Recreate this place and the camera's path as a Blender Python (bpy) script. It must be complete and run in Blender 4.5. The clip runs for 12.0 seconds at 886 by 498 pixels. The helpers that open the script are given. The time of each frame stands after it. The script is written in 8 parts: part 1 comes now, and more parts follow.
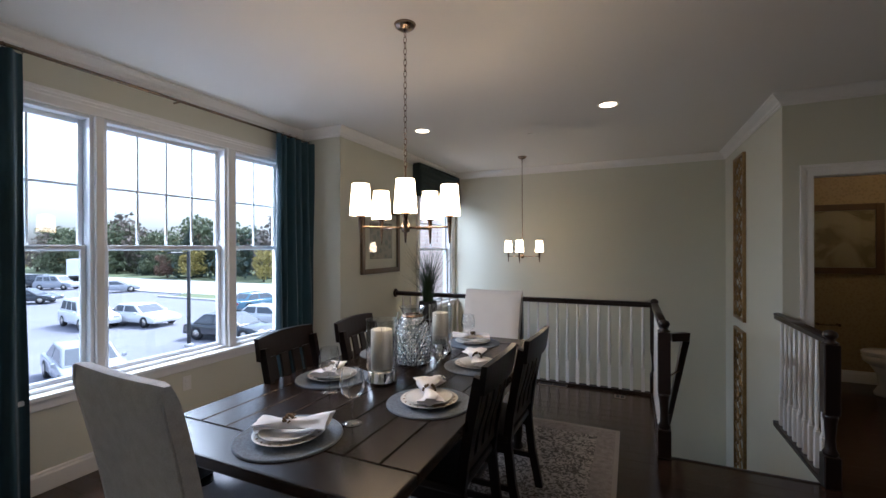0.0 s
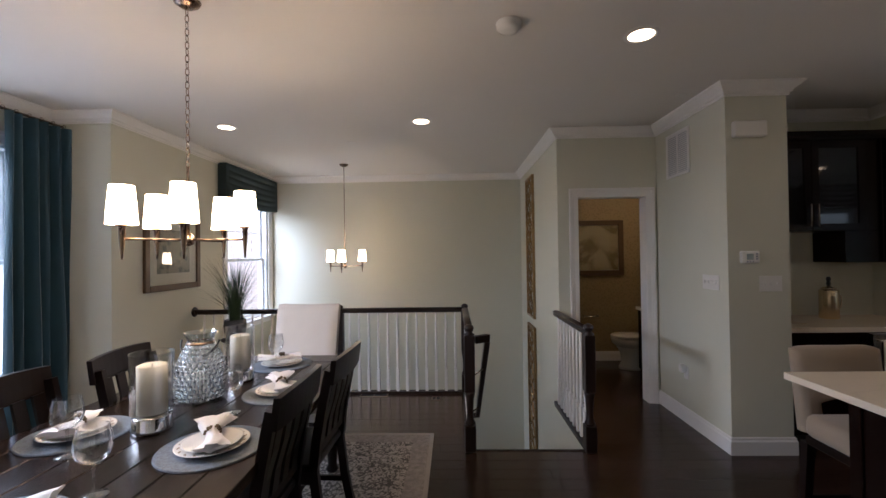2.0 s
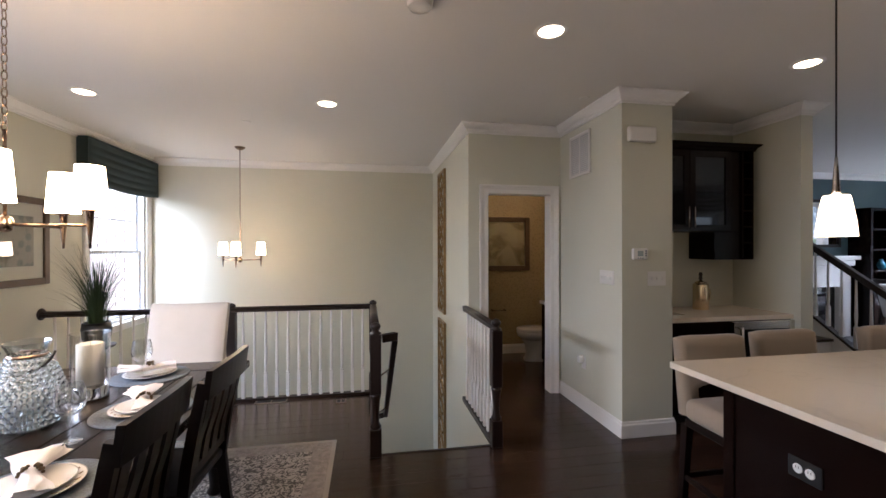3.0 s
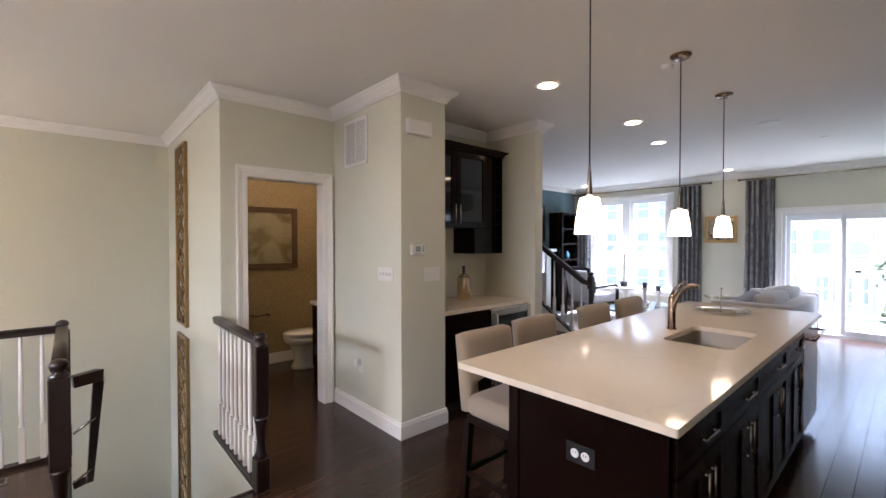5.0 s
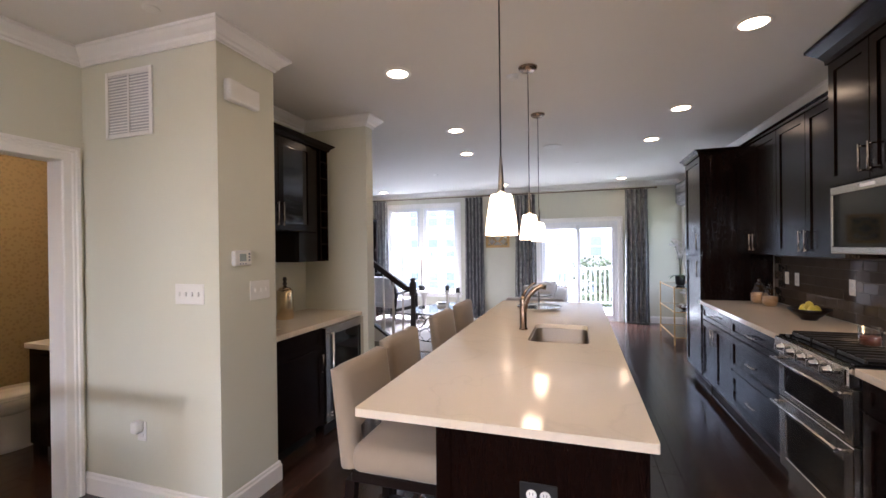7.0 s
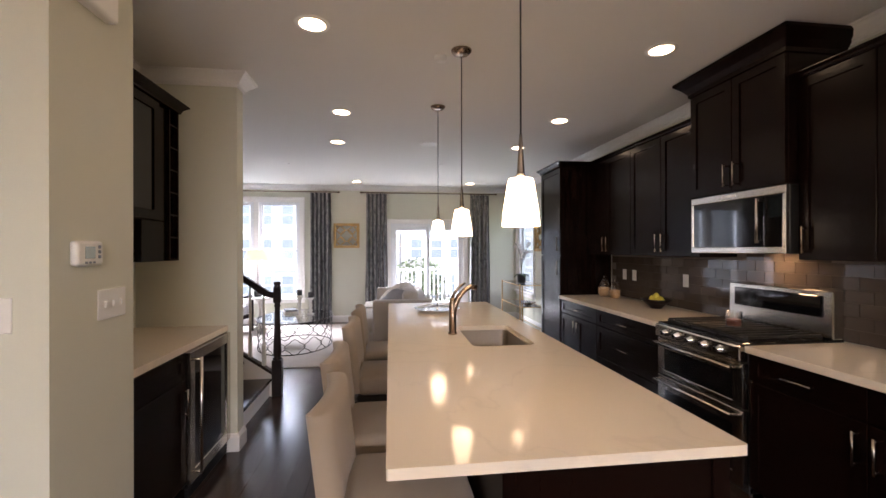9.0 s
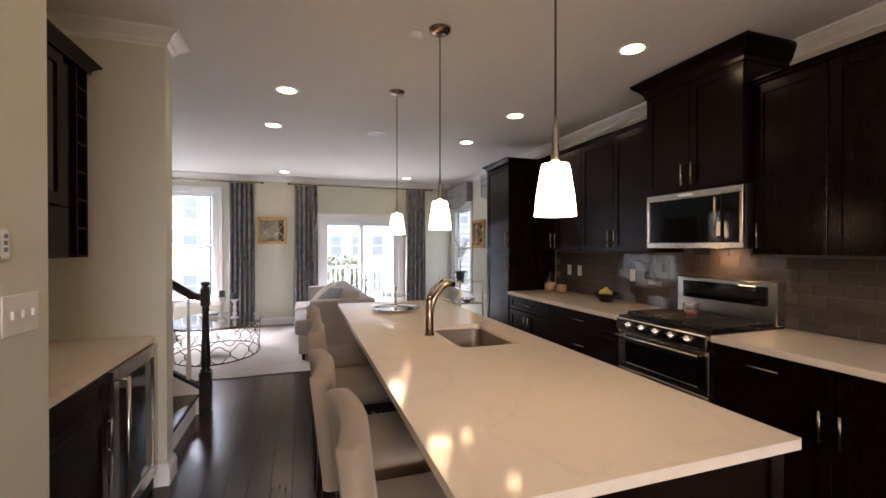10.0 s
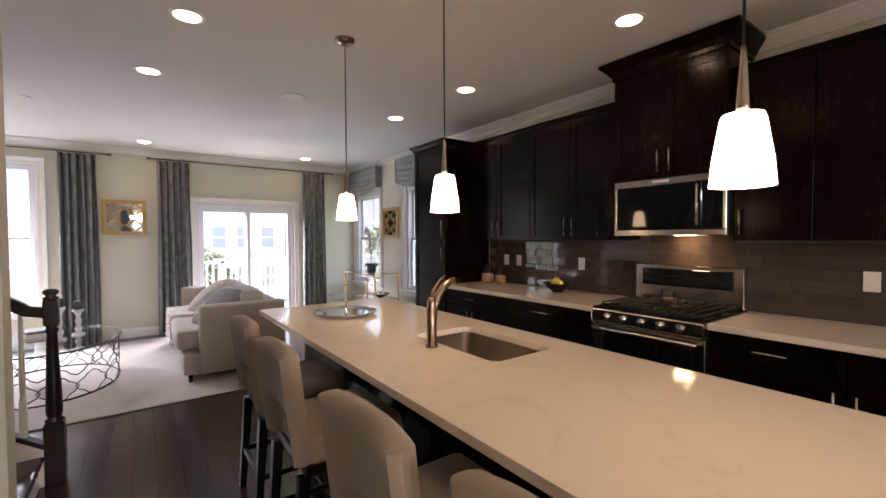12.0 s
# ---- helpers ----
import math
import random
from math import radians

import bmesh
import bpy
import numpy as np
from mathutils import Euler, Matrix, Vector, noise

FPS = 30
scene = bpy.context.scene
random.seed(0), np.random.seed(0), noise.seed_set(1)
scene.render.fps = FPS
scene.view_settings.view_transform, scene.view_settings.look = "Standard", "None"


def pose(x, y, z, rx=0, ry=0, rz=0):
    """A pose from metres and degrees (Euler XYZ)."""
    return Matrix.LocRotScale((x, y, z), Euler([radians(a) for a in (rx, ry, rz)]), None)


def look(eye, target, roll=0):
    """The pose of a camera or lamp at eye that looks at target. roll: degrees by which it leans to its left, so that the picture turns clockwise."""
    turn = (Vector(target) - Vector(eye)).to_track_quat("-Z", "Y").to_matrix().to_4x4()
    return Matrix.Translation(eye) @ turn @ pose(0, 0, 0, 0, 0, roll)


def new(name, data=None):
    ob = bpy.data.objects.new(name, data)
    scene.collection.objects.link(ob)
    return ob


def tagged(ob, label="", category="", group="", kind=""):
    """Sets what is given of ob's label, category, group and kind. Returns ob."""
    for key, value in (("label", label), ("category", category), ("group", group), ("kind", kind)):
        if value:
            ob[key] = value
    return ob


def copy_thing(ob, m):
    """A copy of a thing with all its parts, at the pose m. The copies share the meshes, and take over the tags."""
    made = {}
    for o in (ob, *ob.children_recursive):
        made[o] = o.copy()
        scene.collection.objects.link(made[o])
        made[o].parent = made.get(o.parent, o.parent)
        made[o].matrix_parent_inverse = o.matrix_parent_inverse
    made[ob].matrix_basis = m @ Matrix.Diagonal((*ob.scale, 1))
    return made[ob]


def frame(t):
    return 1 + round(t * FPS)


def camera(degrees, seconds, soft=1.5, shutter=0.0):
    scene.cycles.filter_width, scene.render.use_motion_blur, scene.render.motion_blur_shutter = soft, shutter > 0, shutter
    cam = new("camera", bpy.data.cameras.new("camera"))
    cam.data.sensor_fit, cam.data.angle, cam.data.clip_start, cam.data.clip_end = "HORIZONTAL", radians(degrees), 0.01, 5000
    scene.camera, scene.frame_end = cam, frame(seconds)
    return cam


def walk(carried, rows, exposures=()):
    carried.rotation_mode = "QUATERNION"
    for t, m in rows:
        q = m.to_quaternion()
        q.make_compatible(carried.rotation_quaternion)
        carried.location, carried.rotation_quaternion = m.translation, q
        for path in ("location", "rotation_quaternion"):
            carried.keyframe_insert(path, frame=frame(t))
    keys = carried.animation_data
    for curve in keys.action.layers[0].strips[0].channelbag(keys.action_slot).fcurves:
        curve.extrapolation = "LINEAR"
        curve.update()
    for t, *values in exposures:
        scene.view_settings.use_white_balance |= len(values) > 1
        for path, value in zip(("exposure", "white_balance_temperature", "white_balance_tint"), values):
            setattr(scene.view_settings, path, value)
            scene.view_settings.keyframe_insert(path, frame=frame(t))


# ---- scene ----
cam = camera(93.3, 12.0)
PATH = [
    (0, (0.223, 0.224, 1.474), (-0.597, 2.047, 1.471), -0.2),
    (0.5, (0.25, 0.242, 1.485), (-0.4, 2.133, 1.493), -0.5),
    (1, (0.279, 0.264, 1.506), (-0.183, 2.209, 1.518), -0.6),
    (1.5, (0.301, 0.297, 1.51), (0.045, 2.281, 1.531), -0.7),
    (2, (0.326, 0.333, 1.508), (0.274, 2.333, 1.531), -0.8),
    (2.5, (0.365, 0.394, 1.51), (0.5, 2.39, 1.517), -0.4),
    (3, (0.375, 0.489, 1.501), (0.732, 2.457, 1.497), -0.1),
    (3.5, (0.406, 0.571, 1.502), (1.006, 2.479, 1.484), 0.1),
    (5.5, (0.48, 1.064, 1.511), (2.009, 2.353, 1.483), 0.0),
    (6, (0.478, 1.239, 1.508), (2.169, 2.307, 1.49), 0.1),
    (6.5, (0.486, 1.41, 1.513), (2.311, 2.23, 1.5), -0.3),
    (7, (0.552, 1.615, 1.497), (2.456, 2.228, 1.492), -0.7),
    (9, (0.85, 2.39, 1.466), (2.834, 2.136, 1.466), -0.1),
    (9.5, (0.984, 2.542, 1.458), (2.932, 2.091, 1.448), 0.0),
    (10, (1.125, 2.706, 1.449), (3.021, 2.07, 1.436), -0.0),
    (10.5, (1.286, 2.831, 1.439), (3.113, 2.018, 1.418), -0.3),
    (11, (1.49, 2.935, 1.422), (3.247, 1.98, 1.391), -0.4),
    (11.5, (1.689, 3.018, 1.436), (3.387, 1.963, 1.379), -0.1),
    (12, (1.919, 3.089, 1.43), (3.535, 1.913, 1.374), -0.3),
]
walk(cam, [(t, look(eye, target, roll)) for t, eye, target, roll in PATH], exposures=((0.0, 1.86, 5200, 12), (1.5, 2.15, 5300, 15), (2.5, 2.7, 5400, 17), (3.5, 3.28, 5500, 17), (5.5, 3.74, 5500, 17), (6.5, 3.83, 5550, 19), (9.0, 3.6, 6150, 20), (12.0, 3.57, 6400, 22)))

# ---- world, sun and exposure ----
world = bpy.data.worlds.new("overcast_sky")
scene.world = world
world.use_nodes = True
_nt = world.node_tree
_sky = _nt.nodes.new("ShaderNodeTexSky")
_sky.sky_type = "NISHITA"
_sky.sun_disc = False
_sky.sun_elevation, _sky.sun_rotation = radians(55), radians(10)
_sky.air_density, _sky.dust_density = 1.0, 4.0
_hsv = _nt.nodes.new("ShaderNodeHueSaturation")
_hsv.inputs["Saturation"].default_value = 0.5
_nt.links.new(_sky.outputs[0], _hsv.inputs["Color"])
_nt.links.new(_hsv.outputs[0], _nt.nodes["Background"].inputs[0])
_nt.nodes["Background"].inputs[1].default_value = 0.15
_sun = new("sun", bpy.data.lights.new("sun", "SUN"))
_sun.data.energy, _sun.data.angle, _sun.data.color = 1.5, radians(20), (1.0, 0.96, 0.9)
_sun.matrix_world = look((0, 0, 0), (-math.sin(radians(10)) * math.cos(radians(55)), -math.cos(radians(10)) * math.cos(radians(55)), -math.sin(radians(55))))


def sky_lamp(name, eye, target, w, h, watts, color=(0.95, 0.97, 1.0)):
    """Skylight falling in through a window opening, from outside and above it."""
    ob = new(name, bpy.data.lights.new(name, "AREA"))
    ob.data.shape, ob.data.size, ob.data.size_y = "RECTANGLE", w, h
    ob.data.energy, ob.data.color = watts, color
    ob.matrix_world = look(eye, target)


sky_lamp("bay_skylight", (-4.3, 2.3, 3.15), (1.4, 2.7, 0.5), 2.8, 1.9, 128, (1.0, 0.98, 0.96))
sky_lamp("stair_skylight", (-3.7, 6.0, 3.4), (0.3, 6.1, 1.0), 1.2, 1.2, 34, (0.84, 0.92, 1.0))
sky_lamp("rear_window_skylight", (10.7, 5.0, 3.6), (7.0, 4.8, 0.6), 2.0, 1.4, 190)
sky_lamp("slider_skylight", (10.7, 1.6, 3.6), (6.5, 1.8, 0.3), 2.2, 1.4, 125)

# ---- materials ----
def rgb(c):
    return (c[0], c[1], c[2], 1.0)


def mat(name, color, rough=0.6, metal=0.0, vary=0.12, scale=6.0, fine=90.0, bump=0.05, stretch=(1, 1, 1), spec=0.5, rand=0.0, coat=0.0, sheen=0.0, tint=None):
    """Principled surface with variation at two scales, in metres on the object."""
    m = bpy.data.materials.new(name)
    m.use_nodes = True
    nt = m.node_tree
    p = nt.nodes["Principled BSDF"]
    p.inputs["Roughness"].default_value = rough
    p.inputs["Metallic"].default_value = metal
    p.inputs["Specular IOR Level"].default_value = spec
    p.inputs["Coat Weight"].default_value = coat
    p.inputs["Sheen Weight"].default_value = sheen
    tc = nt.nodes.new("ShaderNodeTexCoord")
    mp = nt.nodes.new("ShaderNodeMapping")
    mp.inputs["Scale"].default_value = stretch
    nt.links.new(tc.outputs["Object"], mp.inputs[0])
    big = nt.nodes.new("ShaderNodeTexNoise")
    big.inputs["Scale"].default_value, big.inputs["Detail"].default_value = scale, 4.0
    small = nt.nodes.new("ShaderNodeTexNoise")
    small.inputs["Scale"].default_value, small.inputs["Detail"].default_value = fine, 3.0
    for n in (big, small):
        nt.links.new(mp.outputs[0], n.inputs["Vector"])
    mix = nt.nodes.new("ShaderNodeMath")
    mix.operation = "MULTIPLY_ADD"
    mix.inputs[1].default_value = 0.5
    nt.links.new(small.outputs["Fac"], mix.inputs[0])
    half = nt.nodes.new("ShaderNodeMath")
    half.operation = "MULTIPLY"
    half.inputs[1].default_value = 0.5
    nt.links.new(big.outputs["Fac"], half.inputs[0])
    nt.links.new(half.outputs[0], mix.inputs[2])
    out = mix.outputs[0]
    if rand:
        info = nt.nodes.new("ShaderNodeObjectInfo")
        r = nt.nodes.new("ShaderNodeMath")
        r.operation = "MULTIPLY_ADD"
        r.inputs[1].default_value = rand
        nt.links.new(info.outputs["Random"], r.inputs[0])
        nt.links.new(out, r.inputs[2])
        s2 = nt.nodes.new("ShaderNodeMath")
        s2.operation = "SUBTRACT"
        s2.inputs[1].default_value = rand / 2
        nt.links.new(r.outputs[0], s2.inputs[0])
        out = s2.outputs[0]
    ramp = nt.nodes.new("ShaderNodeValToRGB")
    ramp.color_ramp.elements[0].position, ramp.color_ramp.elements[1].position = 0.25, 0.75
    t = tint or color
    ramp.color_ramp.elements[0].color = rgb([max(0.0, c * (1 - vary)) for c in color])
    ramp.color_ramp.elements[1].color = rgb([min(1.0, c * (1 + vary)) for c in t])
    nt.links.new(out, ramp.inputs[0])
    nt.links.new(ramp.outputs[0], p.inputs["Base Color"])
    if bump:
        b = nt.nodes.new("ShaderNodeBump")
        b.inputs["Strength"].default_value, b.inputs["Distance"].default_value = bump, 0.004
        nt.links.new(small.outputs["Fac"], b.inputs["Height"])
        nt.links.new(b.outputs[0], p.inputs["Normal"])
    return m


def glow(name, color, strength):
    m = bpy.data.materials.new(name)
    m.use_nodes = True
    p = m.node_tree.nodes["Principled BSDF"]
    p.inputs["Base Color"].default_value = rgb((0.8, 0.78, 0.74))
    p.inputs["Emission Color"].default_value = rgb(color)
    p.inputs["Emission Strength"].default_value = strength
    return m


def pane(name, tint=(0.96, 0.98, 0.98), rough=0.02, gloss=1.0):
    """Thin clear glass: see-through, with a Fresnel gloss."""
    m = bpy.data.materials.new(name)
    m.use_nodes = True
    nt = m.node_tree
    nt.nodes.clear()
    out = nt.nodes.new("ShaderNodeOutputMaterial")
    mix = nt.nodes.new("ShaderNodeMixShader")
    tr = nt.nodes.new("ShaderNodeBsdfTransparent")
    gl = nt.nodes.new("ShaderNodeBsdfGlossy")
    lw = nt.nodes.new("ShaderNodeLayerWeight")
    lw.inputs["Blend"].default_value = 0.5
    pw = nt.nodes.new("ShaderNodeMath")
    pw.operation = "POWER"
    pw.inputs[1].default_value = 3.0
    fr = nt.nodes.new("ShaderNodeMath")
    fr.operation = "MULTIPLY_ADD"
    fr.inputs[1].default_value, fr.inputs[2].default_value = min(0.9, 0.55 * gloss), 0.035 * gloss
    nt.links.new(lw.outputs["Facing"], pw.inputs[0])
    nt.links.new(pw.outputs[0], fr.inputs[0])
    tr.inputs[0].default_value = rgb(tint)
    gl.inputs["Roughness"].default_value = rough
    nt.links.new(fr.outputs[0], mix.inputs[0])
    nt.links.new(tr.outputs[0], mix.inputs[1])
    nt.links.new(gl.outputs[0], mix.inputs[2])
    nt.links.new(mix.outputs[0], out.inputs[0])
    return m


def link(m, frm, to):
    m.node_tree.links.new(frm, to)


def patterned(name, dark, light, scale, rough=0.8, kind="herring", bump=0.2):
    """Two-colour woven or printed pattern from waves and noise."""
    m = mat(name, dark, rough, bump=bump)
    nt = m.node_tree
    p = nt.nodes["Principled BSDF"]
    tc = nt.nodes.new("ShaderNodeTexCoord")
    mp = nt.nodes.new("ShaderNodeMapping")
    nt.links.new(tc.outputs["Object"], mp.inputs[0])
    mp.inputs["Scale"].default_value = scale
    if kind == "voronoi":
        w = nt.nodes.new("ShaderNodeTexVoronoi")
        w.inputs["Scale"].default_value = 1.0
        val = w.outputs["Distance"]
        nt.links.new(mp.outputs[0], w.inputs["Vector"])
    elif kind == "persian":
        w = nt.nodes.new("ShaderNodeTexNoise")
        w.inputs["Scale"].default_value, w.inputs["Detail"].default_value, w.inputs["Distortion"].default_value = 1.0, 6.0, 2.5
        nt.links.new(mp.outputs[0], w.inputs["Vector"])
        val = w.outputs["Fac"]
    else:
        w = nt.nodes.new("ShaderNodeTexWave")
        w.wave_profile = "SIN"
        w.inputs["Scale"].default_value, w.inputs["Distortion"].default_value, w.inputs["Detail"].default_value = 1.0, 3.0, 1.0
        w.inputs["Detail Scale"].default_value = 1.5
        w.bands_direction = "Z"
        nt.links.new(mp.outputs[0], w.inputs["Vector"])
        val = w.outputs["Fac"]
    ramp = nt.nodes.new("ShaderNodeValToRGB")
    lo, hi = {"voronoi": (0.3, 0.5), "persian": (0.44, 0.56)}.get(kind, (0.35, 0.65))
    ramp.color_ramp.elements[0].position, ramp.color_ramp.elements[1].position = lo, hi
    ramp.color_ramp.elements[0].color, ramp.color_ramp.elements[1].color = rgb(dark), rgb(light)
    nt.links.new(val, ramp.inputs[0])
    nt.links.new(ramp.outputs[0], p.inputs["Base Color"])
    return m


M_WALL = mat("sage_wall_paint", (0.615, 0.615, 0.52), 0.75, vary=0.03, scale=1.5, fine=220, bump=0.06)
M_TEAL = mat("teal_wall_paint", (0.07, 0.12, 0.14), 0.7, vary=0.05, scale=2)
M_CEIL = mat("ceiling_paint", (0.74, 0.725, 0.69), 0.85, vary=0.02, scale=1.2, fine=180, bump=0.05)
M_TRIM = mat("white_trim_paint", (0.8, 0.79, 0.77), 0.35, vary=0.02, scale=3, bump=0.02)
M_VINYL = mat("white_vinyl_frame", (0.75, 0.77, 0.8), 0.35, vary=0.02, bump=0.0)
M_PAPER = patterned("gold_wallpaper", (0.265, 0.2, 0.1), (0.315, 0.248, 0.13), (34, 34, 34), 0.6, "voronoi", 0.15)
M_FLOOR = mat("dark_oak_plank", (0.031, 0.0155, 0.011), 0.2, vary=0.4, scale=3.0, fine=26.0, bump=0.08, stretch=(0.9, 9, 9), rand=0.3, tint=(0.043, 0.023, 0.0165))


def oak_cathedrals():
    """Arched growth rings along each plank, in colour, gloss and relief, shifted from plank to plank."""
    nt = M_FLOOR.node_tree
    p = nt.nodes["Principled BSDF"]
    tc = nt.nodes.new("ShaderNodeTexCoord")
    info = nt.nodes.new("ShaderNodeObjectInfo")
    geo = nt.nodes.new("ShaderNodeNewGeometry")
    both = nt.nodes.new("ShaderNodeMath")
    both.operation = "ADD"
    nt.links.new(info.outputs["Random"], both.inputs[0])
    nt.links.new(geo.outputs["Random Per Island"], both.inputs[1])
    far = nt.nodes.new("ShaderNodeCombineXYZ")
    k = nt.nodes.new("ShaderNodeMath")
    k.operation = "MULTIPLY"
    k.inputs[1].default_value = 40.0
    nt.links.new(both.outputs[0], k.inputs[0])
    nt.links.new(k.outputs[0], far.inputs[2])
    mp = nt.nodes.new("ShaderNodeMapping")
    mp.inputs["Scale"].default_value = (1.0, 9.0, 1.0)
    nt.links.new(tc.outputs["Object"], mp.inputs[0])
    add = nt.nodes.new("ShaderNodeVectorMath")
    nt.links.new(mp.outputs[0], add.inputs[0])
    nt.links.new(far.outputs[0], add.inputs[1])
    n = nt.nodes.new("ShaderNodeTexNoise")
    n.inputs["Scale"].default_value, n.inputs["Detail"].default_value = 1.3, 1.2
    nt.links.new(add.outputs[0], n.inputs["Vector"])
    m = nt.nodes.new("ShaderNodeMath")
    m.operation = "MULTIPLY"
    m.inputs[1].default_value = 52.0
    nt.links.new(n.outputs["Fac"], m.inputs[0])
    sn = nt.nodes.new("ShaderNodeMath")
    sn.operation = "SINE"
    nt.links.new(m.outputs[0], sn.inputs[0])
    ring = nt.nodes.new("ShaderNodeMapRange")
    ring.inputs["From Min"].default_value, ring.inputs["From Max"].default_value = -1.0, 1.0
    nt.links.new(sn.outputs[0], ring.inputs["Value"])
    dark = nt.nodes.new("ShaderNodeMix")
    dark.data_type, dark.blend_type = "RGBA", "MULTIPLY"
    dark.inputs[0].default_value = 1.0
    nt.links.new(p.inputs["Base Color"].links[0].from_socket, dark.inputs[6])
    shade = nt.nodes.new("ShaderNodeMapRange")
    shade.inputs["To Min"].default_value, shade.inputs["To Max"].default_value = 0.7, 1.1
    nt.links.new(ring.outputs[0], shade.inputs["Value"])
    nt.links.new(shade.outputs[0], dark.inputs[7])
    nt.links.new(dark.outputs[2], p.inputs["Base Color"])
    gl = nt.nodes.new("ShaderNodeMapRange")
    gl.inputs["To Min"].default_value, gl.inputs["To Max"].default_value = 0.205, 0.175
    nt.links.new(ring.outputs[0], gl.inputs["Value"])
    nt.links.new(gl.outputs[0], p.inputs["Roughness"])
    b = nt.nodes.new("ShaderNodeBump")
    b.inputs["Strength"].default_value, b.inputs["Distance"].default_value = 0.018, 0.002
    nt.links.new(ring.outputs[0], b.inputs["Height"])
    nt.links.new(p.inputs["Normal"].links[0].from_socket, b.inputs["Normal"])
    nt.links.new(b.outputs[0], p.inputs["Normal"])


oak_cathedrals()
M_SUB = mat("subfloor", (0.03, 0.018, 0.013), 0.5, bump=0)
M_ESPRESSO = mat("espresso_cabinet_wood", (0.0068, 0.0029, 0.0021), 0.21, vary=0.25, scale=4, fine=40, bump=0.03, stretch=(6, 6, 0.7), spec=0.14)
M_RAILWOOD = mat("dark_rail_wood", (0.016, 0.009, 0.0075), 0.3, vary=0.3, scale=4, fine=50, bump=0.03)
M_TABLE = mat("dark_walnut_table", (0.018, 0.0105, 0.0075), 0.26, vary=0.5, scale=3, fine=30, bump=0.15, stretch=(9, 0.9, 9), rand=0.25, spec=0.35)
M_CHAIRWOOD = mat("black_brown_chair_wood", (0.0085, 0.005, 0.0042), 0.33, vary=0.3, scale=5, fine=45, bump=0.05, spec=0.28)
M_QUARTZ = mat("cream_quartz", (0.78, 0.695, 0.575), 0.1, vary=0.03, scale=2, fine=300, bump=0.0, spec=0.25)
M_BASIN = mat("satin_steel_basin", (0.5, 0.45, 0.385), 0.3, 1.0, vary=0.08, scale=3, fine=120, bump=0.02)
M_BEAD = mat("dark_bronze_bead", (0.12, 0.085, 0.05), 0.3, 0.8, vary=0.4, scale=60, bump=0)
M_FRAMEWOOD = mat("bronze_brown_frame", (0.085, 0.05, 0.026), 0.4, vary=0.3, scale=12, fine=90, bump=0.1)
M_STEEL = mat("brushed_stainless", (0.56, 0.52, 0.46), 0.2, 1.0, vary=0.08, scale=3, fine=120, bump=0.03, stretch=(1, 1, 30))
M_CHROME = mat("polished_chrome", (0.7, 0.7, 0.7), 0.08, 1.0, vary=0.02, bump=0)
M_NICKEL = mat("satin_nickel", (0.42, 0.37, 0.31), 0.25, 1.0, vary=0.05, bump=0)
M_BRONZE = mat("brushed_bronze", (0.30, 0.22, 0.16), 0.25, 1.0, vary=0.1, bump=0.02)
M_BRASS = mat("champagne_brass", (0.62, 0.5, 0.33), 0.24, 1.0, vary=0.08, bump=0.01)
M_GOLD = mat("aged_gold", (0.34, 0.23, 0.11), 0.4, 1.0, vary=0.3, scale=20, bump=0.1)
M_BLACKGLASS = mat("black_glass", (0.006, 0.006, 0.007), 0.05, vary=0.1, bump=0)
M_BLACK = mat("black_iron", (0.012, 0.012, 0.012), 0.45, vary=0.2, bump=0.1)
M_TILE = mat("taupe_glass_tile", (0.078, 0.062, 0.051), 0.03, vary=0.08, scale=3, fine=40, bump=0.015, rand=0.25)
M_GROUT = mat("grey_grout", (0.15, 0.125, 0.105), 0.9, bump=0.1)
M_LINEN = mat("grey_linen", (0.6, 0.6, 0.625), 0.9, vary=0.2, scale=25, fine=190, bump=0.45, sheen=0.3)
M_CREAM = mat("cream_linen", (0.62, 0.58, 0.53), 0.9, vary=0.06, scale=6, fine=420, bump=0.3, sheen=0.2)
M_STOOL = mat("beige_stool_fabric", (0.31, 0.25, 0.188), 0.9, vary=0.08, scale=6, fine=400, bump=0.3, sheen=0.2)
M_SOFA = mat("greige_sofa_fabric", (0.4, 0.36, 0.32), 0.9, vary=0.08, scale=6, fine=380, bump=0.3, sheen=0.2)
M_TEALCLOTH = mat("teal_curtain_cloth", (0.01, 0.048, 0.072), 0.6, vary=0.35, scale=3, fine=260, bump=0.25, sheen=0.3)
M_DARKCLOTH = mat("dark_teal_shade_cloth", (0.014, 0.03, 0.035), 0.75, vary=0.2, scale=5, fine=260, bump=0.25)
M_CURTAIN = mat("grey_feather_curtain", (0.12, 0.125, 0.135), 0.8, vary=0.1, scale=4, fine=260, bump=0.2)


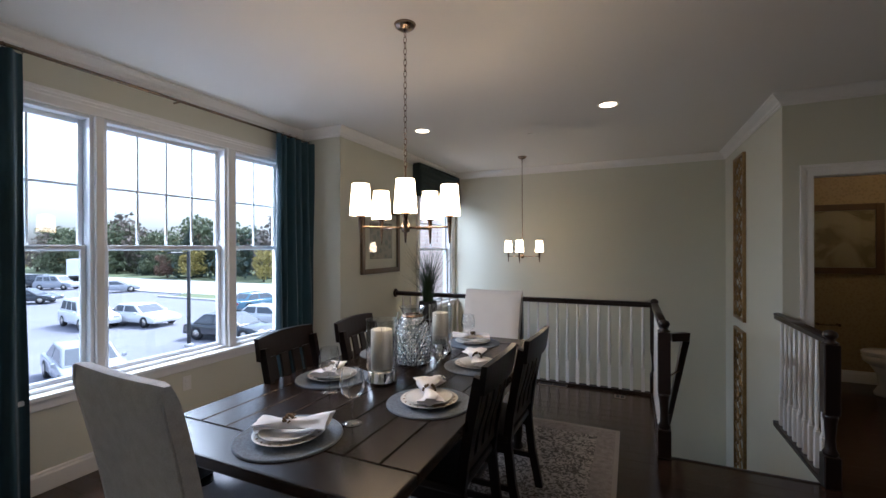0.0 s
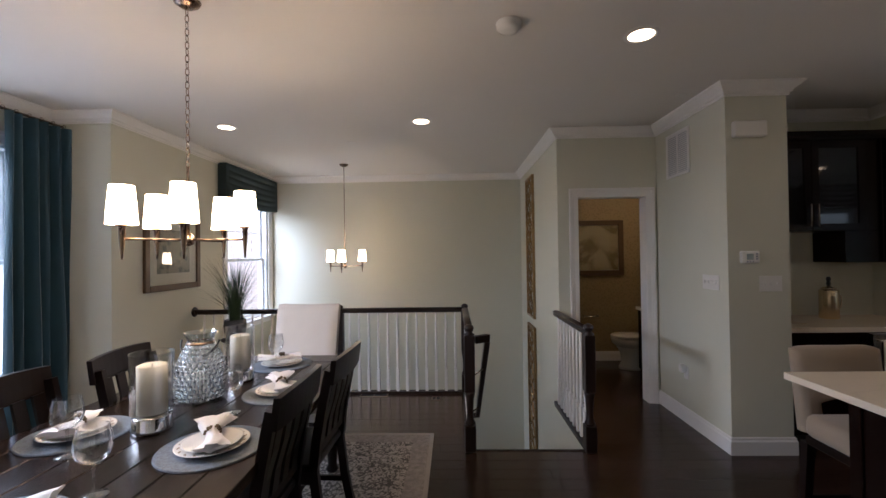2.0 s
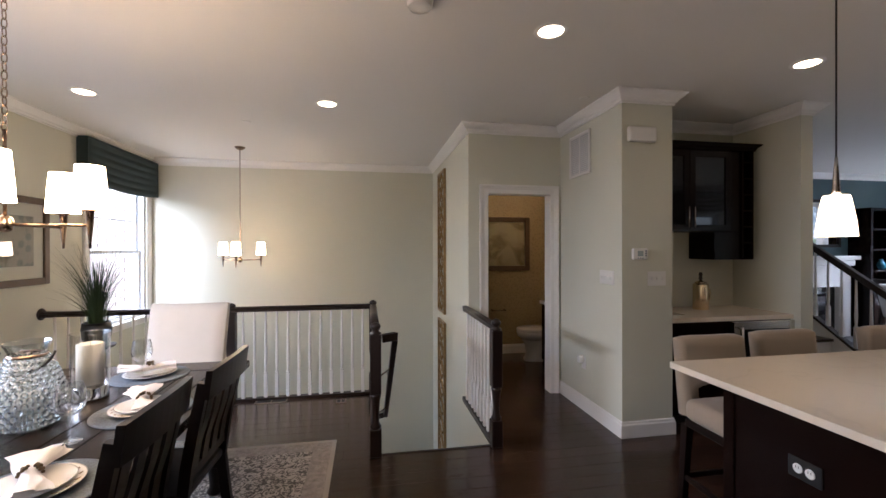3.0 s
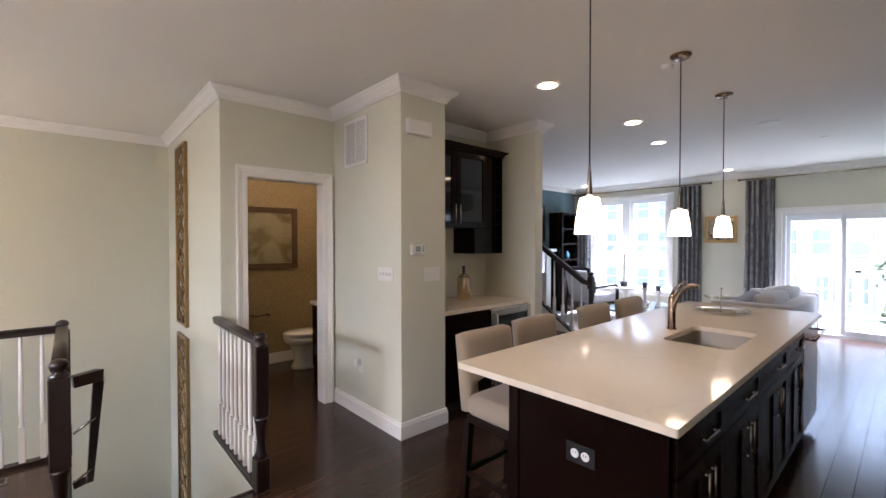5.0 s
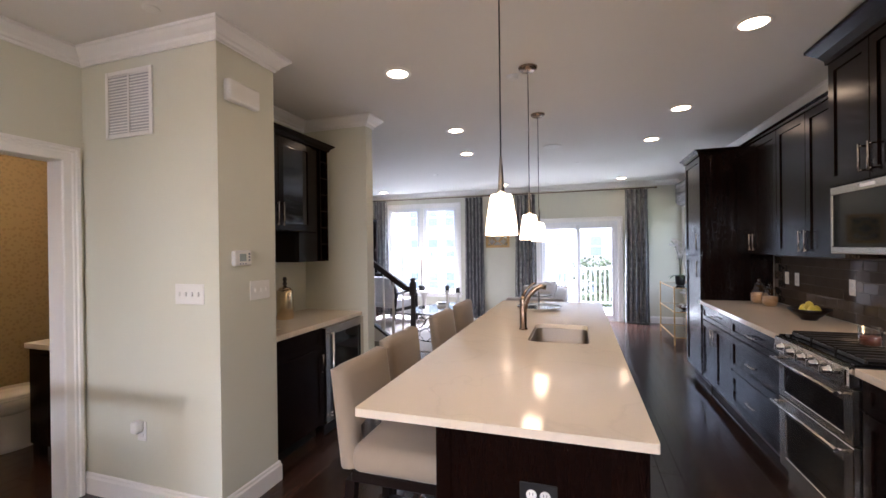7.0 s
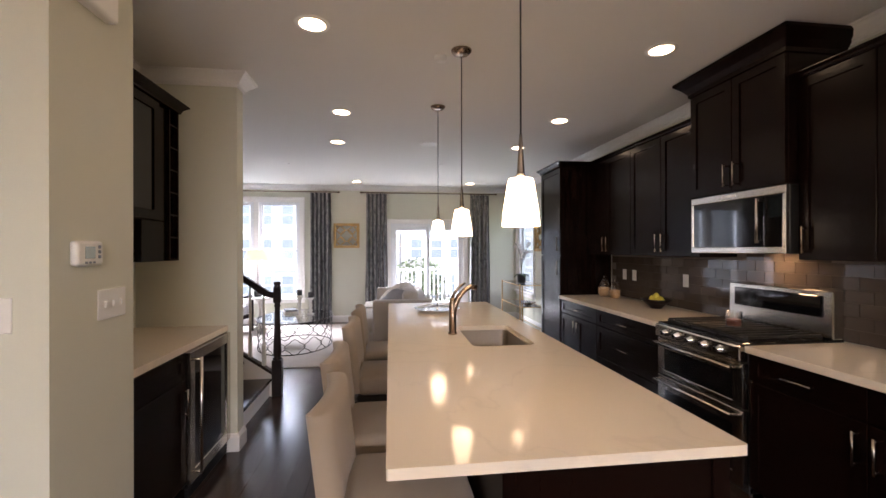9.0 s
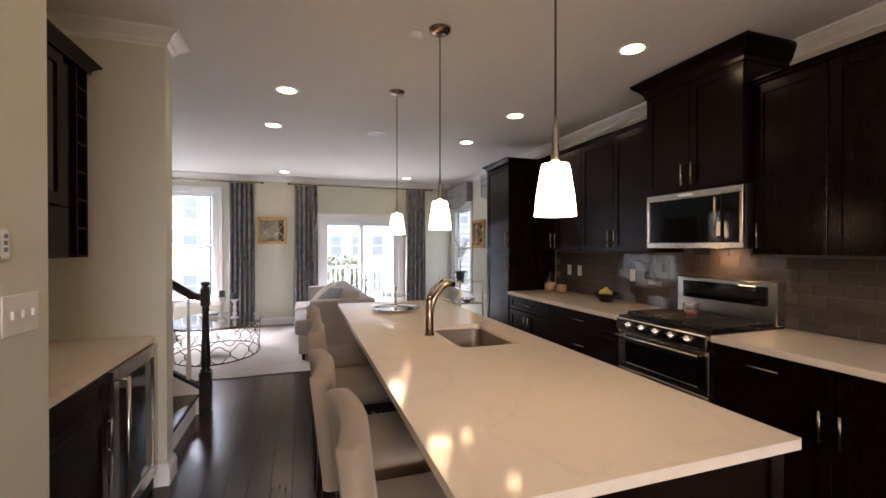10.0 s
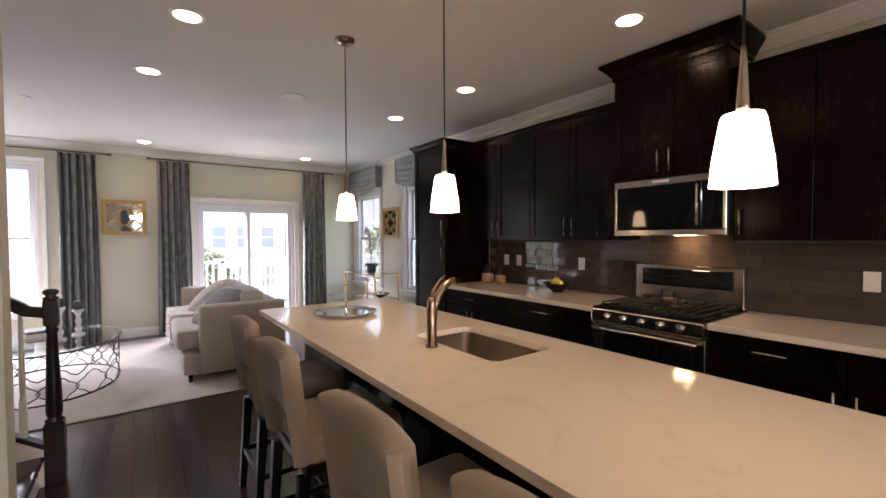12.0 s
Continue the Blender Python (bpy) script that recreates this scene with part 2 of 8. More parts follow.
def feather_columns():
    """Columns of pale chevron feathers, a quill line between them, on slate cloth."""
    nt = M_CURTAIN.node_tree
    p = nt.nodes["Principled BSDF"]

    def op(kind, a, b=None, c=None):
        n = nt.nodes.new("ShaderNodeMath")
        n.operation = kind
        for i, v in enumerate((a, b, c)):
            if v is None:
                continue
            if isinstance(v, (int, float)):
                n.inputs[i].default_value = v
            else:
                nt.links.new(v, n.inputs[i])
        return n.outputs[0]

    tc = nt.nodes.new("ShaderNodeTexCoord")
    sep = nt.nodes.new("ShaderNodeSeparateXYZ")
    nt.links.new(tc.outputs["Object"], sep.inputs[0])
    col = op("PINGPONG", op("MULTIPLY", sep.outputs[1], 13.0), 0.5)
    stripe = op("SINE", op("MULTIPLY", op("MULTIPLY_ADD", col, 0.075, sep.outputs[2]), 235.0))
    noise = nt.nodes.new("ShaderNodeTexNoise")
    noise.inputs["Scale"].default_value = 11.0
    nt.links.new(tc.outputs["Object"], noise.inputs["Vector"])
    edge = op("SMOOTH_MIN", op("MULTIPLY", col, 4.0), 1.0, 0.3)
    fac = op("MULTIPLY", op("MULTIPLY_ADD", stripe, 0.5, 0.5), edge)
    fac = op("MULTIPLY", fac, op("MULTIPLY_ADD", noise.outputs["Fac"], 1.6, -0.1))
    ramp = nt.nodes.new("ShaderNodeValToRGB")
    ramp.color_ramp.elements[0].position, ramp.color_ramp.elements[1].position = 0.12, 0.7
    ramp.color_ramp.elements[0].color, ramp.color_ramp.elements[1].color = rgb((0.068, 0.072, 0.082)), rgb((0.46, 0.46, 0.44))
    nt.links.new(fac, ramp.inputs[0])
    nt.links.new(ramp.outputs[0], p.inputs["Base Color"])


feather_columns()
M_VALANCE = mat("grey_stripe_valance", (0.27, 0.28, 0.28), 0.85, vary=0.65, scale=9, fine=200, bump=0.2, stretch=(0.3, 0.3, 5))
M_RUG = patterned("faded_oriental_rug", (0.11, 0.1, 0.095), (0.52, 0.475, 0.43), (21, 21, 21), 0.95, "persian", 0.5)
M_RUGEDGE = mat("rug_border", (0.34, 0.305, 0.28), 0.95, vary=0.5, scale=30, fine=220, bump=0.4)
M_CARPET = mat("cream_area_rug", (0.41, 0.37, 0.335), 0.95, vary=0.12, scale=4, fine=300, bump=0.5)
M_WHITE = mat("white_porcelain", (0.8, 0.79, 0.77), 0.12, vary=0.02, bump=0)
M_PLASTIC = mat("white_plastic", (0.74, 0.73, 0.7), 0.4, vary=0.02, bump=0)
M_NAPKIN = mat("white_napkin", (0.82, 0.81, 0.84), 0.9, vary=0.04, scale=12, fine=400, bump=0.2)
M_MAT = mat("blue_grey_woven_mat", (0.16, 0.19, 0.235), 0.8, vary=0.5, scale=90, fine=300, bump=0.6)
M_WAX = mat("ivory_wax", (0.75, 0.71, 0.6), 0.55, vary=0.04, bump=0.03)
M_PANE = pane("window_glass")
# Pane tint added only to dim the overbright view outdoors; no insect screens.
M_DIMPANE = pane("dimmed_window_glass", (0.82, 0.84, 0.85))
M_CLEAR = pane("clear_glassware", (0.985, 0.99, 0.99), 0.02, 3.0)
M_HAMMER = pane("hammered_glass", (0.93, 0.95, 0.96), 0.06, 4.0)
M_DIMPLE = mat("dimpled_crystal", (0.97, 0.98, 0.98), 0.03, vary=0.0, bump=0)
M_DIMPLE.node_tree.nodes["Principled BSDF"].inputs["Transmission Weight"].default_value = 1.0
M_CABGLASS = mat("dark_cabinet_glass", (0.012, 0.012, 0.014), 0.05, vary=0.1, bump=0)
M_SHADE = glow("opal_glass_shade", (1.0, 0.66, 0.34), 4.5)
M_PENDANT = glow("white_pendant_glass", (1.0, 0.72, 0.42), 1.0)
M_CAN = glow("recessed_lamp", (1.0, 0.7, 0.41), 3.3)
M_LAMPSHADE = glow("lit_linen_shade", (1.0, 0.72, 0.4), 0.1)
M_GRASSLEAF = mat("dark_grass_blade", (0.028, 0.055, 0.02), 0.8, vary=0.4, bump=0)
M_ORCHIDLEAF = mat("orchid_leaf", (0.04, 0.08, 0.03), 0.4, vary=0.3, bump=0)
M_PETAL = mat("white_petal", (0.8, 0.78, 0.78), 0.6, vary=0.04, bump=0)
M_BRICK = mat("pale_brick", (0.4, 0.31, 0.28), 0.9, vary=0.3, scale=8, fine=60, bump=0.3, rand=0.3)


def quartz_veins():
    nt = M_QUARTZ.node_tree
    p = nt.nodes["Principled BSDF"]
    tc = nt.nodes.new("ShaderNodeTexCoord")
    n = nt.nodes.new("ShaderNodeTexNoise")
    n.inputs["Scale"].default_value, n.inputs["Detail"].default_value, n.inputs["Distortion"].default_value = 1.3, 6.0, 1.2
    nt.links.new(tc.outputs["Object"], n.inputs["Vector"])
    r = nt.nodes.new("ShaderNodeValToRGB")
    e = r.color_ramp.elements
    e[0].position, e[0].color = 0.485, (0, 0, 0, 1)
    e[1].position, e[1].color = 0.515, (0, 0, 0, 1)
    mid = e.new(0.5)
    mid.color = (0.12, 0.12, 0.12, 1)
    nt.links.new(n.outputs["Fac"], r.inputs[0])
    old = p.inputs["Base Color"].links[0].from_socket
    mix = nt.nodes.new("ShaderNodeMix")
    mix.data_type = "RGBA"
    nt.links.new(r.outputs[0], mix.inputs[0])
    nt.links.new(old, mix.inputs[6])
    mix.inputs[7].default_value = (0.42, 0.36, 0.29, 1)
    nt.links.new(mix.outputs[2], p.inputs["Base Color"])


quartz_veins()

# ---- building blocks ----
def box(bm, lo, hi, bev=0.0, seg=1, m=None):
    """A box from corner to corner added to bm, with rounded edges."""
    r = bmesh.ops.create_cube(bm, size=1.0)
    vs = r["verts"]
    c = [(a + b) / 2 for a, b in zip(lo, hi)]
    s = [abs(b - a) for a, b in zip(lo, hi)]
    for v in vs:
        v.co = Vector((v.co.x * s[0] + c[0], v.co.y * s[1] + c[1], v.co.z * s[2] + c[2]))
    geom = vs
    if bev:
        es = list({e for v in vs for e in v.link_edges})
        out = bmesh.ops.bevel(bm, geom=es, offset=min(bev, min(s) * 0.45), segments=seg, profile=0.5, affect="EDGES")
        geom = list({v for f in out["faces"] for v in f.verts} | {v for v in vs if v.is_valid})
    if m is not None:
        bmesh.ops.transform(bm, matrix=m, verts=[v for v in geom if v.is_valid])
    return bm


def boxes(items, bev=0.0, seg=1):
    bm = bmesh.new()
    for lo, hi in items:
        box(bm, lo, hi, bev, seg)
    return bm


def one(lo, hi, bev=0.0, seg=1, m=None):
    return box(bmesh.new(), lo, hi, bev, seg, m)


def lathe(bm, prof, n=20, at=(0, 0, 0), cap=True, sx=1.0, sy=1.0):
    """Turns a profile of (radius, height) about z."""
    rings = []
    for r, z in prof:
        rings.append([bm.verts.new((at[0] + sx * r * math.cos(2 * math.pi * i / n), at[1] + sy * r * math.sin(2 * math.pi * i / n), at[2] + z)) for i in range(n)])
    for a, b in zip(rings, rings[1:]):
        for i in range(n):
            j = (i + 1) % n
            f = bm.faces.new((a[i], a[j], b[j], b[i]))
            f.smooth = True
    if cap:
        bm.faces.new(list(reversed(rings[0])))
        bm.faces.new(rings[-1])
    return bm


def turned(prof, n=20, at=(0, 0, 0), cap=True, sx=1.0, sy=1.0):
    return lathe(bmesh.new(), prof, n, at, cap, sx, sy)


def sweep(bm, pts, rx, ry=None, n=8, closed=False, up=(0, 0, 1), taper=None, square=False):
    """A tube along a line of points; square gives a rectangular section."""
    ry = ry or rx
    pts = [Vector(p) for p in pts]
    rings = []
    k = len(pts)
    for i, p in enumerate(pts):
        a = pts[(i - 1) % k] if (closed or i > 0) else p
        b = pts[(i + 1) % k] if (closed or i < k - 1) else p
        d = (b - a).normalized()
        u = Vector(up)
        side = d.cross(u)
        if side.length < 1e-4:
            side = d.cross(Vector((1, 0, 0)))
        side.normalize()
        w = side.cross(d).normalized()
        t = taper[i] if taper else 1.0
        if square:
            off = [(-1, -1), (1, -1), (1, 1), (-1, 1)]
        else:
            off = [(math.cos(2 * math.pi * j / n), math.sin(2 * math.pi * j / n)) for j in range(n)]
        rings.append([bm.verts.new(p + side * (rx * t * x) + w * (ry * t * y)) for x, y in off])
    m = len(rings[0])
    for i in range(k if closed else k - 1):
        a, b = rings[i], rings[(i + 1) % k]
        for j in range(m):
            f = bm.faces.new((a[j], a[(j + 1) % m], b[(j + 1) % m], b[j]))
            f.smooth = not square
    if not closed:
        bm.faces.new(list(reversed(rings[0])))
        bm.faces.new(rings[-1])
    return bm


def tube(pts, rx, ry=None, n=8, **kw):
    return sweep(bmesh.new(), pts, rx, ry, n, **kw)


def mesh_of(name, bm, material, recalc=True):
    if recalc:
        bmesh.ops.recalc_face_normals(bm, faces=bm.faces)
    me = bpy.data.meshes.new(name)
    bm.to_mesh(me)
    bm.free()
    me.materials.append(material)
    return me


def thing(name, at=(0, 0, 0), rz=0.0, label="", category="", group=""):
    ob = new(name)
    ob.matrix_world = pose(at[0], at[1], at[2], 0, 0, rz)
    ob.empty_display_size = 0.1
    return tagged(ob, label, category, group)


def part(name, bm, material, parent, label="", at=None):
    """One mesh under a thing or a part, in the parent's own space."""
    ob = new(name, mesh_of(name, bm, material))
    ob.parent = parent
    if at is not None:
        ob.matrix_basis = at
    return tagged(ob, label)


def solid(name, bm, material, label="", category="", group="", kind="", at=None):
    """A thing or piece of the setting that is a single mesh."""
    ob = new(name, mesh_of(name, bm, material))
    if at is not None:
        ob.matrix_world = at
    return tagged(ob, label, category, group, kind)


def smooth(ob, angle=40):
    me = ob.data
    for p in me.polygons:
        p.use_smooth = True
    me.set_sharp_from_angle(angle=radians(angle))
    return ob


def wall_pieces(bm, axis, f0, f1, a0, a1, z0, z1, holes=()):
    """A wall between f0 and f1 across, running a0..a1, with openings (a, b, z, z)."""
    cuts = sorted({a0, a1, *[h[0] for h in holes], *[h[1] for h in holes]})
    for u, v in zip(cuts, cuts[1:]):
        spans = [(z0, z1)]
        for h in holes:
            if h[0] <= u + 1e-6 and h[1] >= v - 1e-6:
                nxt = []
                for s in spans:
                    if h[2] > s[0]:
                        nxt.append((s[0], min(h[2], s[1])))
                    if h[3] < s[1]:
                        nxt.append((max(h[3], s[0]), s[1]))
                spans = [s for s in nxt if s[1] - s[0] > 1e-6]
        for s in spans:
            if axis == "x":
                box(bm, (u, f0, s[0]), (v, f1, s[1]))
            else:
                box(bm, (f0, u, s[0]), (f1, v, s[1]))
    return bm


def wall(name, axis, f0, f1, a0, a1, z0, z1, holes=(), material=None, label="sage painted plaster wall"):
    return solid(name, wall_pieces(bmesh.new(), axis, f0, f1, a0, a1, z0, z1, holes), material or M_WALL, label, "wall", kind="structure")


def moulding(name, pts, prof, material, label, side=1, category="trim"):
    """Sweeps a profile of (out, height) along a floor-plan line with mitred corners; side is which hand the room lies on."""
    bm = bmesh.new()
    pts = [Vector((p[0], p[1], 0)) for p in pts]
    k = len(pts)
    rows = []
    for i, p in enumerate(pts):
        n1 = n2 = None
        if i > 0:
            d = (p - pts[i - 1]).normalized()
            n1 = Vector((-d.y, d.x, 0)) * side
        if i < k - 1:
            d = (pts[i + 1] - p).normalized()
            n2 = Vector((-d.y, d.x, 0)) * side
        if n1 is None:
            off = n2
        elif n2 is None:
            off = n1
        else:
            off = (n1 + n2) / max(0.2, 1 + n1.dot(n2))
        rows.append([bm.verts.new(p + off * o + Vector((0, 0, h))) for o, h in prof])
    m = len(prof)
    for a, b in zip(rows, rows[1:]):
        for j in range(m):
            bm.faces.new((a[j], a[(j + 1) % m], b[(j + 1) % m], b[j]))
    bm.faces.new(list(reversed(rows[0])))
    bm.faces.new(rows[-1])
    return solid(name, bm, material, label, category, kind="structure")


CROWN = [(0.002, 2.645), (0.012, 2.645), (0.014, 2.66), (0.026, 2.668), (0.032, 2.682), (0.06, 2.705), (0.075, 2.722), (0.082, 2.724), (0.084, 2.739), (0.002, 2.739)]
BASE = [(0.002, 0.001), (0.018, 0.001), (0.018, 0.1), (0.012, 0.112), (0.012, 0.122), (0.006, 0.13), (0.002, 0.13)]


def wpart(name, bm, material, parent, label=""):
    """A part given in world metres, under a thing that is not turned."""
    root = parent
    while root.parent:
        root = root.parent
    bmesh.ops.translate(bm, verts=bm.verts, vec=-Vector(root.location))
    return part(name, bm, material, parent, label)


def bar_pull(parent, a, b, out, material, r=0.006, name="handle"):
    """A bar handle from a to b standing off the face on two posts."""
    a, b, out = Vector(a), Vector(b), Vector(out)
    bm = bmesh.new()
    d = (b - a).normalized()
    sweep(bm, [a + out - d * 0.012, b + out + d * 0.012], r, n=8, up=(0.3, 0.5, 0.8))
    for p in (a, b):
        sweep(bm, [p, p + out], r * 0.8, n=6, up=(0.3, 0.5, 0.8))
    return wpart(name, bm, material, parent, "satin metal bar handle")


def shaker(T, x0, x1, z0, z1, yf, s, name="door", rail=0.057, material=None, glass=False, g=0.002):
    """A framed door or drawer front on a face at y = yf that looks towards s."""
    x0, x1, z0, z1 = x0 + g, x1 - g, z0 + g, z1 - g
    t, rec = 0.02, 0.009
    r = min(rail, (z1 - z0) * 0.28)

    def yb(a, b):
        return (min(yf + s * a, yf + s * b), max(yf + s * a, yf + s * b))

    bm = bmesh.new()
    rows = []
    for e, y in ((0.0, 0.001), (0.0, t - 0.002), (0.002, t), (1.0, t), (1.0, 0.001)):
        ex, ez = (rail, r) if e == 1.0 else (e, e)
        rows.append([bm.verts.new((x, yf + s * y, z)) for x, z in ((x0 + ex, z0 + ez), (x1 - ex, z0 + ez), (x1 - ex, z1 - ez), (x0 + ex, z1 - ez))])
    for ra, rb in zip(rows, rows[1:] + rows[:1]):
        for i in range(4):
            bm.faces.new((ra[i], ra[(i + 1) % 4], rb[(i + 1) % 4], rb[i]))
    d = wpart(name, bm, material or M_ESPRESSO, T)
    if not glass:
        l, h = yb(0.001, t - rec)
        wpart("panel", one((x0 + rail, l, z0 + r), (x1 - rail, h, z1 - r)), material or M_ESPRESSO, d)
    if glass:
        l, h = yb(0.006, 0.011)
        wpart("glass_panel", one((x0 + rail, l, z0 + r), (x1 - rail, h, z1 - r)), M_CABGLASS, d, "dark reflecting glass panel")
    return d


def cornice(T, x0, x1, yb, yf, z0, h, out, s=1, name="cornice", ends=(True, True)):
    """A flared wooden crown round three sides of a cabinet top."""
    bm = bmesh.new()
    prof = [(0.0, 0.0), (0.01, 0.0), (0.012, h * 0.2), (out * 0.45, h * 0.5), (out * 0.9, h * 0.8), (out, h * 0.85), (out, h), (0.0, h)]
    e0, e1 = ends
    rows = []
    for p, dx, dy in (((x0, yb), -1 * e0, 0), ((x0, yf), -1 * e0, s), ((x1, yf), 1 * e1, s), ((x1, yb), 1 * e1, 0)):
        rows.append([bm.verts.new((p[0] + dx * o, p[1] + dy * o, z0 + z)) for o, z in prof])
    m = len(prof)
    for a, b in zip(rows, rows[1:]):
        for j in range(m):
            bm.faces.new((a[j], a[(j + 1) % m], b[(j + 1) % m], b[j]))
    bm.faces.new(list(reversed(rows[0])))
    bm.faces.new(rows[-1])
    box(bm, (x0, min(yb, yf), z0 + 0.001), (x1, max(yb, yf), z0 + h - 0.003))
    return wpart(name, bm, M_ESPRESSO, T)

# ---- the setting ----
H = 2.74
LOW = -2.95
BAYX, PICX, FARY, STRIPX, DOORY = -3.05, -2.545, 6.84, 1.37, 4.55
AX, AY, NICHE_L, NICHE_R, NICHE_B = 2.352, 3.481, 2.80, 4.06, 4.17
REARX, KITY, LIVY = 9.46, -0.28, 6.25

# subfloor with the stairwell left open
sub = bmesh.new()
for x0, x1, y0, y1 in ((BAYX, STRIPX, KITY, 3.557), (BAYX, 0.47, 3.557, 4.93), (STRIPX, REARX, KITY, 3.557), (STRIPX + 0.03, REARX, 3.557, FARY)):
    box(sub, (x0, y0, -0.26), (x1, y1, -0.014))
solid("floor_base", sub, M_SUB, "dark boards under the plank floor", "floor", kind="structure")
lowfloor = solid("lower_floor", one((PICX, 3.0, LOW - 0.1), (STRIPX, FARY, LOW)), M_SUB, "dark floor of the level below", "floor", kind="structure")

ceil = bmesh.new()
for x0, x1, y0, y1 in ((BAYX - 0.15, REARX + 0.15, KITY - 0.15, 3.9), (PICX - 0.15, 4.18, 3.9, FARY + 0.15), (4.18, REARX + 0.15, 3.9, FARY + 0.15)):
    box(ceil, (x0, y0, H), (x1, y1, H + 0.2))
solid("ceiling", ceil, M_CEIL, "flat white painted ceiling", "ceiling", kind="structure")

BAYWIN = (1.2, 3.49, 0.6, 2.37)
STWIN = (5.55, 6.72, 0.62, 2.3)
wall("wall_bay", "y", BAYX - 0.16, BAYX, 0.76, 3.766 + 0.1, -3.2, H, [BAYWIN])
wall("wall_bay_return", "x", 3.766, 3.92, BAYX, PICX, -3.2, H)
wall("wall_bay_return_near", "x", 0.6, 0.76, BAYX - 0.16, PICX, -3.2, H)
wall("wall_front_near", "y", PICX - 0.16, PICX, KITY - 0.16, 0.6, -3.2, H)
wall("wall_picture", "y", PICX - 0.16, PICX, 3.92, FARY + 0.16, -3.2, H, [STWIN])
wall("wall_stair_far", "x", FARY, FARY + 0.16, PICX, 3.3, LOW, H)
wall("wall_strip", "y", STRIPX, STRIPX + 0.12, DOORY, FARY, LOW, H)
wall("wall_stair_right", "y", STRIPX - 0.06, STRIPX + 0.06, 3.557, DOORY, LOW, -0.016)
wall("wall_stair_left", "y", 0.40, 0.47, 3.557, 4.93, LOW, -0.27)
wall("wall_well_front", "x", 4.86, 4.93, PICX, 0.40, LOW, -0.27)
wall("wall_stair_head", "x", 3.45, 3.557, 0.40, STRIPX - 0.06, LOW, -0.27)
wall("wall_door", "x", DOORY, DOORY + 0.12, STRIPX + 0.12, AX, 0, H, [(1.573, 2.235, 0, 2.05)])
wall("wall_block", "y", AX, AX + 0.1, AY, DOORY + 0.12, 0, H)
wall("wall_block_front", "x", AY, AY + 0.1, AX + 0.1, NICHE_L, 0, H)
wall("wall_niche_left", "y", NICHE_L - 0.1, NICHE_L, AY + 0.1, NICHE_B, 0, H)
wall("wall_niche_back", "x", NICHE_B, NICHE_B + 0.1, AX + 0.1, NICHE_R, 0, H)
wall("wall_niche_right", "y", NICHE_R, NICHE_R + 0.125, 3.49, FARY, 0, H)
wall("wall_powder_back", "x", 6.2, 6.3, STRIPX + 0.12, 3.3, 0, H, material=M_PAPER, label="gold patterned wallpaper wall")
wall("wall_powder_right", "y", 3.2, 3.3, NICHE_B + 0.1, 6.2, 0, H, material=M_PAPER, label="gold patterned wallpaper wall")
wall("wall_powder_left", "y", STRIPX + 0.12, STRIPX + 0.13, DOORY + 0.12, 6.2, 0, H, material=M_PAPER, label="gold patterned wallpaper wall")
W1 = (8.39, 9.32, 0.62, 2.2)
W2 = (6.58, 7.5, 0.62, 2.2)
wall("wall_kitchen", "x", KITY - 0.16, KITY, PICX, REARX + 0.16, -3.2, H, [W1, W2])
REARWIN = (4.16, 5.8, 0.5, 2.4)
SLIDER = (0.86, 2.36, 0.0, 1.99)
wall("wall_rear", "y", REARX, REARX + 0.16, KITY, FARY + 0.16, -3.2, H, [REARWIN, SLIDER])
wall("wall_living", "x", LIVY, LIVY + 0.1, NICHE_R + 0.125, REARX, 0, H, material=M_TEAL, label="dark teal painted wall")

crown_line = [(NICHE_R + 0.125, 6.2), (NICHE_R + 0.125, 3.49), (NICHE_R, 3.49), (NICHE_R, NICHE_B), (NICHE_L, NICHE_B), (NICHE_L, AY), (AX, AY), (AX, DOORY), (STRIPX, DOORY), (STRIPX, FARY), (PICX, FARY), (PICX, 3.766), (BAYX, 3.766), (BAYX, 0.76), (PICX, 0.76), (PICX, KITY), (REARX, KITY), (REARX, LIVY), (NICHE_R + 0.125, LIVY)]
moulding("crown_moulding", crown_line, CROWN, M_TRIM, "white stepped crown moulding under the ceiling")
moulding("baseboard_bay", [(PICX, 4.86), (PICX, 3.766), (BAYX, 3.766), (BAYX, 0.76), (PICX, 0.76), (PICX, KITY), (1.2, KITY)], BASE, M_TRIM, "white moulded baseboard")
moulding("baseboard_block", [(NICHE_L, 3.57), (NICHE_L, AY), (AX, AY), (AX, DOORY), (2.335, DOORY)], BASE, M_TRIM, "white moulded baseboard")
moulding("baseboard_column", [(NICHE_R + 0.125, 3.6), (NICHE_R + 0.125, 3.49), (NICHE_R, 3.49), (NICHE_R, 3.57)], BASE, M_TRIM, "white moulded baseboard")
moulding("baseboard_living", [(6.25, KITY), (REARX, KITY), (REARX, 0.75)], BASE, M_TRIM, "white moulded baseboard")
moulding("baseboard_rear", [(REARX, 2.47), (REARX, LIVY), (9.1, LIVY)], BASE, M_TRIM, "white moulded baseboard")
moulding("baseboard_powder", [(3.2, 6.2), (STRIPX + 0.13, 6.2), (STRIPX + 0.13, DOORY + 0.12)], BASE, M_TRIM, "white moulded baseboard")


CASING = [(0.0, 0.002), (0.0, 0.011), (0.006, 0.014), (0.05, 0.015), (0.058, 0.02), (0.072, 0.02), (0.078, 0.027), (0.098, 0.027), (0.1, 0.024), (0.1, 0.002)]


